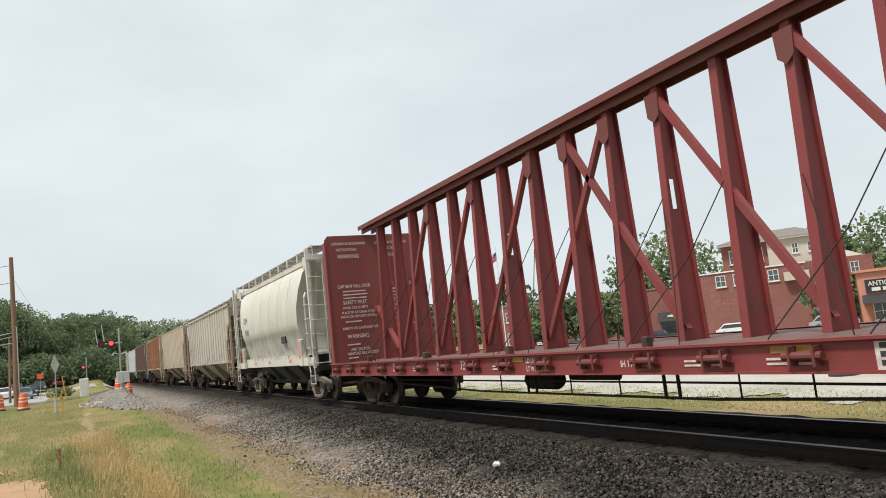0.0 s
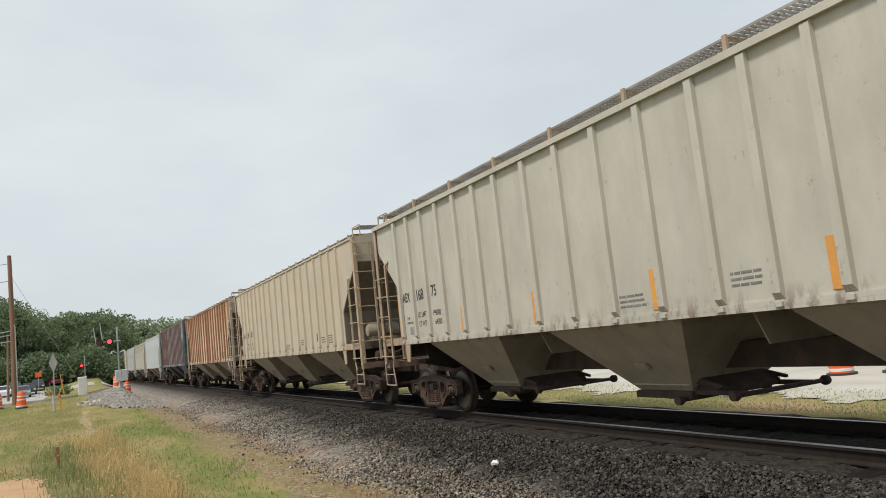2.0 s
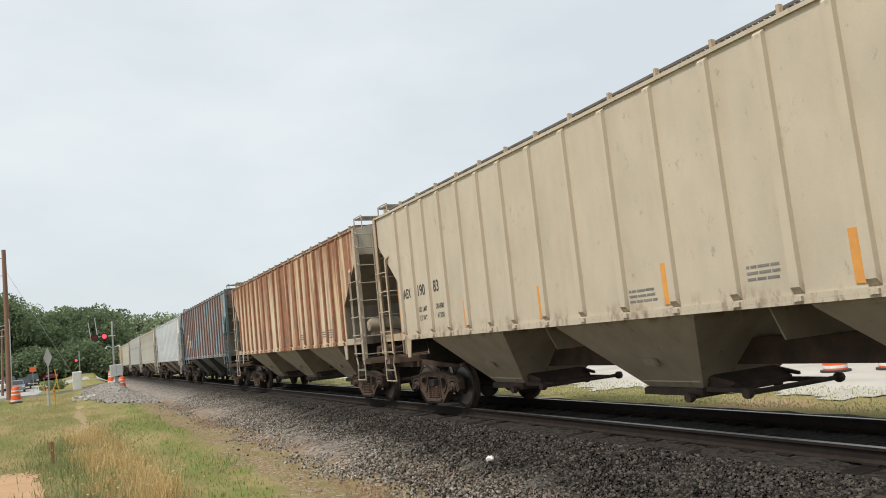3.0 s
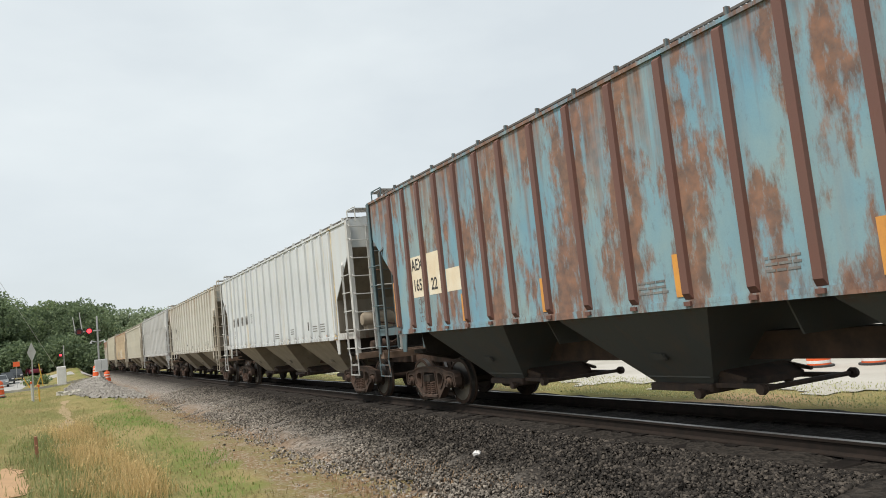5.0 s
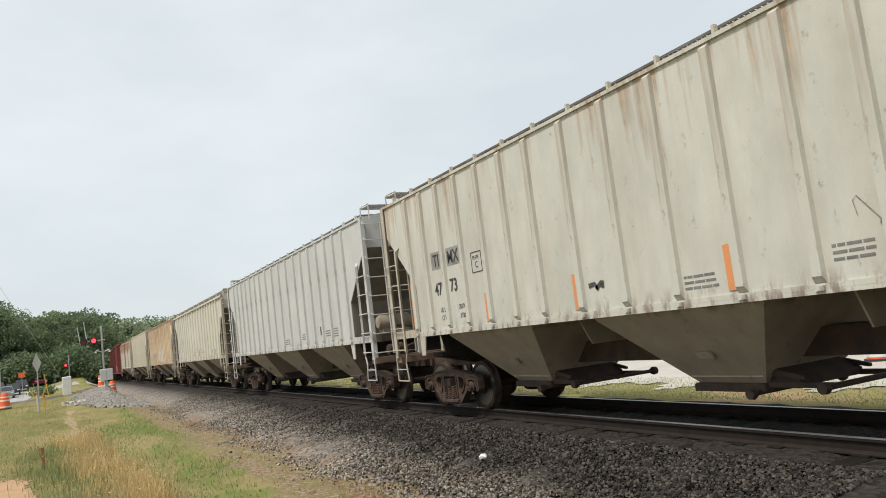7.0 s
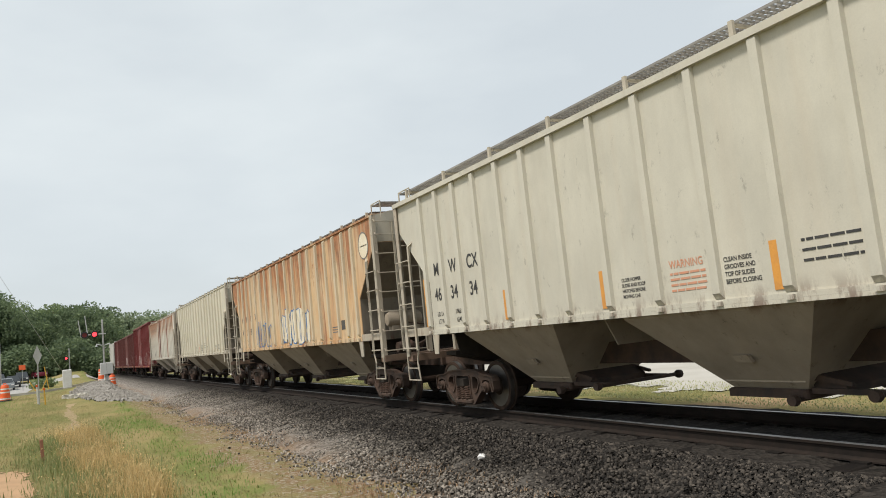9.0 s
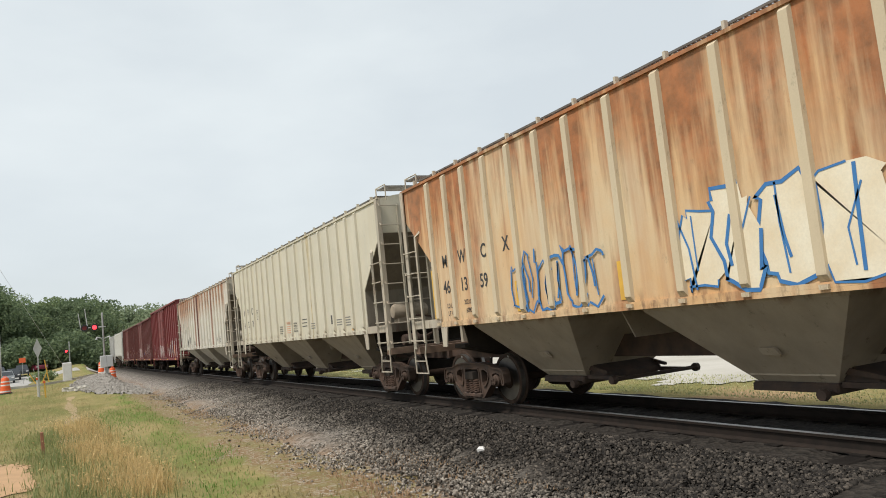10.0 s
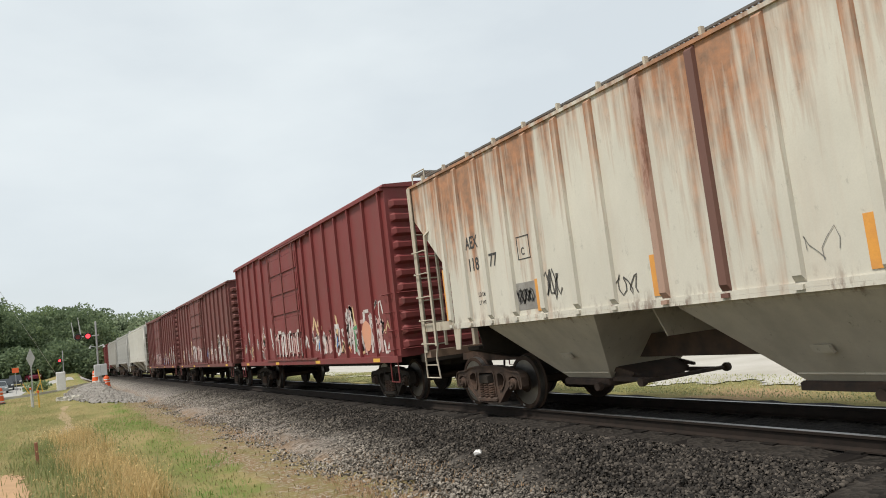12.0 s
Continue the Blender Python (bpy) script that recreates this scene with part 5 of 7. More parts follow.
def bars(car, y, z, w, rows, mat, gap=0.065):
    """Small stencilled lines too fine to read."""
    g = Geo()
    for k in range(rows):
        a = 0.0
        while a < w - 0.03:
            b = min(w, a + 0.04 + 0.035 * ((k * 7 + int(a * 100)) % 4))
            g.box(-SIDE + 0.055, -SIDE + 0.060, y - b, y - a, z - k * gap, z - k * gap + 0.026)
            a = b + 0.018
    tagged(part("stencil_notice", g, mat, car, "small stencilled notice"), kind="stuff")


def frame_box(car, y, z, w, h, mat):
    g = Geo()
    for a, b, c, d in ((y - w, y, z, z + 0.015), (y - w, y, z + h - 0.015, z + h), (y - w, y - w + 0.015, z, z + h), (y - 0.015, y, z, z + h)):
        g.box(-SIDE + 0.055, -SIDE + 0.060, a, b, c, d)
    part("stencil_box", g, mat, car, "stencilled box")


def scribble(car, y, z, w, h, mat, seed, label, r=0.012, n=14):
    rng = random.Random(seed)
    pts = []
    for k in range(n * 4):
        u = k / (n * 4 - 1)
        pts.append((-SIDE + 0.052, y - w * (u + 0.12 * math.sin(k * 1.3 + seed)), z + h * (0.5 + 0.5 * math.sin(k * 0.9 + rng.uniform(-0.3, 0.3)) * (0.5 + 0.5 * rng.random()))))
    stroke(car, pts, r, mat, label)


def bubble_letters(car, y0, widths, z, h, line, fill, seed):
    """Jagged throw-up letters: uneven cream bodies under loose blue outlines."""
    rng = random.Random(seed)
    y = y0
    for i, w in enumerate(widths):
        x = -SIDE + 0.046 - 0.006 * (i % 2)
        tall = h * rng.uniform(0.78, 1.12)
        lean = rng.uniform(-0.10, 0.10)
        ring = []
        for k in range(20):
            a = 2 * math.pi * k / 20
            c, s = math.cos(a), math.sin(a)
            zz = 0.5 + 0.5 * math.copysign(abs(s) ** 0.5, s)
            ring.append((x, y - w / 2 - 0.5 * w * math.copysign(abs(c) ** 0.4, c) * rng.uniform(0.72, 1.18) - lean * zz, z + tall * zz + rng.uniform(-0.09, 0.07)))
        if fill:
            part("graffiti", Geo().loft([ring, [(x + 0.004, p[1], p[2]) for p in ring]]), fill, car, "cream spray-painted letter body")
        a, b = rng.randrange(0, 6), rng.randrange(13, 20)
        stroke(car, [(x - 0.004, p[1], p[2]) for p in (ring + ring)[a:a + b]], rng.uniform(0.012, 0.024), line, "blue spray-painted outline")
        for _ in range(2):
            u = rng.uniform(0.25, 0.7)
            stroke(car, [(x - 0.004, y - w * u, z + tall * rng.uniform(0.0, 0.3)), (x - 0.004, y - w * (u + rng.uniform(-0.2, 0.2)), z + tall * rng.uniform(0.4, 0.6)), (x - 0.004, y - w * (u + rng.uniform(-0.3, 0.3)), z + tall * rng.uniform(0.7, 1.0))], rng.uniform(0.010, 0.022), line, "blue spray-painted stroke")
        y -= w * 0.92


CREAM, WHITE, GREY = (0.52, 0.46, 0.36), (0.60, 0.575, 0.50), (0.54, 0.545, 0.525)
CREW = {
    2: paint("grey_cream_paint", (0.50, 0.475, 0.41), 0.04, 0.20, 0.18, 2),
    3: paint("tan_cream_paint", (0.53, 0.46, 0.355), 0.06, 0.16, 0.22, 3, rust_col=(0.40, 0.20, 0.08)),
    4: paint("rust_banded_white_paint", (0.62, 0.52, 0.38), 0.10, 0.06, 0.9, 4, tint=(0.58, 0.42, 0.24), rust_col=(0.27, 0.070, 0.026), top=0.56, bands=0.74),
    5: paint("rusted_blue_paint", (0.15, 0.32, 0.42), 0.53, 0.11, 0.40, 5, rust_col=(0.29, 0.112, 0.042), tint=(0.27, 0.37, 0.37), top=0.44),
    6: paint("chalky_white_paint", (0.60, 0.63, 0.64), 0.02, 0.08, 0.30, 6, rust_col=(0.60, 0.43, 0.17), bands=0.42),
    7: paint("stained_cream_paint", (0.57, 0.56, 0.50), 0.03, 0.22, 0.30, 7, rust_col=(0.42, 0.22, 0.08), top=0.16),
    8: paint("pale_grey_paint", (0.55, 0.55, 0.53), 0.02, 0.14, 0.10, 8),
    9: paint("warm_white_paint", (0.60, 0.57, 0.48), 0.02, 0.18, 0.2, 9, rust_col=(0.42, 0.25, 0.11)),
    10: paint("orange_rust_cream_paint", (0.62, 0.51, 0.34), 0.14, 0.06, 0.8, 10, rust_col=(0.37, 0.115, 0.036), tint=(0.62, 0.36, 0.16), top=0.67, bands=0.44),
    11: paint("yellowed_white_paint", (0.60, 0.56, 0.45), 0.04, 0.08, 0.35, 11, rust_col=(0.56, 0.43, 0.22), bands=0.22),
    12: paint("rust_run_white_paint", (0.60, 0.575, 0.50), 0.07, 0.10, 0.22, 12, rust_col=(0.40, 0.145, 0.045), top=0.47, bands=0.06),
    16: paint("clean_white_paint", (0.64, 0.63, 0.58), 0.02, 0.10, 0.1, 16),
    17: paint("dull_grey_paint", (0.46, 0.46, 0.44), 0.04, 0.2, 0.2, 17),
    18: paint("dusty_grey_paint", (0.42, 0.41, 0.38), 0.04, 0.2, 0.2, 18),
}
WORN_POST = paint("weathered_cream_posts", (0.50, 0.45, 0.36), 0.16, 0.35, 0.5, 58, rust_col=(0.30, 0.14, 0.07))
POST = {5: paint("dark_teal_posts", (0.085, 0.14, 0.16), 0.35, 0.3, 0.4, 59), 7: WORN_POST, 9: WORN_POST, 11: WORN_POST, 12: WORN_POST, 2: paint("rust_tan_posts", (0.40, 0.30, 0.21), 0.22, 0.3, 0.5, 52), 10: WORN_POST, 4: paint("stained_posts", (0.45, 0.38, 0.29), 0.2, 0.3, 0.4, 54), 6: CREW[8], 3: paint("tan_rusty_posts", (0.46, 0.36, 0.25), 0.2, 0.25, 0.4, 53)}
RIBS = {5: paint("rusted_ribs", (0.15, 0.070, 0.055), 0.3, 0.2, 0.3, 75, rust_col=(0.20, 0.08, 0.05)), 12: paint("half_rusted_rib", (0.40, 0.26, 0.20), 0.35, 0.1, 0.5, 77, rust_col=(0.26, 0.11, 0.07)), 10: paint("cream_ribs", (0.60, 0.50, 0.35), 0.08, 0.1, 0.35, 70, rust_col=(0.42, 0.2, 0.08))}
EAVE = {2: 4.27, 3: 4.34, 4: 4.38, 5: 4.50, 6: 4.38, 7: 4.36, 8: 4.42, 9: 4.28, 10: 4.34, 11: 4.48, 12: 4.36}
LABEL = {
    2: "grey-cream ribbed covered hopper car with rusty corner posts", 3: "tan-cream ribbed covered hopper car with small rust streaks",
    4: "white covered hopper car banded with brown rust", 5: "pale blue covered hopper car covered in brown rust",
    6: "chalky white covered hopper car with yellow-orange streaks", 7: "stained cream covered hopper car with rust below the roof",
    8: "plain pale grey ribbed covered hopper car", 9: "warm white covered hopper car with black stencilled letters",
    10: "orange-rusted cream covered hopper car with blue graffiti", 11: "yellowed white covered hopper car with black letters",
    12: "white covered hopper car with rust runs and black tags", 16: "clean white ribbed covered hopper car",
    17: "dull grey ribbed covered hopper car", 18: "dusty grey ribbed covered hopper car"}
WORN_END = paint("dusty_end_sheet", (0.50, 0.46, 0.38), 0.05, 0.3, 0.4, 66, rust_col=(0.32, 0.15, 0.07))
HOP = {}
for n, pm in CREW.items():
    HOP[n] = place(hopper(LABEL[n], pm, EAVE.get(n, 4.4), stripe_mat=M[{6: 'orange_pale', 7: 'orange_dim', 10: 'yellow'}.get(n, 'orange')], outboard=n in (2, 9), post=POST.get(n), end_mat=WORN_END if n in (4, 10, 12) else None, bay_mat={5: M["bay_dark"], 12: M["bay_light"], 16: M["bay_light"]}.get(n), rib_mat=RIBS.get(n) if n != 12 else None, odd_ribs={9: RIBS[5], 10: RIBS[12], 4: RIBS[12]} if n == 12 else None), n)

BK, GT = M["black"], M["grey_text"]
words(HOP[2], (("AEX", 6.84, 2.41, 0.27), ("168", 6.14, 2.40, 0.31), ("75", 5.37, 2.42, 0.31), ("LD LMT", 6.11, 2.04, 0.15), ("LT WT", 6.09, 1.85, 0.15), ("198700", 5.38, 2.03, 0.15), ("64300", 5.30, 1.85, 0.15), ("2' HF", 6.70, 2.02, 0.08), ("COMP. SHOES", 6.72, 1.93, 0.065)), BK)
plate(HOP[2], 6.60, 1.70, 0.36, 0.16, M["galv"], "small card holder", "card_holder")
words(HOP[3], (("AEX", 6.84, 2.38, 0.27), ("190", 6.14, 2.38, 0.31), ("83", 5.35, 2.40, 0.31), ("LD LMT", 6.12, 2.05, 0.14), ("LT WT", 6.10, 1.87, 0.14), ("201800", 5.30, 2.06, 0.14), ("61200", 5.26, 1.88, 0.14)), BK)
for a, w in ((6.14, 0.62), (5.41, 0.64), (4.66, 0.60)):
    plate(HOP[5], a, 2.20, w, 0.81 if a > 5 else 0.42, M["spray_cream"], "cream repainted patch")
for txt, y, z, sz in (("AEX", 6.12, 2.74, 0.32), ("165", 6.10, 2.33, 0.32), ("22", 5.30, 2.30, 0.32)):
    lettering(txt, sz, BK, HOP[5], pose(-SIDE + 0.0525, y, z, 90, 0, -90), 0.85, 0.005)
words(HOP[5], (("CAPY", 5.93, 2.05, 0.16), ("LD LMT", 5.95, 1.88, 0.16), ("LT WT", 5.93, 1.71, 0.16)), GT)
for n, z in ((6, 2.42),):
    for k, y in enumerate((6.10, 5.38, 4.60, 3.84)):
        plate(HOP[n], y, z - 0.05, 0.52, 0.34, M["galv"], "grey repainted patch")
    for txt, y in (("TI", 6.02), ("MX", 5.34), ("47", 4.55), ("06", 3.80)):
        lettering(txt, 0.34, BK, HOP[n], pose(-SIDE + 0.0525, y, z, 90, 0, -90), 0.9, 0.006)
frame_box(HOP[6], 2.92, 2.40, 0.34, 0.34, BK)
words(HOP[6], (("PLATE", 2.87, 2.63, 0.08), ("C", 2.80, 2.47, 0.15), ("LD LMT", 5.96, 2.10, 0.15), ("LT WT", 5.96, 1.92, 0.15)), BK)
for y in (6.04, 5.40):
    plate(HOP[7], y, 2.74, 0.5, 0.33, M["galv"], "grey repainted patch")
for txt, y, z in (("TI", 5.95, 2.79), ("MX", 5.36, 2.79), ("47", 6.00, 2.25), ("73", 5.37, 2.27)):
    lettering(txt, 0.33, BK, HOP[7], pose(-SIDE + 0.0525, y, z, 90, 0, -90), 0.9, 0.006)
words(HOP[7], (("LD LMT", 5.86, 1.92, 0.12), ("LT WT", 5.84, 1.77, 0.12), ("203700", 5.12, 1.93, 0.12), ("59300", 5.10, 1.77, 0.12), ("PLATE", 4.42, 2.73, 0.09), ("C", 4.35, 2.58, 0.16)), BK)
frame_box(HOP[7], 4.48, 2.50, 0.36, 0.36, BK)
scribble(HOP[7], 1.30, 1.86, 0.30, 0.12, M["spray_black"], 3, "smear of grey-black spray", 0.030, 3)
scribble(HOP[7], -2.6, 1.95, 0.5, 0.45, GT, 9, "faint pencilled tag", 0.004, 3)
for n, rows in ((9, ("46", "34", "34")), (11, ("46", "33", "76"))):
    words(HOP[n], (("M", 6.62, 2.62, 0.34), ("W", 5.98, 2.62, 0.34), ("CX", 5.29, 2.62, 0.34), (rows[0], 6.66, 2.14, 0.34), (rows[1], 6.00, 2.14, 0.34), (rows[2], 5.27, 2.14, 0.34), ("LD LMT", 6.62, 1.84, 0.12), ("LT WT", 6.60, 1.70, 0.12)), BK)
words(HOP[9], (("196600", 5.88, 1.85, 0.12), ("65400", 5.85, 1.70, 0.12)), BK)
CARE = (("CLOSE HOPPER", 1.25, 1.95, 0.062), ("SLIDES AND ROOF", 1.25, 1.88, 0.062), ("HATCHES BEFORE", 1.25, 1.81, 0.062), ("MOVING CAR", 1.25, 1.74, 0.062), ("CLEAN INSIDE", -0.44, 2.00, 0.070), ("GROOVES AND", -0.44, 1.92, 0.070), ("TOP OF SLIDES", -0.44, 1.84, 0.070), ("BEFORE CLOSING", -0.44, 1.76, 0.070))
for n in (9, 11):
    words(HOP[n], CARE, BK)
    words(HOP[n], (("WARNING", 0.38, 2.02, 0.13),), M["orange_pale"])
    bars(HOP[n], 0.38, 1.94, 0.55, 4, M["orange_pale"])
    bars(HOP[n], -1.42, 2.08, 0.62, 3, BK, 0.10)
words(HOP[11], (("200400", 5.88, 1.85, 0.12), ("62600", 5.85, 1.70, 0.12), ("PLATE", 4.38, 2.60, 0.09), ("C", 4.30, 2.45, 0.16)), BK)
frame_box(HOP[11], 4.44, 2.37, 0.36, 0.36, BK)
words(HOP[10], (("M", 6.62, 2.60, 0.33), ("W", 5.98, 2.62, 0.33), ("C", 5.15, 2.62, 0.33), ("X", 4.42, 2.64, 0.33), ("46", 6.66, 2.12, 0.33), ("13", 5.98, 2.12, 0.33), ("59", 5.27, 2.12, 0.33), ("LD LMT", 6.58, 1.84, 0.12), ("LT WT", 6.56, 1.70, 0.12), ("202100", 5.90, 1.87, 0.12), ("60900", 5.85, 1.72, 0.12)), BK)
words(HOP[12], (("AEX", 6.14, 2.84, 0.30), ("118", 6.12, 2.46, 0.30), ("77", 5.41, 2.46, 0.30), ("LD LMT", 5.88, 2.0, 0.10), ("LT WT", 5.88, 1.86, 0.10), ("C", 4.43, 2.52, 0.16)), BK)
frame_box(HOP[12], 4.53, 2.45, 0.34, 0.36, BK)
for n in HOP:
    bars(HOP[n], -5.33, 1.95, 0.36, 4, GT) if n != 10 else None
    bars(HOP[n], -2.32, 1.92, 0.42, 3, GT) if n != 10 else None
    bars(HOP[n], -4.62, 1.92, 0.5, 3, GT)
    if n != 5:
        plate(HOP[n], -5.36 if n == 10 else -4.16, 1.84, 0.28, 0.24, M["spray_black"], "black consolidated stencil")
    bars(HOP[n], -0.42, 1.84, 0.5, 3, GT) if n not in (9, 11, 12) else None
# graffiti and emblem
bubble_letters(HOP[10], 4.25, (0.40, 0.38, 0.40, 0.42, 0.44, 0.46), 1.66, 0.80, M["spray_blue"], None, 3)
bubble_letters(HOP[10], 0.55, (0.62, 0.62, 0.70, 0.80, 0.60), 1.64, 0.95, M["spray_blue"], M["spray_cream"], 5)
ring = Geo().lathe([(-SIDE + 0.055, 0.31), (-SIDE + 0.059, 0.31)], 36, "x", (0, -7.40, 3.74))
em = part("emblem", ring, M["spray_cream"], HOP[10], "round cream emblem with a dark rim")
stroke(HOP[10], [(-SIDE + 0.051, -7.40 + 0.31 * math.cos(a), 3.74 + 0.31 * math.sin(a)) for a in np.linspace(0, 2 * math.pi, 37)], 0.014, GT, "dark rim of the emblem")
bars(HOP[10], -7.18, 3.72, 0.44, 1, GT)
scribble(HOP[12], 4.66, 1.76, 0.42, 0.26, M["spray_black"], 2, "black spray tag", 0.016)
plate(HOP[12], 4.74, 1.68, 0.58, 0.42, M["galv"], "pale blue-grey patch")
scribble(HOP[12], 3.90, 1.75, 0.36, 0.52, M["spray_black"], 4, "black spray tag", 0.013, 7)
scribble(HOP[12], 2.34, 1.68, 0.42, 0.32, M["spray_black"], 6, "thin black spray tag", 0.009, 5)
scribble(HOP[12], -0.40, 1.75, 0.4, 0.35, GT, 8, "faint pencilled tag", 0.004, 3)

place(centre_beam("empty oxide-red centre-beam flat car with slack cables"), 0)
place(round_hopper("cream round-sided covered hopper car with dark-smeared belly", paint("belly_cream_paint", (0.63, 0.605, 0.54), 0.01, 0.10, 0.06, 61, belly=0.5)), 1)
place(box_car("dark red box car with white scrawls along the sill", M["box_red"], 7.75, 4.72, 1), 13)
place(box_car("brown-red box car with tan and white scrawls", M["box_brown"], 7.75, 4.45, 2), 14)
place(box_car("brown-red box car with faded paint", M["box_brown"], 7.75, 4.45, 3), 15)
place(box_car("plain dark red box car", M["box_red"], 7.75, 4.55, 4), 19)
place(box_car("plain dark red box car", M["box_red"], 7.75, 4.55, 5), 20)


def motions():
    for car, spins, y in TRAIN:
        rows = [(k * 0.5, pose(MID, y - SPEED * k * 0.5 - ACCEL * (k * 0.5) ** 2 / 2, 0)) for k in range(25)]
        walk(car, rows)
        for ws, yy in spins:
            rows = []
            for k in range(361):
                t = k / 30
                rows.append((t, pose(0, yy, WHEEL_R, math.degrees((SPEED * t + ACCEL * t * t / 2) / WHEEL_R) % 360)))
            walk(ws, rows)

# ---- crossing, signs, cars and trees beside the track ----
M["galv_post"] = plain("galvanised_post", (0.45, 0.45, 0.44), (0.36, 0.36, 0.35), 3, 0.5, 0.5)
M["wood_pole"] = plain("weathered_pole_wood", (0.26, 0.15, 0.095), (0.17, 0.10, 0.07), 1.5, 0.9, stretch=(4, 4, 0.3), bumps=0.5)
M["plastic_orange"] = plain("traffic_orange", (0.80, 0.13, 0.03), (0.68, 0.11, 0.03), 3, 0.5)
M["white_band"] = plain("reflective_white", (0.75, 0.74, 0.72), (0.62, 0.60, 0.58), 3, 0.5)
M["rubber"] = plain("black_rubber", (0.03, 0.03, 0.03), (0.045, 0.045, 0.045), 5, 0.8)
M["case"] = plain("pale_grey_case", (0.52, 0.53, 0.52), (0.45, 0.46, 0.45), 2, 0.5)
M["glass_dark"] = plain("dark_car_glass", (0.03, 0.035, 0.04), (0.04, 0.045, 0.05), 1, 0.12, bumps=0.0)
M["stake_wood"] = plain("reddish_stake_wood", (0.34, 0.15, 0.09), (0.24, 0.11, 0.07), 4, 0.9)
M["leaf_dark"] = None


def leaf_mat(name, a, b):
    m, nt, bs = mat_base(name, 0.75)
    gi = nt.nodes.new("ShaderNodeNewGeometry")
    col = mix(nt, gi.outputs["Random Per Island"], a, b)
    col = mix(nt, ramp(nt, tex(nt, 0.35, detail=3), 0.35, 0.65, 0, 0.5), col, tuple(v * 0.8 for v in a))
    nt.links.new(col, bs.inputs["Base Color"])
    thin = nt.nodes.new("ShaderNodeBsdfTranslucent")
    nt.links.new(col, thin.inputs["Color"])
    both = nt.nodes.new("ShaderNodeMixShader")
    both.inputs[0].default_value = 0.38
    nt.links.new(bs.outputs[0], both.inputs[1])
    nt.links.new(thin.outputs[0], both.inputs[2])
    nt.links.new(both.outputs[0], [n for n in nt.nodes if n.type == "OUTPUT_MATERIAL"][0].inputs["Surface"])
    return m


M["leaf_dark"] = leaf_mat("dark_foliage", (0.10, 0.145, 0.078), (0.20, 0.26, 0.125))
M["leaf_mid"] = leaf_mat("mid_foliage", (0.155, 0.21, 0.10), (0.26, 0.33, 0.15))
# Distance haze is put into the leaf colour, hence the paler greens.
M["leaf_hazed"] = leaf_mat("haze_tinted_foliage", (0.25, 0.31, 0.19), (0.34, 0.40, 0.25))
M["bark"] = plain("bark", (0.13, 0.10, 0.075), (0.08, 0.065, 0.05), 3, 0.95)


def gz(x, y):
    return float(height(x, y))


def quads(centres, size, rng, flat=0.0):
    """Loose leaf clumps: bent quads at random turns."""
    n = len(centres)
    u = rng.normal(size=(n, 3))
    u /= np.linalg.norm(u, axis=1)[:, None]
    w = rng.normal(size=(n, 3))
    w -= (w * u).sum(1)[:, None] * u
    w /= np.linalg.norm(w, axis=1)[:, None]
    s = size * rng.uniform(0.5, 1.25, (n, 1))
    nn = np.cross(u, w)
    v = np.empty((n, 5, 3))
    v[:, 0] = centres - u * s
    v[:, 1] = centres - w * s * 0.6 + nn * s * 0.2
    v[:, 2] = centres + u * s
    v[:, 3] = centres + w * s * 0.6 + nn * s * 0.2
    v[:, 4] = centres + u * s * 0.15 - nn * s * 0.15
    i = np.arange(n)[:, None] * 5
    f = np.concatenate([i + (0, 1, 4), i + (1, 2, 4), i + (2, 3, 4), i + (3, 0, 4)])
    return v.reshape(-1, 3), f


def mesh_np(name, v, f, mat):
    me = bpy.data.meshes.new(name)
    me.vertices.add(len(v))
    me.vertices.foreach_set("co", np.asarray(v, np.float32).ravel())
    k = f.shape[1]
    me.loops.add(f.size)
    me.loops.foreach_set("vertex_index", f.astype(np.int32).ravel())
    me.polygons.add(len(f))
    me.polygons.foreach_set("loop_start", np.arange(0, f.size, k, dtype=np.int32))
    me.update(calc_edges=True)
    me.validate()
    me.materials.append(mat)
    return me


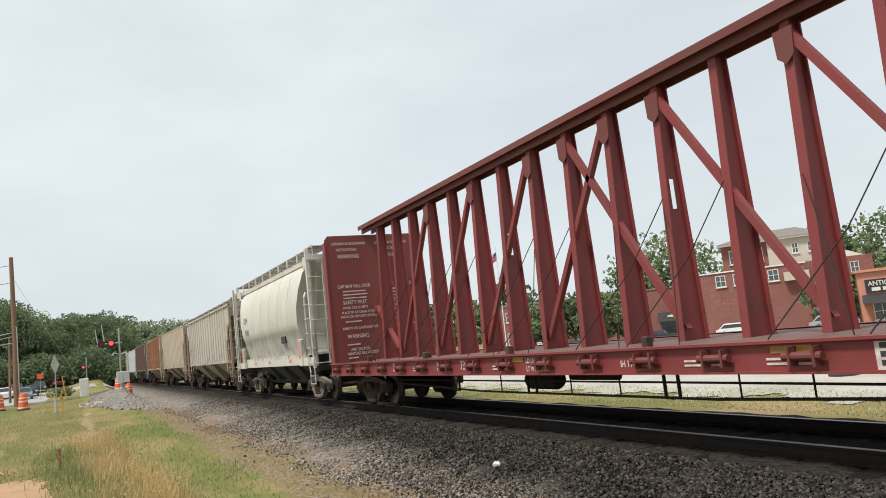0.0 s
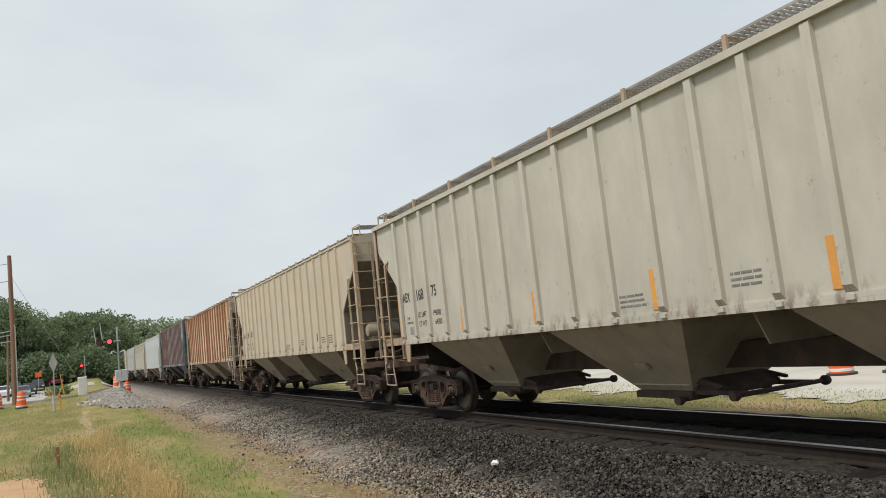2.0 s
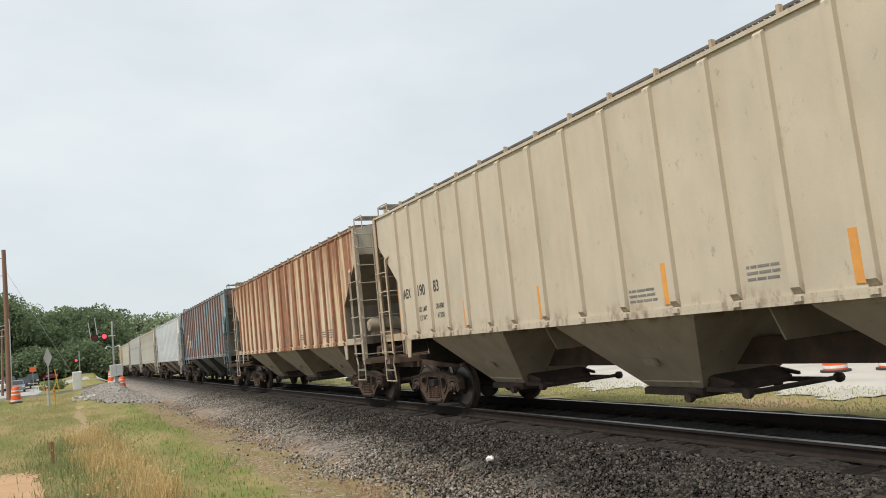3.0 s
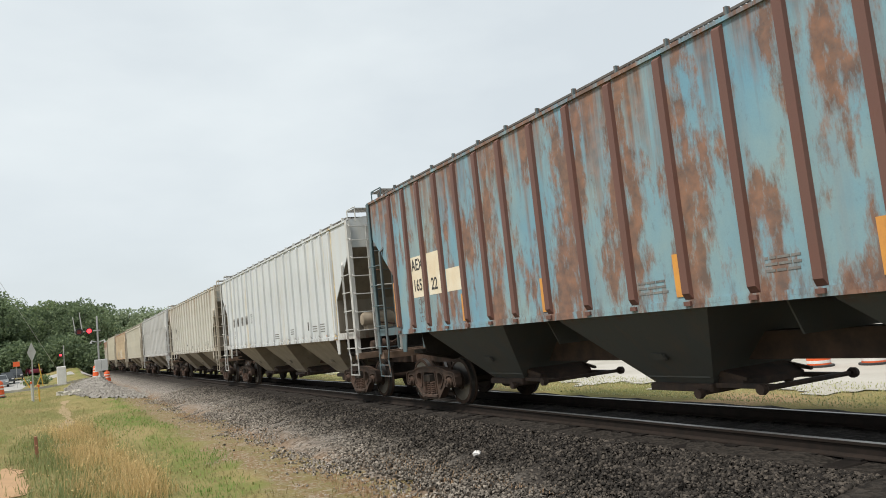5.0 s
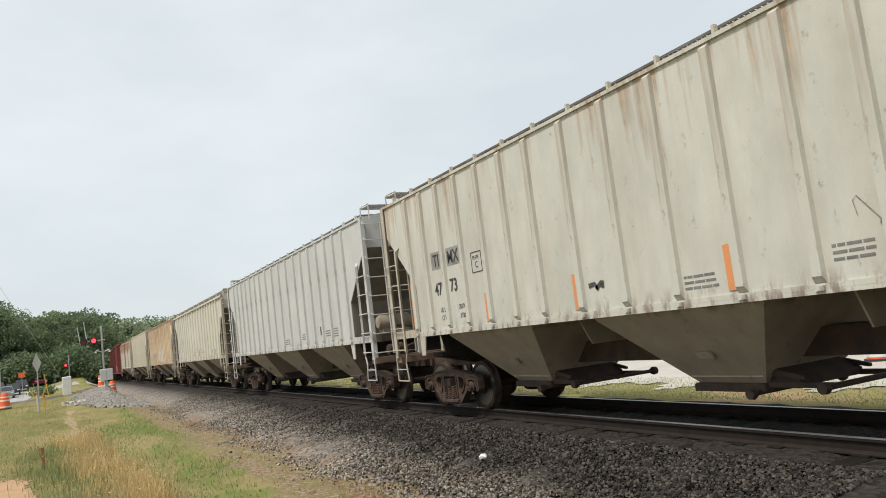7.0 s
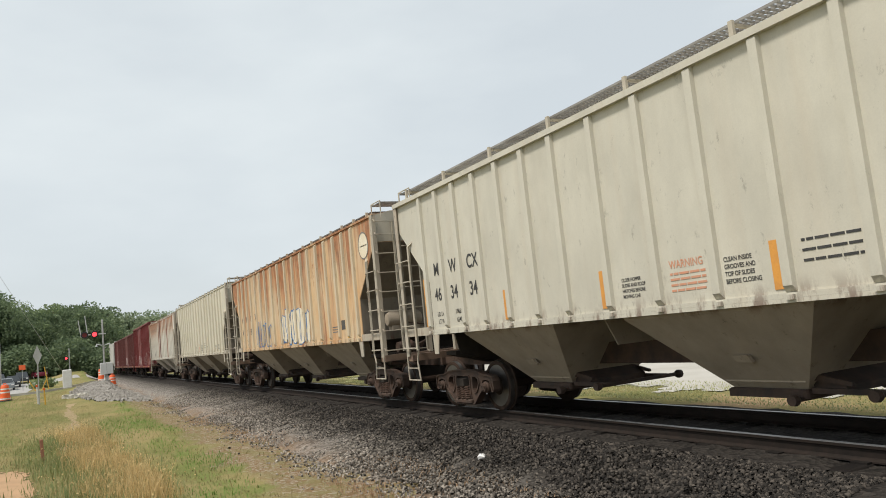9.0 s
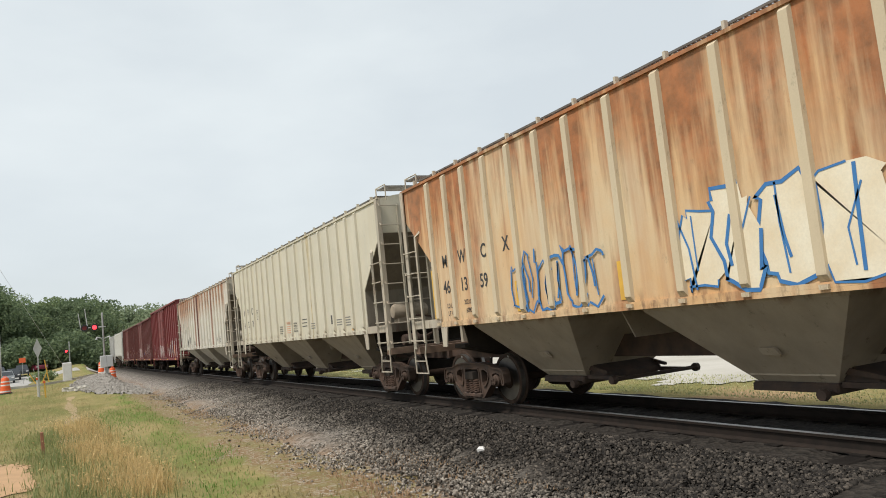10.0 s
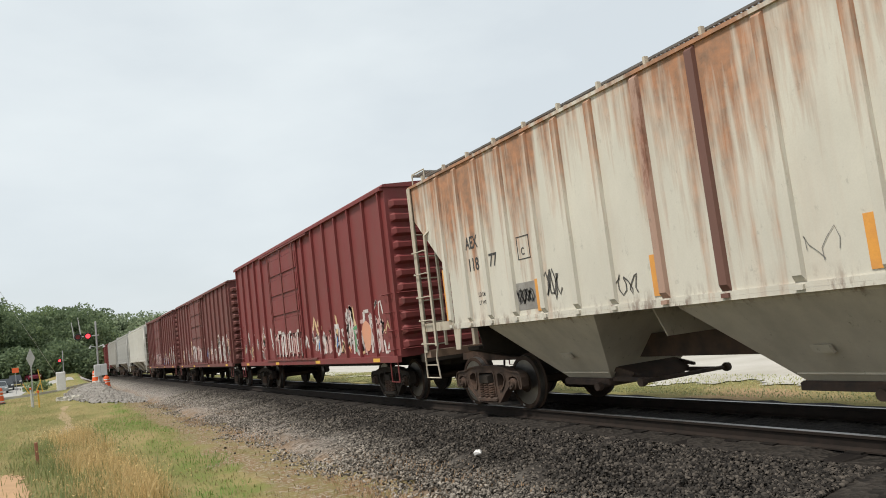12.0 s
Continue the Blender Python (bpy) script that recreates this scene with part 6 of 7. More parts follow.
def tree(x, y, h, r, seed, mat, label, leaves=1800, size=0.42, low=0.16):
    """Tapered trunk, limbs and a crown of many small clumps round the limbs' ends."""
    rng = np.random.RandomState(seed)
    z = gz(x, y)
    t = empty("tree", label, "tree", "trees", pose(x, y, z - 0.1))
    g = Geo()
    g.tube([(0, 0, 0), (rng.normal(0, 0.1), rng.normal(0, 0.1), h * 0.3), (rng.normal(0, 0.3), rng.normal(0, 0.3), h * 0.62), (rng.normal(0, 0.4), rng.normal(0, 0.4), h * 0.88)], [h * 0.028, h * 0.02, h * 0.012, h * 0.004], 8)
    tips = []
    n = 15
    for k in range(n):
        a = k * 2.4 + rng.uniform(-0.4, 0.4)
        z0 = h * (0.22 + 0.55 * k / n)
        q = (k + 0.5) / n
        reach = r * (0.55 + 0.6 * math.sin(math.pi * min(1, 0.18 + q * 0.85))) * rng.uniform(0.65, 1.05)
        e = Vector((math.cos(a) * reach, math.sin(a) * reach, z0 + h * rng.uniform(0.05, 0.16)))
        g.tube([(0, 0, z0), (e.x * 0.5, e.y * 0.5, (z0 + e.z) / 2 + 0.2), tuple(e)], [h * 0.009, h * 0.006, h * 0.002], 5)
        tips.append((e, r * rng.uniform(0.30, 0.52)))
        tips.append((e * 0.6 + Vector((0, 0, z0 * 0.4)), r * rng.uniform(0.3, 0.45)))
    tips.append((Vector((0, 0, h * 0.88)), r * 0.42))
    part("trunk", g, M["bark"], t, "grey-brown trunk and limbs")
    cs = []
    per = leaves // len(tips)
    for e, rad in tips:
        d = rng.normal(size=(per, 3))
        d /= np.linalg.norm(d, axis=1)[:, None]
        c = np.array(e) + d * rad * rng.uniform(0.6, 1.0, (per, 1)) * (1, 1, 0.85)
        cs.append(c)
    c = np.concatenate(cs)
    c = c[(c[:, 2] > h * low) & (c[:, 2] < h)]
    v, f = quads(c, size, rng)
    part_me = mesh_np("crown", v, f, mat)
    ob = new("crown", part_me)
    ob.parent = t
    tagged(ob, "dense green crown")
    return t


def bush(x, y, h, r, seed, mat, label, n=700, size=0.14):
    rng = np.random.RandomState(seed)
    d = rng.normal(size=(n, 3))
    d /= np.linalg.norm(d, axis=1)[:, None]
    c = d * rng.uniform(0.35, 1.0, (n, 1)) * (r, r, h * 0.6) + (0, 0, h * 0.45)
    c = c[c[:, 2] > 0.02]
    v, f = quads(c, size, rng)
    ob = new("bush", mesh_np("bush", v, f, mat))
    ob.matrix_basis = pose(x, y, gz(x, y))
    return tagged(ob, label, "bush", "bushes")


def barrel(x, y, tilt=0.0):
    b = empty("traffic_barrel", "orange and white banded plastic traffic barrel", "traffic barrel", "traffic barrels", pose(x, y, gz(x, y), tilt))
    part("base", lambda: Geo().lathe([(0.0, 0.0), (0.0, 0.36), (0.07, 0.36), (0.08, 0.30), (0.08, 0.0)], 20, "z"), M["rubber"], b, "black rubber base", key="bb")
    part("drum", lambda: Geo().lathe([(0.07, 0.0), (0.07, 0.29), (0.26, 0.285), (0.27, 0.265), (0.46, 0.26), (0.47, 0.245), (0.66, 0.24), (0.67, 0.225), (0.86, 0.22), (0.97, 0.17), (0.98, 0.0)], 22, "z"), M["plastic_orange"], b, smooth=True, key="bd")
    for z, r in ((0.12, 0.291), (0.49, 0.249), (0.69, 0.229)):
        part("reflective_band", lambda: Geo().lathe([(z, r), (z + 0.075, r - 0.003)], 22, "z"), M["white_band"], b, "white reflective band", smooth=True, key=("bw", z))
    part("handle", lambda: Geo().tube([(-0.08, 0, 0.97), (-0.06, 0, 1.05), (0.06, 0, 1.05), (0.08, 0, 0.97)], 0.02, 5), M["plastic_orange"], b, key="bh2")
    return b


def motor_car(x, y, rz, mat, label, h=1.48, length=4.5):
    """A parked or waiting car: body, glasshouse, wheels, lights."""
    c = empty("car", label, "car", "road vehicles", pose(x, y, gz(x, y) + 0.005, 0, 0, rz))
    w, l = 0.88, length / 2
    g = Geo()
    side = [(-l, 0.32), (-l, 0.72), (-l + 0.1, 0.88), (-0.95, 0.95), (l - 0.5, 0.93), (l - 0.05, 0.84), (l, 0.6), (l, 0.32)]
    g.loft([[(-w, a, b) for a, b in side], [(-w * 1.0, a, b) for a, b in side], [(w, a, b) for a, b in side]])
    g.loft([[(-w * 0.93, -1.05, 0.92), (w * 0.93, -1.05, 0.92), (w * 0.93, l - 0.35, 0.92), (-w * 0.93, l - 0.35, 0.92)], [(-w * 0.74, -0.35, h), (w * 0.74, -0.35, h), (w * 0.74, l - 0.9, h), (-w * 0.74, l - 0.9, h)]])
    part("body", g, mat, c)
    g = Geo()
    g.loft([[(-w * 0.86, -1.07, 0.96), (w * 0.86, -1.07, 0.96), (w * 0.86, -1.03, 0.96), (-w * 0.86, -1.03, 0.96)], [(-w * 0.72, -0.45, h - 0.08), (w * 0.72, -0.45, h - 0.08), (w * 0.72, -0.40, h - 0.08), (-w * 0.72, -0.40, h - 0.08)]])
    part("windscreen", g, M["glass_dark"], c)
    g = Geo().loft([[(-w * 0.86, l - 0.36, 0.96), (w * 0.86, l - 0.36, 0.96), (w * 0.86, l - 0.32, 0.96), (-w * 0.86, l - 0.32, 0.96)], [(-w * 0.72, l - 0.85, h - 0.08), (w * 0.72, l - 0.85, h - 0.08), (w * 0.72, l - 0.81, h - 0.08), (-w * 0.72, l - 0.81, h - 0.08)]])
    part("rear_window", g, M["glass_dark"], c)
    for s in (-1, 1):
        g = Geo().loft([[(s * w * 0.94, -0.85, 0.97), (s * w * 0.945, -0.85, 0.97), (s * w * 0.945, l - 0.5, 0.97), (s * w * 0.94, l - 0.5, 0.97)], [(s * w * 0.79, -0.35, h - 0.1), (s * w * 0.795, -0.35, h - 0.1), (s * w * 0.795, l - 0.95, h - 0.1), (s * w * 0.79, l - 0.95, h - 0.1)]])
        part("side_window", g, M["glass_dark"], c)
        for e in (-1, 1):
            wh = part("wheel", lambda: Geo().lathe([(-0.1, 0.0), (-0.1, 0.30), (-0.07, 0.33), (0.07, 0.33), (0.1, 0.30), (0.1, 0.0)], 18, "x"), M["rubber"], c, at=pose(s * 0.80, e * (l - 0.85), 0.33), smooth=True, key="cw")
            part("hubcap", lambda: Geo().lathe([(-0.104, 0.0), (-0.104, 0.2), (0.104, 0.2), (0.104, 0.0)], 14, "x"), M["case"], wh, key="ch")
            part("light", lambda: Geo().box(-0.14, 0.14, -0.02, 0.02, 0.62, 0.76), M["white_band"] if e < 0 else M["plastic_orange"], c, at=pose(s * 0.66, e * (l + 0.005), 0), key=("cl", e))
    return c


def crossing():
    """The road signals, their case, and what stands round the crossing."""
    x, y = 2.52, 60.0
    z = gz(x, y)
    s = empty("crossing_signal", "galvanised crossing signal mast with one red lamp lit", "crossing signal", "", pose(x, y, z))
    part("foundation", Geo().bevel_box(-0.35, 0.35, -0.35, 0.35, -0.2, 0.12, 0.04), M["concrete"], s)
    part("mast", Geo().lathe([(0.1, 0.0), (0.1, 0.13), (0.3, 0.065), (4.45, 0.06), (4.5, 0.0)], 14, "z"), M["galv_post"], s)
    arm = part("lamp_arm", Geo().tube([(0.2, -0.05, 3.45), (-1.4, -0.05, 3.45)], 0.035, 8), M["galv_post"], s)
    lit, nt, b = mat_base("lit_red_lens", 0.3)
    b.inputs["Base Color"].default_value = (0.8, 0.02, 0.02, 1)
    b.inputs["Emission Color"].default_value, b.inputs["Emission Strength"].default_value = (1.0, 0.03, 0.04, 1), 4.0
    dark = plain("dark_red_lens", (0.28, 0.015, 0.015), (0.20, 0.012, 0.012), 3, 0.3)
    for k, dx in enumerate((-1.20, -0.55)):
        h = part("lamp_housing", Geo().lathe([(-0.10, 0.0), (-0.10, 0.24), (-0.07, 0.25), (-0.06, 0.13), (0.12, 0.12), (0.14, 0.0)], 22, "y", (dx, -0.12, 3.45)), M["rubber"], s, "black lamp background")
        part("lens", Geo().lathe([(-0.115, 0.0), (-0.112, 0.15), (-0.09, 0.155), (-0.09, 0.0)], 20, "y", (dx, -0.12, 3.45)), lit if k else dark, h, "glowing red lens" if k else "unlit red lens")
        part("hood", Geo().loft([[(dx + 0.17 * math.cos(a), yy, 3.45 + 0.17 * math.sin(a)) for a in np.linspace(0.1, math.pi - 0.1, 9)] + [(dx + 0.185 * math.cos(a), yy, 3.45 + 0.185 * math.sin(a)) for a in np.linspace(math.pi - 0.1, 0.1, 9)] for yy in (-0.22, -0.42)]), M["rubber"], h)
    for dx, sg in ((-0.42, 1), (0.42, -1)):
        part("bell_horn", Geo().tube([(dx * 0.2, 0, 2.62), (dx, 0, 2.72), (dx * 1.1, 0, 2.55)], [0.03, 0.05, 0.10], 8), M["case"], s)
    case = empty("signal_case", "pale grey steel relay case beside the signal mast", "signal case", "", pose(x + 0.1, y - 0.7, z))
    part("cabinet", Geo().bevel_box(-0.42, 0.42, -0.3, 0.3, 0.55, 1.35, 0.03), M["case"], case)
    part("leg", Geo().box(-0.06, 0.06, -0.06, 0.06, -0.1, 0.56), M["galv_post"], case)
    part("door_seam", Geo().box(-0.006, 0.006, -0.305, -0.298, 0.6, 1.3), M["rubber"], case)
    # two slim gate arms standing upright above the lamps
    for dx, top in ((-1.42, 4.55), (-0.98, 4.85)):
        arm2 = part("gate_arm", Geo().prism([(dx - 0.035, 3.3), (dx + 0.035, 3.3), (dx - 0.12, top), (dx - 0.17, top)], 0.05, 0.09, "y"), M["case"], s, "slim pale upright gate arm")
        part("arm_bracket", Geo().box(dx - 0.06, dx + 0.06, -0.06, 0.10, 3.38, 3.52), M["galv_post"], arm2)
    for bx, by in ((3.35, 67.0), (2.45, 63.5), (-3.25, 52.0), (-4.7, 54.5)):
        barrel(bx, by)
    # far signal beyond the crossing
    f = empty("crossing_signal", "small distant crossing signal with red lamps", "crossing signal", "", pose(0.55, 118.0, gz(0.55, 118)))
    part("mast", Geo().lathe([(0.0, 0.06), (3.9, 0.06), (3.95, 0.0)], 10, "z"), M["galv_post"], f)
    part("lamp_housing", Geo().lathe([(-0.1, 0.0), (-0.1, 0.3), (0.1, 0.25), (0.1, 0.0)], 16, "y", (-0.4, -0.1, 2.6)), M["rubber"], f)
    part("lens", Geo().lathe([(-0.12, 0.0), (-0.115, 0.15), (-0.10, 0.0)], 14, "y", (-0.4, -0.1, 2.6)), lit, f)
    part("arm", Geo().tube([(0, -0.05, 2.6), (-0.5, -0.05, 2.6)], 0.03, 6), M["galv_post"], f)


def roadside():
    # utility pole with service wires
    x, y = -4.03, 58.6
    z = gz(x, y)
    p = empty("utility_pole", "weathered brown wooden utility pole with low wires", "utility pole", "utility poles", pose(x, y, z))
    part("pole", Geo().tube([(0, 0, -0.3), (0.02, 0, 5), (-0.02, 0, 10.15)], [0.19, 0.165, 0.13], 12), M["wood_pole"], p, smooth=True)
    part("conduit", Geo().tube([(0.17, -0.1, 0), (0.16, -0.1, 5.2), (0.1, -0.1, 5.4)], 0.04, 6), M["case"], p)
    for zz, zz2 in ((9.6, 9.2), (8.4, 8.15), (7.2, 6.95), (5.0, 4.6), (4.75, 4.1), (4.3, 4.5)):
        pts = [(-12 * u, -2 * u, zz + (zz2 - zz) * u - 1.0 * math.sin(math.pi * u) * 0.5) for u in np.linspace(0, 1, 9)]
        part("wire", Geo().tube(pts, 0.018 if zz > 6 else 0.028, 5), M["case"] if zz < 6 else M["rubber"], p)
    part("guy_wire", Geo().tube([(0.1, 0, 8.6), (4.4, 8.0, 0.1)], 0.012, 4), M["case"], p)
    q = empty("utility_pole", "slim leaning wooden pole far behind", "utility pole", "utility poles", pose(-6.2, 82, gz(-6.2, 82)))
    part("pole", Geo().tube([(0, 0, -0.2), (0.15, 0, 6.2)], [0.12, 0.08], 8), M["wood_pole"], q)
    # diamond sign, seen from behind
    x, y = -1.30, 45.5
    s = empty("road_sign", "grey back of a diamond road sign on a post", "road sign", "road signs", pose(x, y, gz(x, y)))
    part("post", Geo().box(-0.03, 0.03, -0.02, 0.02, -0.1, 2.6), M["galv_post"], s)
    d = 0.53
    part("panel", Geo().prism([(0, 2.05 - 0.0), (d * 0.40, 2.05 + d), (0, 2.05 + 2 * d), (-d * 0.40, 2.05 + d)], -0.024, -0.021, "y"), M["galv_post"], s)
    x, y = -3.2, 72.0
    s = empty("road_sign", "small orange roadworks sign on a thin stand", "road sign", "road signs", pose(x, y, gz(x, y)))
    part("post", Geo().box(-0.02, 0.02, -0.02, 0.02, -0.1, 1.9), M["galv_post"], s)
    part("panel", Geo().box(-0.24, 0.24, -0.03, -0.025, 1.75, 2.15), M["plastic_orange"], s)
    # marker stakes with tape
    for x, y, h, mt, lb in ((-0.54, 19.6, 0.50, "stake_wood", "short reddish wooden survey stake in the grass"), (-1.38, 46.2, 1.05, "white_band", "white marker stake at the kerb"), (-1.0, 44.6, 0.9, "yellow", "wooden survey stake with yellow tape")):
        st = empty("stake", lb, "stake", "marker stakes", pose(x, y, gz(x, y), 3, -2, 0))
        part("post", Geo().bevel_box(-0.035, 0.035, -0.03, 0.03, -0.15, h, 0.01), M[mt], st)
        if h > 0.6:
            part("flag", Geo().box(-0.05, 0.05, -0.04, -0.03, h - 0.14, h - 0.02), M["plastic_orange"], st)
    for x, y, h, lean in ((-1.91, 62.0, 0.95, -28), (-1.07, 60.0, 1.75, -8), (-1.62, 61.0, 1.1, 24)):
        st = empty("stake", "slim yellow-painted lath leaning in the verge", "stake", "marker stakes", pose(x, y, gz(x, y), 0, lean, 0))
        part("post", Geo().bevel_box(-0.03, 0.03, -0.02, 0.02, -0.15, h, 0.008), M["yellow"], st)
    tape = empty("barrier_tape", "sagging strip of yellow barrier tape", "barrier tape", "", pose(0, 0, 0))
    g = Geo()
    pts = [(-2.6 + 0.9 * u, 23.5 - 3.5 * u, -0.38 + 0.45 * (1 - u) ** 2) for u in np.linspace(0, 1, 9)]
    part("strip", g.tube(pts, 0.014, 4), M["yellow"], tape)
    # cabinet on the verge
    x, y = 0.08, 60.5
    c = empty("utility_cabinet", "white utility cabinet standing on the grass", "utility cabinet", "", pose(x, y, gz(x, y)))
    part("body", Geo().bevel_box(-0.30, 0.30, -0.22, 0.22, 0.0, 1.32, 0.04), M["white_band"], c)
    part("plinth", Geo().box(-0.34, 0.34, -0.26, 0.26, -0.1, 0.06), M["concrete"], c)
    # broken concrete lumps
    rng = random.Random(3)
    for k in range(9):
        x, y = 0.15 + rng.uniform(-0.35, 1.0), 46.5 + rng.uniform(-1.2, 1.2)
        r = rng.uniform(0.12, 0.3)
        g = Geo().loft([[(r * rng.uniform(0.7, 1.1) * math.cos(a), r * rng.uniform(0.7, 1.1) * math.sin(a), zz) for a in np.linspace(0, 2 * math.pi, 7)[:-1]] for zz in (-0.05, r * 0.5, r * 0.8)])
        tagged(part("rubble", g, M["concrete"], None, "", pose(x, y, gz(x, y))), "pale lump of broken concrete on the gravel", "rubble", "rubble heap")
    # kerb in lengths
    kb = empty("kerb", "low pale concrete kerb along the road edge", "kerb", kind="structure")
    for k in range(14):
        x0, x1 = -12.0 + k * 1.05, -12.0 + k * 1.05 + 1.03
        y0, y1 = 58.8 + max(0, x0 + 2) * 0.9 - 0.05 * min(0, x0 + 2), 58.8 + max(0, x1 + 2) * 0.9 - 0.05 * min(0, x1 + 2)
        za, zb = gz(x0, y0), gz(x1, y1)
        part("kerb_stone", Geo().hexa([(x0, y0 - 0.12, za - 0.2), (x1, y1 - 0.12, zb - 0.2), (x1, y1 + 0.12, zb - 0.2), (x0, y0 + 0.12, za - 0.2), (x0, y0 - 0.10, za + 0.15), (x1, y1 - 0.10, zb + 0.15), (x1, y1 + 0.10, zb + 0.15), (x0, y0 + 0.10, za + 0.15)]), M["concrete"], kb)
    sheet("road", np.linspace(-30, -2.6, 30), np.linspace(59.2, 112, 40), 0.02, M["asphalt"], "sun-bleached asphalt street with waiting cars", mask=lambda x, y: x < -2.9 - (y - 59) * 0.012)
    sheet("cross_street", np.linspace(-40, 4.2, 30), np.linspace(112, 122, 8), 0.03, M["asphalt"], "pale asphalt side street", mask=None)
    sheet("gravel_pad", np.linspace(0.0, 5.2, 70), np.linspace(37, 70, 130), 0.025, M["pad"], "pale crushed gravel pad beside the crossing", mask=lambda x, y: (x - 2.7 - (y - 47) * 0.02) ** 2 / 6.0 + (y - 51) ** 2 / 120 < 1 + 0.12 * np.sin(x * 3) * np.cos(y * 0.8) + 0.16 * np.sin(x * 11 + y * 3) * np.sin(x * 5 - y * 2.1), rough=0.035)
    sheet("bare_clay", np.linspace(-2.9, -0.15, 90), np.linspace(12.2, 19.5, 150), 0.015, M["dirt"], "patch of bare orange clay", mask=lambda x, y: ((x + 1.7) / 1.15) ** 2 + ((y - 15.6) / 2.9) ** 2 < 1 + 0.18 * np.sin(x * 4 + y * 2) + 0.10 * np.sin(x * 17 - y * 9) * np.sin(y * 6))
    sheet("dirt_path", np.linspace(-0.7, 0.9, 40), np.linspace(21.5, 42, 150), 0.006, M["dry_earth"], "worn strip of dry tan earth among thin grass", mask=lambda x, y: np.abs(x - 0.10 - 0.006 * (y - 30) - 0.10 * np.sin(y * 0.45)) < 0.15 + 0.08 * np.sin(y * 0.9 + 1) + 0.07 * np.sin(y * 5.7 + x * 19) * np.sin(y * 2.3))
    silver = plain("silver_paint", (0.30, 0.32, 0.33), (0.25, 0.27, 0.28), 1, 0.3, 0.5, bumps=0)
    white = plain("white_car_paint", (0.75, 0.75, 0.75), (0.68, 0.68, 0.68), 1, 0.3, bumps=0)
    dark = plain("dark_car_paint", (0.03, 0.035, 0.04), (0.045, 0.05, 0.055), 1, 0.25, bumps=0)
    maroon = plain("maroon_car_paint", (0.20, 0.02, 0.045), (0.15, 0.02, 0.04), 1, 0.3, bumps=0)
    for x, y, rz, mt, lb, h in ((-6.6, 108, 4, silver, "silver car waiting at the crossing", 1.5), (-6.3, 116, 3, dark, "dark car waiting in the queue", 1.55), (-9.3, 117, 3, white, "white car waiting in the queue", 1.5), (-5.6, 124, 2, dark, "dark car waiting in the queue", 1.6), (-4.0, 132, 20, maroon, "maroon car on the side street", 1.5), (-1.2, 137, 25, maroon, "maroon car on the side street", 1.6), (-8.6, 126, 4, dark, "dark car waiting in the queue", 1.5)):
        motor_car(x, y, rz, mt, lb, h)
    bush(-1.9, 78, 0.95, 1.3, 5, M["leaf_mid"], "rounded green bush on the verge")
    bush(-6.9, 64.0, 1.3, 1.2, 6, M["leaf_dark"], "dark clipped shrub beside the pole")
    bush(-8.2, 66.0, 1.6, 1.4, 7, M["leaf_dark"], "dark clipped shrub beside the pole")


def woods():
    sky = [(-14, 6.2), (-9, 6.0), (-4.7, 5.45), (-3.4, 4.75), (-2.4, 3.75), (-1.4, 4.1), (-0.4, 4.4), (1.7, 4.25), (2.45, 3.5), (3.5, 3.4), (5.4, 3.5), (7, 3.25), (14, 3.3), (25, 2.6)]
    az, el = zip(*sky)
    rng = random.Random(11)
    a = -13.5
    k = 0
    while a < 2.6:
        d = rng.uniform(150, 172)
        e = float(np.interp(a, az, el)) * rng.uniform(0.90, 1.02)
        x, y = d * math.sin(radians(a)), d * math.cos(radians(a))
        h = EYE + d * math.tan(radians(e)) - gz(x, y)
        if a > -6:
            tree(x, y, h, h * 0.46, 100 + k, M["leaf_dark"] if k % 3 else M["leaf_mid"], "tall broad-leaved tree in full summer leaf", 13500, 0.25, 0.05)
        a += rng.uniform(0.8, 1.35)
        k += 1
    a = -6.0
    while a < 12:
        d = rng.uniform(225, 280)
        e = float(np.interp(a, az, el)) * rng.uniform(0.98, 1.07)
        x, y = d * math.sin(radians(a)), d * math.cos(radians(a))
        h = EYE + d * math.tan(radians(e)) - gz(x, y)
        # Right-hand hillside trees get the leaves with haze painted in.
        tree(x, y, h, h * 0.42, 300 + k, M["leaf_hazed"] if a > 2 else M["leaf_dark"], "distant broad-leaved tree on the hillside", 5200, 0.46, 0.04)
        a += rng.uniform(0.8, 1.2)
        k += 1
    for j in range(22):
        a = -6 + j * 0.45
        d = 140 + 8 * math.sin(j * 2.1)
        bush(d * math.sin(radians(a)), d * math.cos(radians(a)), 4.5 + math.sin(j), 3.2, 500 + j, M["leaf_dark"], "dark undergrowth at the foot of the trees", 1500, 0.30)


crossing()
roadside()
woods()

# ---- the town across the track ----
M["brick"] = None


def brick_mat(name, a, b, mortar):
    m, nt, bs = mat_base(name, 0.9)
    co = nt.nodes.new("ShaderNodeTexCoord")
    mp = nt.nodes.new("ShaderNodeMapping")
    mp.inputs["Rotation"].default_value = (radians(90), 0, 0)
    br = nt.nodes.new("ShaderNodeTexBrick")
    br.inputs["Color1"].default_value, br.inputs["Color2"].default_value, br.inputs["Mortar"].default_value = (*a, 1), (*b, 1), (*mortar, 1)
    br.inputs["Scale"].default_value = 1.0
    br.inputs["Brick Width"].default_value, br.inputs["Row Height"].default_value, br.inputs["Mortar Size"].default_value = 0.22, 0.075, 0.008
    nt.links.new(co.outputs["Object"], mp.inputs["Vector"])
    nt.links.new(mp.outputs["Vector"], br.inputs["Vector"])
    col = mix(nt, ramp(nt, tex(nt, 0.6, detail=6), 0.35, 0.7, 0, 0.4), br.outputs["Color"], tuple(v * 0.6 for v in a))
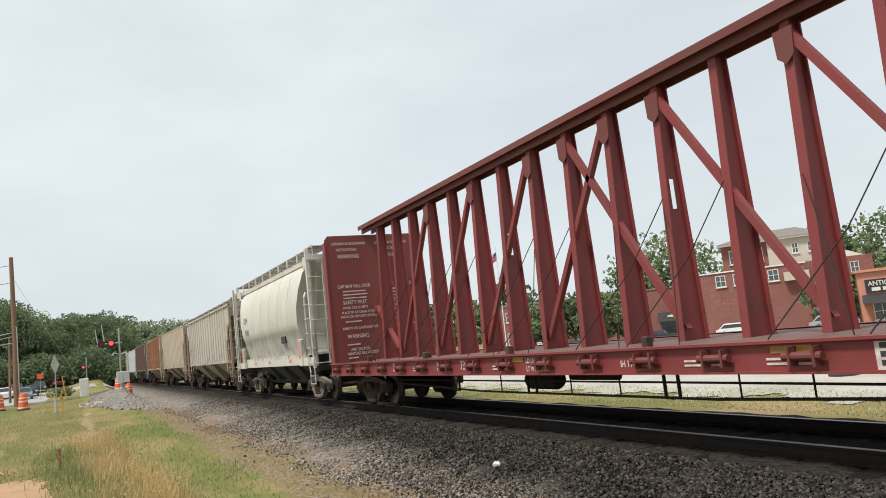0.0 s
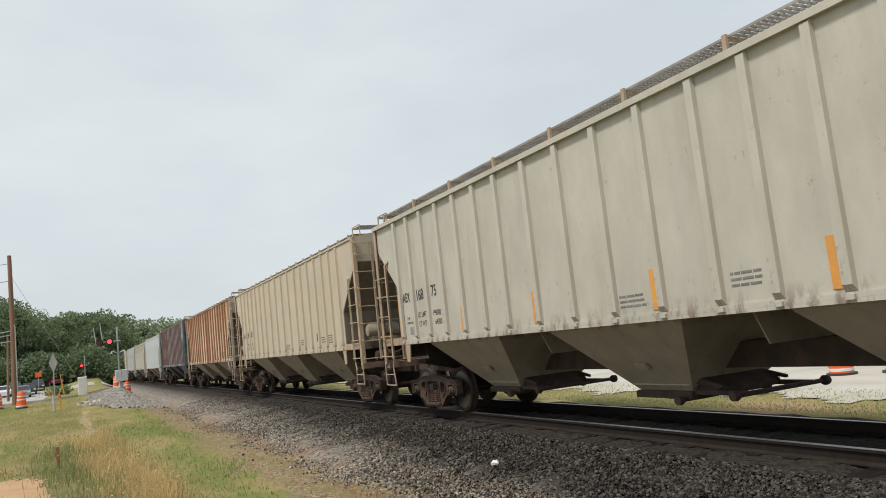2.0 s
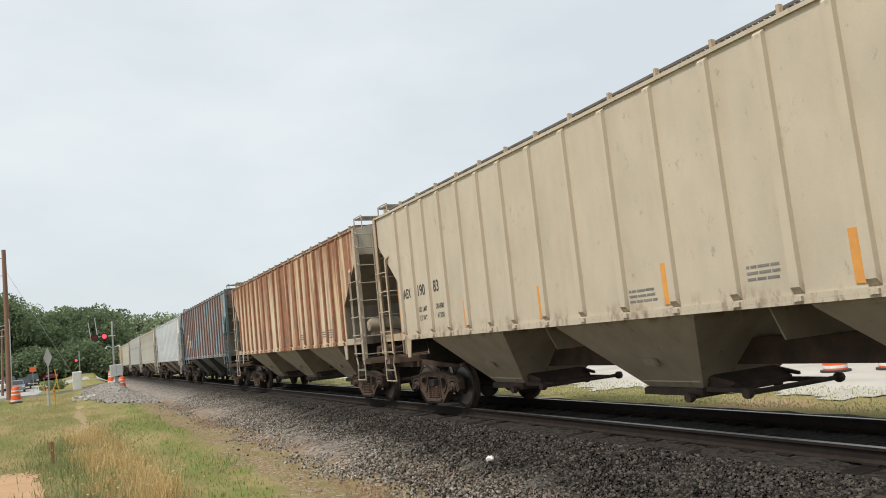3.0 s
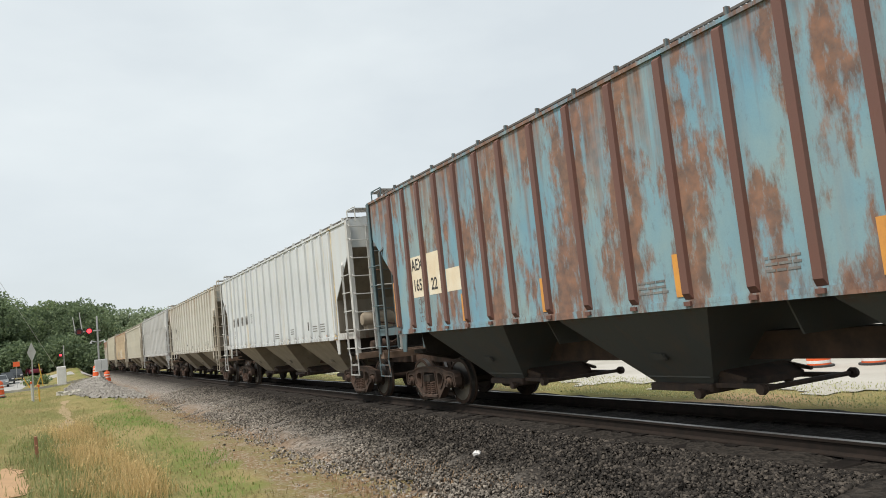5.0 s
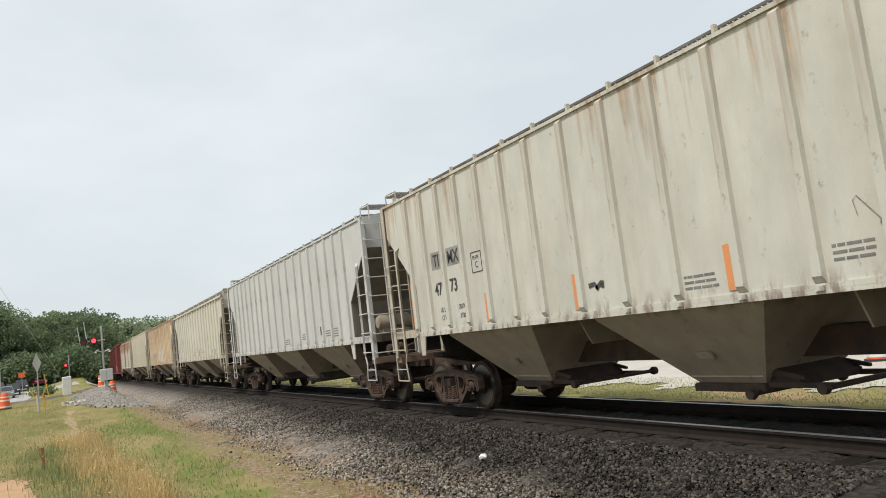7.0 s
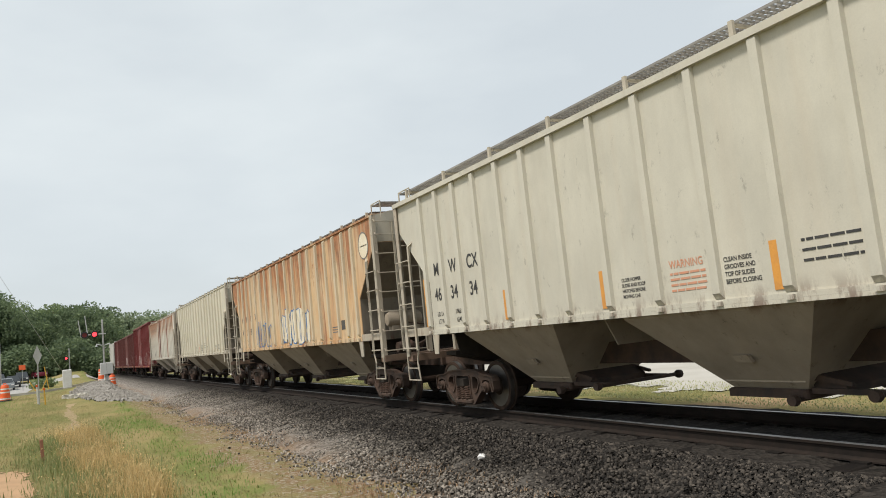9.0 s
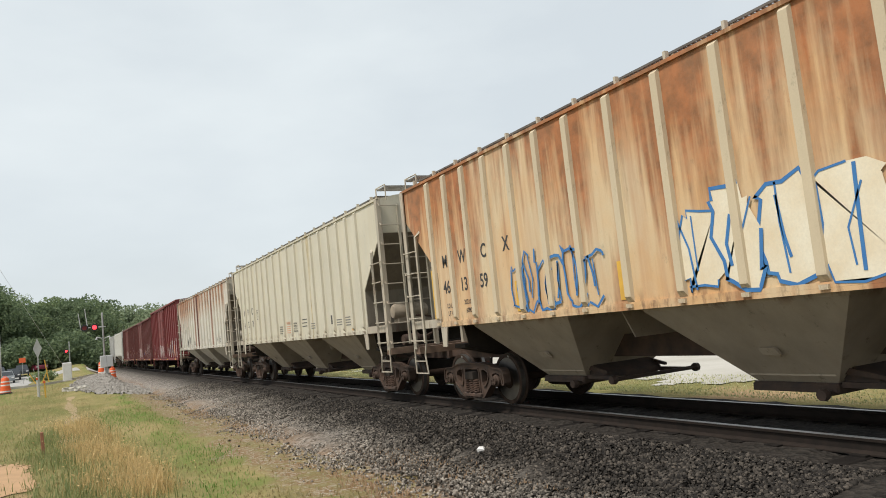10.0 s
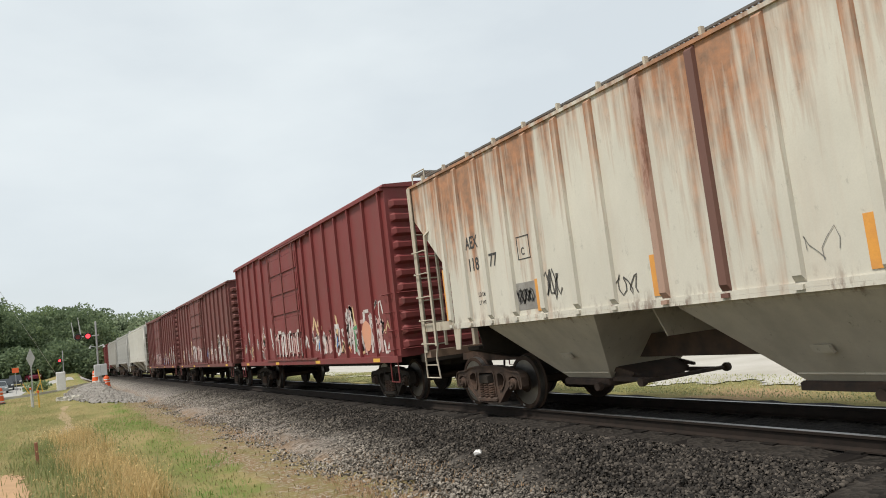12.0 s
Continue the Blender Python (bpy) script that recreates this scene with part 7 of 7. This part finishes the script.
    nt.links.new(col, bs.inputs["Base Color"])
    return m


M["brick"] = brick_mat("red_brick", (0.25, 0.075, 0.055), (0.19, 0.055, 0.045), (0.30, 0.22, 0.19))
M["siding"] = plain("beige_siding", (0.56, 0.50, 0.42), (0.48, 0.43, 0.36), 0.8, 0.8)
M["roof"] = plain("brown_grey_shingle", (0.23, 0.20, 0.18), (0.17, 0.15, 0.14), 3, 0.95)
M["trim"] = plain("white_trim", (0.72, 0.70, 0.66), (0.62, 0.60, 0.56), 2, 0.6)
M["peach"] = plain("peach_stucco", (0.56, 0.25, 0.17), (0.48, 0.21, 0.15), 0.8, 0.9)
M["awning"] = plain("black_awning_cloth", (0.025, 0.025, 0.028), (0.04, 0.04, 0.042), 3, 0.85)
M["window"] = plain("dim_window_glass", (0.10, 0.12, 0.13), (0.06, 0.07, 0.08), 0.8, 0.1, bumps=0)


def at_town(az, d):
    x, y = d * math.sin(radians(az)), d * math.cos(radians(az))
    return x, y, gz(x, y)


def window(parent, u, z, w, h, y=0.0):
    """A sash window let into a front: frame, panes, sill."""
    g = Geo()
    for a, b, c, d in ((u, u + 0.08, z, z + h), (u + w - 0.08, u + w, z, z + h), (u, u + w, z, z + 0.08), (u, u + w, z + h - 0.08, z + h), (u, u + w, z + h / 2 - 0.03, z + h / 2 + 0.03), (u + w / 2 - 0.03, u + w / 2 + 0.03, z, z + h)):
        g.box(a, b, y - 0.06, y + 0.05, c, d)
    f = part("window", g, M["trim"], parent, "white sash window")
    part("pane", Geo().box(u + 0.05, u + w - 0.05, y - 0.02, y + 0.02, z + 0.05, z + h - 0.05), M["window"], f, "dim glass")
    part("sill", Geo().box(u - 0.08, u + w + 0.08, y - 0.16, y + 0.02, z - 0.10, z), M["trim"], f)


def town():
    D = 95.0
    x, y, z = at_town(50, D)
    b = empty("brick_building", "three-storey red brick building with beige top floor", "building", "town buildings", pose(x, y, z, 0, 0, -50))
    k = lambda az: D * math.tan(radians(az - 50))
    zz = lambda az, el: EYE + D / math.cos(radians(az - 50)) * math.tan(radians(el)) - z
    u0, u1 = k(44.5), k(56)
    top = zz(50, 2.45)
    part("wall", Geo().box(u0, k(51.8), 0, 14, -1, top), M["brick"], b, "red brick wall")
    part("wall", Geo().box(k(51.8), u1, 1.5, 14, -1, top + 0.2), M["brick"], b, "red brick wall")
    part("coping", Geo().box(u0 - 0.1, k(51.8) + 0.1, -0.12, 0.3, top, top + 0.16), M["trim"], b)
    v0, v1, e2 = k(46.5), k(53.0), zz(50, 4.35)
    part("upper_wall", Geo().box(v0, k(49.6), 2, 12, top, e2), M["brick"], b, "red brick upper wall")
    part("upper_wall", Geo().box(k(49.6), v1, 1.6, 12, top, e2), M["siding"], b, "beige sided upper wall")
    part("eaves", Geo().box(v0 - 0.4, v1 + 0.4, 1.1, 12.6, e2, e2 + 0.22), M["trim"], b)
    part("roof", Geo().loft([[(v0 - 0.45, 1.0, e2 + 0.22), (v1 + 0.45, 1.0, e2 + 0.22), (v1 + 0.45, 12.7, e2 + 0.22), (v0 - 0.45, 12.7, e2 + 0.22)], [(v0 + 4, 5, e2 + 1.5), (v1 - 2.2, 5, e2 + 1.5), (v1 - 2.2, 8, e2 + 1.5), (v0 + 4, 8, e2 + 1.5)]]), M["roof"], b, "brown-grey hipped shingle roof")
    part("gable", Geo().prism([(k(53.1), top), (k(56.0), top), (k(53.3), zz(50, 3.6))], 3, 9, "y"), M["trim"], b, "white gable end")
    for az in (45.9, 47.1, 49.4):
        window(b, k(az), zz(50, 1.45), 1.15 if az != 47.1 else 1.5, 1.35)
    for az in (51.2, 52.2):
        window(b, k(az), zz(50, 3.25), 0.7, 1.2, 1.6)
    for az in (47.0, 48.8):
        window(b, k(az), zz(50, 3.0), 0.8, 1.7, 2.0)
    window(b, k(54.6), zz(50, 1.4), 0.9, 1.3, 1.5)
    part("door", Geo().box(k(51.9), k(52.3), 1.42, 1.52, 0, 2.2), M["trim"], b, "white door")
    part("balcony", Geo().box(k(50.4), k(52.0), -0.9, 0.0, zz(50, 1.35), zz(50, 1.95)), M["siding"], b, "beige boxed balcony")
    ghost = M["grey_brick_paint"] = plain("faded_wall_paint", (0.34, 0.17, 0.14), (0.24, 0.08, 0.06), 2, 0.95)
    lettering("SEAFOOD", 1.15, ghost, b, pose(k(45.6), -0.012, zz(50, 0.10), 90, 0, 0), 0.75, 0.0, "painted_sign", "faded painted sign on the brick")
    # long brick row with an awning
    x, y, z2 = at_town(38, 104)
    r = empty("brick_row", "long low red brick shop row behind trees", "building", "town buildings", pose(x, y, z2, 0, 0, -44))
    part("wall", Geo().box(-16, 12.5, 0, 10, -1, 6.6), M["brick"], r, "red brick wall")
    part("coping", Geo().box(-16.1, 12.6, -0.1, 10.1, 6.6, 6.8), M["roof"], r)
    for q in range(6):
        window(r, -14 + q * 3.1, 1.2, 1.6, 1.7)
        window(r, -14 + q * 3.1, 4.4, 1.0, 1.4)
    part("awning", Geo().prism([(-1.9, 2.3), (0.0, 3.5), (0.0, 2.3)], 6.6, 11.4, "x"), M["awning"], r, "black sloping awning")
    part("awning_mark", Geo().loft([[(8.6 + 0.9 * math.cos(t), -1.25, 2.95 + 0.16 * math.sin(t)) for t in np.linspace(0, 6.283, 17)[:-1]], [(8.6 + 0.9 * math.cos(t), -1.24, 2.96 + 0.16 * math.sin(t)) for t in np.linspace(0, 6.283, 17)[:-1]]]), M["trim"], r, "white oval mark")
    part("shop_front", Geo().box(6.8, 11.2, -0.06, 0.02, 0.1, 2.3), M["window"], r, "dark shop front")
    # antique shop
    x, y, z3 = at_town(58.6, 84)
    s = empty("shop", "peach stucco shop with dark awning and signboard", "building", "town buildings", pose(x, y, z3, 0, 0, -52))
    part("wall", Geo().box(-5.6, 9, 0, 9, -1, 5.2), M["peach"], s)
    part("signboard", Geo().box(-5.0, -1.4, -0.16, -0.05, 3.15, 4.45), M["awning"], s, "black signboard with white letters")
    lettering("ANTIQUE", 0.62, M["trim"], s, pose(-4.75, -0.168, 3.85, 90, 0, 0), 0.95, 0.008, "sign_letters")
    for kx in range(3):
        part("sign_bar", Geo().box(-4.5 + kx * 0.95, -3.75 + kx * 0.95, -0.172, -0.165, 3.32, 3.66), M["trim"], s)
    part("awning", Geo().prism([(-1.6, 2.2), (0.0, 3.0), (0.0, 2.2)], -5.4, 8.8, "x"), M["awning"], s, "dark sloping awning")
    for q in range(4):
        window(s, -4.6 + q * 3.0, 0.5, 1.5, 1.7)
    part("eaves", Geo().box(-5.8, 9.2, -0.3, 9.2, 5.2, 5.45), M["peach"], s)
    # flagpole
    x, y, z4 = at_town(30.3, 100)
    f = empty("flagpole", "white flagpole with a small striped flag", "flagpole", "", pose(x, y, z4))
    part("pole", Geo().tube([(0, 0, 0), (0, 0, 14.6)], [0.09, 0.05], 8), M["trim"], f)
    red, blue = plain("flag_red", (0.5, 0.04, 0.05), None, 3, 0.8), plain("flag_blue", (0.04, 0.06, 0.2), None, 3, 0.8)
    fl = part("flag", Geo().prism([(-0.05, 13.9), (-0.95, 13.2), (-0.95, 12.2), (-0.05, 12.7)], -0.02, 0.02, "y"), M["trim"], f)
    for kx in range(3):
        q = kx * 0.36
        part("stripe", Geo().prism([(-0.05, 13.0 + q * 0.8), (-0.95, 12.4 + q * 0.8), (-0.95, 12.25 + q * 0.8), (-0.05, 12.8 + q * 0.8)], -0.03, 0.03, "y"), red, fl)
    part("canton", Geo().prism([(-0.05, 13.9), (-0.45, 13.58), (-0.45, 13.1), (-0.05, 13.4)], -0.035, 0.035, "y"), blue, fl)
    # trees of the town
    for n, (az, d, el, rr, mt) in enumerate(((43.2, 118, 6.1, 0.46, "leaf_mid"), (41.0, 122, 4.6, 0.45, "leaf_dark"), (38.6, 92, 2.2, 0.42, "leaf_mid"), (35.5, 90, 2.4, 0.42, "leaf_dark"), (33.0, 92, 1.9, 0.42, "leaf_mid"), (30.8, 118, 4.1, 0.42, "leaf_dark"), (27.6, 110, 2.9, 0.42, "leaf_mid"), (24.8, 112, 2.7, 0.42, "leaf_dark"), (21.5, 120, 2.6, 0.4, "leaf_mid"), (57.5, 125, 5.6, 0.42, "leaf_mid"), (60.5, 120, 5.4, 0.42, "leaf_dark"), (53.6, 88, 1.9, 0.40, "leaf_mid"), (54.9, 130, 4.6, 0.4, "leaf_dark"), (52.6, 135, 5.0, 0.34, "leaf_mid"))):
        x, y, zt = at_town(az, d)
        h = EYE + d * math.tan(radians(el)) - zt
        tree(x, y, h, h * rr, 700 + n, M[mt], "leafy street tree among the town buildings", 2000, 0.34 if d < 100 else 0.42, 0.14)
    white = plain("white_van_paint", (0.75, 0.75, 0.74), (0.68, 0.68, 0.67), 1, 0.3, bumps=0)
    silver = plain("pale_car_paint", (0.45, 0.47, 0.48), (0.4, 0.42, 0.43), 1, 0.3, 0.4, bumps=0)
    dark = plain("black_car_paint", (0.03, 0.03, 0.035), (0.04, 0.04, 0.045), 1, 0.3, bumps=0)
    for az, d, rz, mt, lb in ((46.9, 90, 40, white, "white car parked before the brick wall"), (53.0, 84, 38, silver, "silver car parked by the small tree"), (41.6, 92, 40, dark, "dark car parked by the awning"), (36.0, 86, 40, dark, "dark car parked under the trees"), (33.6, 86, 40, silver, "silver car parked under the trees")):
        x, y, _ = at_town(az, d)
        motor_car(x, y, rz, mt, lb, 1.45)
    x, y, zs = at_town(48.1, 80)
    st = empty("stop_sign", "red stop sign on a thin post", "road sign", "road signs", pose(x, y, zs, 0, 0, -48))
    part("post", Geo().box(-0.03, 0.03, -0.02, 0.02, 0, 2.5), M["galv_post"], st)
    oc = [(0.38 * math.cos(radians(22.5 + 45 * q)), 2.5 + 0.38 * math.sin(radians(22.5 + 45 * q))) for q in range(8)]
    pn = part("panel", Geo().prism(oc, -0.04, -0.03, "y"), plain("stop_red", (0.5, 0.03, 0.03), None, 3, 0.5), st)
    lettering("STOP", 0.27, M["trim"], pn, pose(-0.30, -0.045, 2.41, 90, 0, 0), 0.85)
    # verge, gravel strip and street on the far side
    sheet("far_street", axis((11.5, 16, 0.15), (16, 20, 1), (20, 90, 3)), axis((-60, 0, 4), (0, 40, 0.3), (40, 150, 5)), 0.02, M["lot"], "pale gravel and worn asphalt beyond the track", mask=lambda x, y: x > 13.3 + 0.35 * np.sin(y * 1.7) + 0.25 * np.sin(y * 4.3))
    for bx, by in ((17.3, 13.0), (17.9, 11.9), (18.6, 10.4), (19.2, 8.6)):
        barrel(bx, by)


town()

# ---- loose stone, grass and weeds ----
def stones():
    """Broken stones on the ballast slope nearest the camera."""
    rng = np.random.RandomState(21)
    t = np.array([(0, 0, 1), (0.89, 0, 0.45), (0.28, 0.85, 0.45), (-0.72, 0.53, 0.45), (-0.72, -0.53, 0.45), (0.28, -0.85, 0.45), (0.72, 0.53, -0.45), (-0.28, 0.85, -0.45), (-0.89, 0, -0.45), (-0.28, -0.85, -0.45), (0.72, -0.53, -0.45), (0, 0, -1)])
    fc = np.array([(0, 1, 2), (0, 2, 3), (0, 3, 4), (0, 4, 5), (0, 5, 1), (1, 6, 2), (2, 7, 3), (3, 8, 4), (4, 9, 5), (5, 10, 1), (6, 7, 2), (7, 8, 3), (8, 9, 4), (9, 10, 5), (10, 6, 1)])
    n = 84000
    # thickest near the camera
    y = 4.5 + 36 * rng.power(0.62, n)
    x = rng.uniform(2.9, 6.62, n)
    keep = rng.uniform(size=n) < np.clip((x - 3.15 + 0.2 * np.sin(y * 1.1) + 0.15 * np.sin(y * 2.7 + 1)) / 1.2, 0.035, 1) ** 1.7
    x, y = x[keep], y[keep]
    n = len(x)
    prof = np.array([(3.55, -0.62), (4.15, -0.44), (5.0, -0.36), (5.75, -0.24), (6.3, -0.19), (7.0, -0.2)])
    z = np.maximum(np.interp(x, prof[:, 0], prof[:, 1]), height(x, y))
    s = rng.uniform(0.013, 0.031, n)
    v = t[None] * rng.uniform(0.65, 1.25, (n, 12, 1))
    sc = rng.uniform(0.6, 1.2, (n, 1, 3))
    v = v * sc
    q = rng.normal(size=(n, 4))
    q /= np.linalg.norm(q, axis=1)[:, None]
    w, a, b, c = q.T
    R = np.stack([1 - 2 * (b * b + c * c), 2 * (a * b - c * w), 2 * (a * c + b * w), 2 * (a * b + c * w), 1 - 2 * (a * a + c * c), 2 * (b * c - a * w), 2 * (a * c - b * w), 2 * (b * c + a * w), 1 - 2 * (a * a + b * b)], -1).reshape(n, 3, 3)
    v = np.einsum("nij,nkj->nki", R, v) * s[:, None, None]
    v += np.stack([x, y, z + s * 0.35], -1)[:, None]
    f = (np.arange(n)[:, None, None] * 12 + fc[None]).reshape(-1, 3)
    m, nt, bs = mat_base("broken_stone", 0.9)
    bs.inputs["Specular IOR Level"].default_value = 0.2
    gi = nt.nodes.new("ShaderNodeNewGeometry")
    co = nt.nodes.new("ShaderNodeTexCoord")
    sp = nt.nodes.new("ShaderNodeSeparateXYZ")
    nt.links.new(co.outputs["Object"], sp.inputs[0])
    col = mix(nt, gi.outputs["Random Per Island"], (0.045, 0.039, 0.033), (0.41, 0.365, 0.31))
    # The loose stones take the same tint of stain plus painted train shade.
    soot_shade = soot_shade_field(nt, sp, 5.55)
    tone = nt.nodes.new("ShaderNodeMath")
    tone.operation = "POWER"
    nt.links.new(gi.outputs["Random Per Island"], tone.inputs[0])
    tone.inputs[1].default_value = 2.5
    col = mix(nt, soot_shade, col, mix(nt, tone.outputs[0], (0.012, 0.0108, 0.0098), (0.085, 0.072, 0.060)))
    nt.links.new(col, bs.inputs["Base Color"])
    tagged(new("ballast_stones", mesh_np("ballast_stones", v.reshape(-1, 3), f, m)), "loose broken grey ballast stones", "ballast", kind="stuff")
    # coarser lumps strewn over the gravel pad
    n = 2600
    x, y = rng.uniform(0.2, 4.9, n), rng.uniform(40.5, 61, n)
    sel = (x - 2.7) ** 2 / 6.5 + (y - 51) ** 2 / 115 < 1
    x, y = x[sel], y[sel]
    n = len(x)
    v = t[None] * rng.uniform(0.6, 1.3, (n, 12, 1)) * rng.uniform(0.5, 1.2, (n, 1, 3)) * rng.uniform(0.025, 0.085, (n, 1, 1)) + np.stack([x, y, height(x, y) + 0.04], -1)[:, None]
    f = (np.arange(n)[:, None, None] * 12 + fc[None]).reshape(-1, 3)
    tagged(new("pad_stones", mesh_np("pad_stones", v.reshape(-1, 3), f, M["pad"])), "loose grey lumps on the gravel pad", "gravel", kind="stuff")
    # one pale lump on the slope
    g = Geo().loft([[((0.052 + 0.022 * math.sin(3 * a)) * math.cos(a) * k, (0.042 + 0.016 * math.cos(5 * a)) * math.sin(a) * k, zz + 0.012 * math.sin(2 * a + zz * 40)) for a in np.linspace(0, 2 * math.pi, 10)[:-1]] for k, zz in ((0.8, -0.03), (1.1, 0.02), (0.45, 0.05))])
    tagged(part("pale_stone", g, M["white_band"], None, "", pose(5.27, 9.67, -0.29)), "pale white stone lying on the dark ballast", "stone")


def blades(name, label, x, y, h, w, lean, mat, rng, lift=0.0):
    n = len(x)
    z = np.asarray(height(x, y)) + lift
    base = np.interp(x, [3.55, 4.15, 5.0], [-0.62, -0.44, -0.36])
    z = np.where(x > 3.5, np.maximum(z, base), z)
    a = rng.uniform(0, 2 * np.pi, n)
    d = np.stack([np.cos(a), np.sin(a), np.zeros(n)], -1)
    p = np.stack([-np.sin(a), np.cos(a), np.zeros(n)], -1)
    o = np.stack([x, y, z - 0.01], -1)
    L = lean * rng.uniform(0.3, 1.2, n) * h
    up = np.array([0, 0, 1.0])
    mid = o + up * (h * 0.6)[:, None] + d * (L * 0.35)[:, None]
    tip = o + up * h[:, None] + d * L[:, None]
    v = np.stack([o - p * w[:, None], o + p * w[:, None], mid + p * (w * 0.7)[:, None], mid - p * (w * 0.7)[:, None], tip], 1)
    i = np.arange(n)[:, None] * 5
    f = np.concatenate([i + (0, 1, 2), i + (0, 2, 3), i + (3, 2, 4)])
    return tagged(new(name, mesh_np(name, v.reshape(-1, 3), f, mat)), label, "grass", kind="stuff")


def grass():
    rng = np.random.RandomState(8)
    green = leaf_mat("green_grass", (0.12, 0.20, 0.04), (0.22, 0.34, 0.08))
    olive = leaf_mat("olive_grass", (0.19, 0.175, 0.07), (0.38, 0.30, 0.145))
    straw = leaf_mat("straw_grass", (0.46, 0.33, 0.14), (0.78, 0.58, 0.29))
    brown = leaf_mat("dead_weeds", (0.30, 0.19, 0.11), (0.48, 0.33, 0.20))

    def scatter(n, x0, x1, y0, y1, pw=0.6):
        return rng.uniform(x0, x1, n), y0 + (y1 - y0) * rng.power(pw, n)

    # mixed short turf
    x, y = scatter(90000, -9, 3.9, 9, 56, 0.62)
    clay = ((x + 1.7) / 1.1) ** 2 + ((y - 15.6) / 2.8) ** 2 < 1
    path = np.abs(x - (0.05 + 0.012 * (y - 30))) < 0.30
    keep = ~clay & ~(path & (y > 24) & (rng.rand(len(x)) < 0.55)) & ~((x > 0) & (x < 5) & (y > 40))
    patch = np.sin(x * 1.3 + 0.6 * np.sin(y * 0.4)) + np.sin(y * 0.27 + 1.0) + rng.normal(0, 0.5, len(x))
    edge = 1.88 + 0.22 * np.sin(y * 0.9) + rng.normal(0, 0.15, len(x))
    lush = (np.sin(x * 4 + y * 0.7) + np.sin(y * 1.7) + rng.normal(0, 0.5, len(x)) > -0.1) & (x > edge + 0.0) & (x < edge + 0.75)
    flat = (x > 0.9) & (x <= edge)
    g = keep & (lush | ((patch > 0.9) & (x < -0.8)) | (flat & (patch > 1.4)))
    o = keep & ~g & ~(flat & (rng.rand(len(x)) < 0.60)) & ~((x >= edge + 0.65) & (rng.rand(len(x)) < 0.82))
    for nm, lb, sel, mt, hh in (("green_grass", "short green grass beside the ballast", g, green, (0.03, 0.10)), ("dry_grass", "short olive and dried grass", o, olive, (0.02, 0.08))):
        k = int(sel.sum())
        blades(nm, lb, x[sel], y[sel], rng.uniform(*hh, k), rng.uniform(0.004, 0.009, k), 0.9, mt, rng)
    # tall straw in clumps
    cx, cy = rng.uniform(0.25, 1.30, 70), 12.0 + 14.5 * rng.power(0.8, 70)
    cx = cx + (cy - 14) * -0.05
    ii = rng.randint(0, 70, 15000)
    x, y = cx[ii] + rng.normal(0, 0.15, 15000), cy[ii] + rng.normal(0, 0.30, 15000)
    sel = rng.rand(15000) < 0.48
    x, y = x[sel], y[sel]
    blades("tall_straw", "tall bleached straw-coloured grass in clumps", x, y, rng.uniform(0.14, 0.50, len(x)) * rng.uniform(0.55, 1.0, len(x)), rng.uniform(0.0025, 0.006, len(x)), 0.55, straw, rng)
    x, y = cx[ii[:6500]] + rng.normal(-0.45, 0.45, 6500), cy[ii[:6500]] + rng.normal(0, 0.6, 6500)
    weed = leaf_mat("weed_green", (0.15, 0.19, 0.065), (0.30, 0.31, 0.13))
    blades("weeds", "grey-green weeds among the straw", x, y, rng.uniform(0.06, 0.30, 6500) * rng.uniform(0.5, 1.0, 6500), rng.uniform(0.004, 0.009, 6500), 0.7, weed, rng)
    # seed heads and pale flowers on the tips
    x, y = cx[ii[:900]] + rng.normal(-0.1, 0.35, 900), cy[ii[:900]] + rng.normal(0, 0.5, 900)
    v, f = quads(np.stack([x, y, height(x, y) + rng.uniform(0.12, 0.42, 900)], -1), 0.022, rng)
    tagged(new("seed_heads", mesh_np("seed_heads", v, f, straw)), "pale seed heads above the straw", "grass", kind="stuff")
    # dead weeds along the foot of the ballast
    x, y = scatter(16000, 3.45, 5.0, 6, 40, 0.6)
    x = x - 0.25 * rng.rand(16000)
    thin = np.sin(y * 0.8) + np.sin(x * 5 + y * 0.37) + rng.normal(0, 0.4, 16000) > 0.5
    x, y = x[thin], y[thin]
    blades("dead_weeds", "brown dead weeds along the ballast edge", x, y, rng.uniform(0.015, 0.06, len(x)), rng.uniform(0.004, 0.010, len(x)), 0.9, brown, rng, 0.02)
    # far verge
    x, y = 11.2 + 3.0 * rng.power(0.7, 26000), rng.uniform(-2, 55, 26000)
    blades("verge_grass", "thin pale green grass on the far verge", x, y, rng.uniform(0.012, 0.05, 26000), rng.uniform(0.006, 0.013, 26000), 1.0, leaf_mat("pale_grass", (0.34, 0.37, 0.15), (0.60, 0.57, 0.33)), rng)


stones()
grass()
motions()
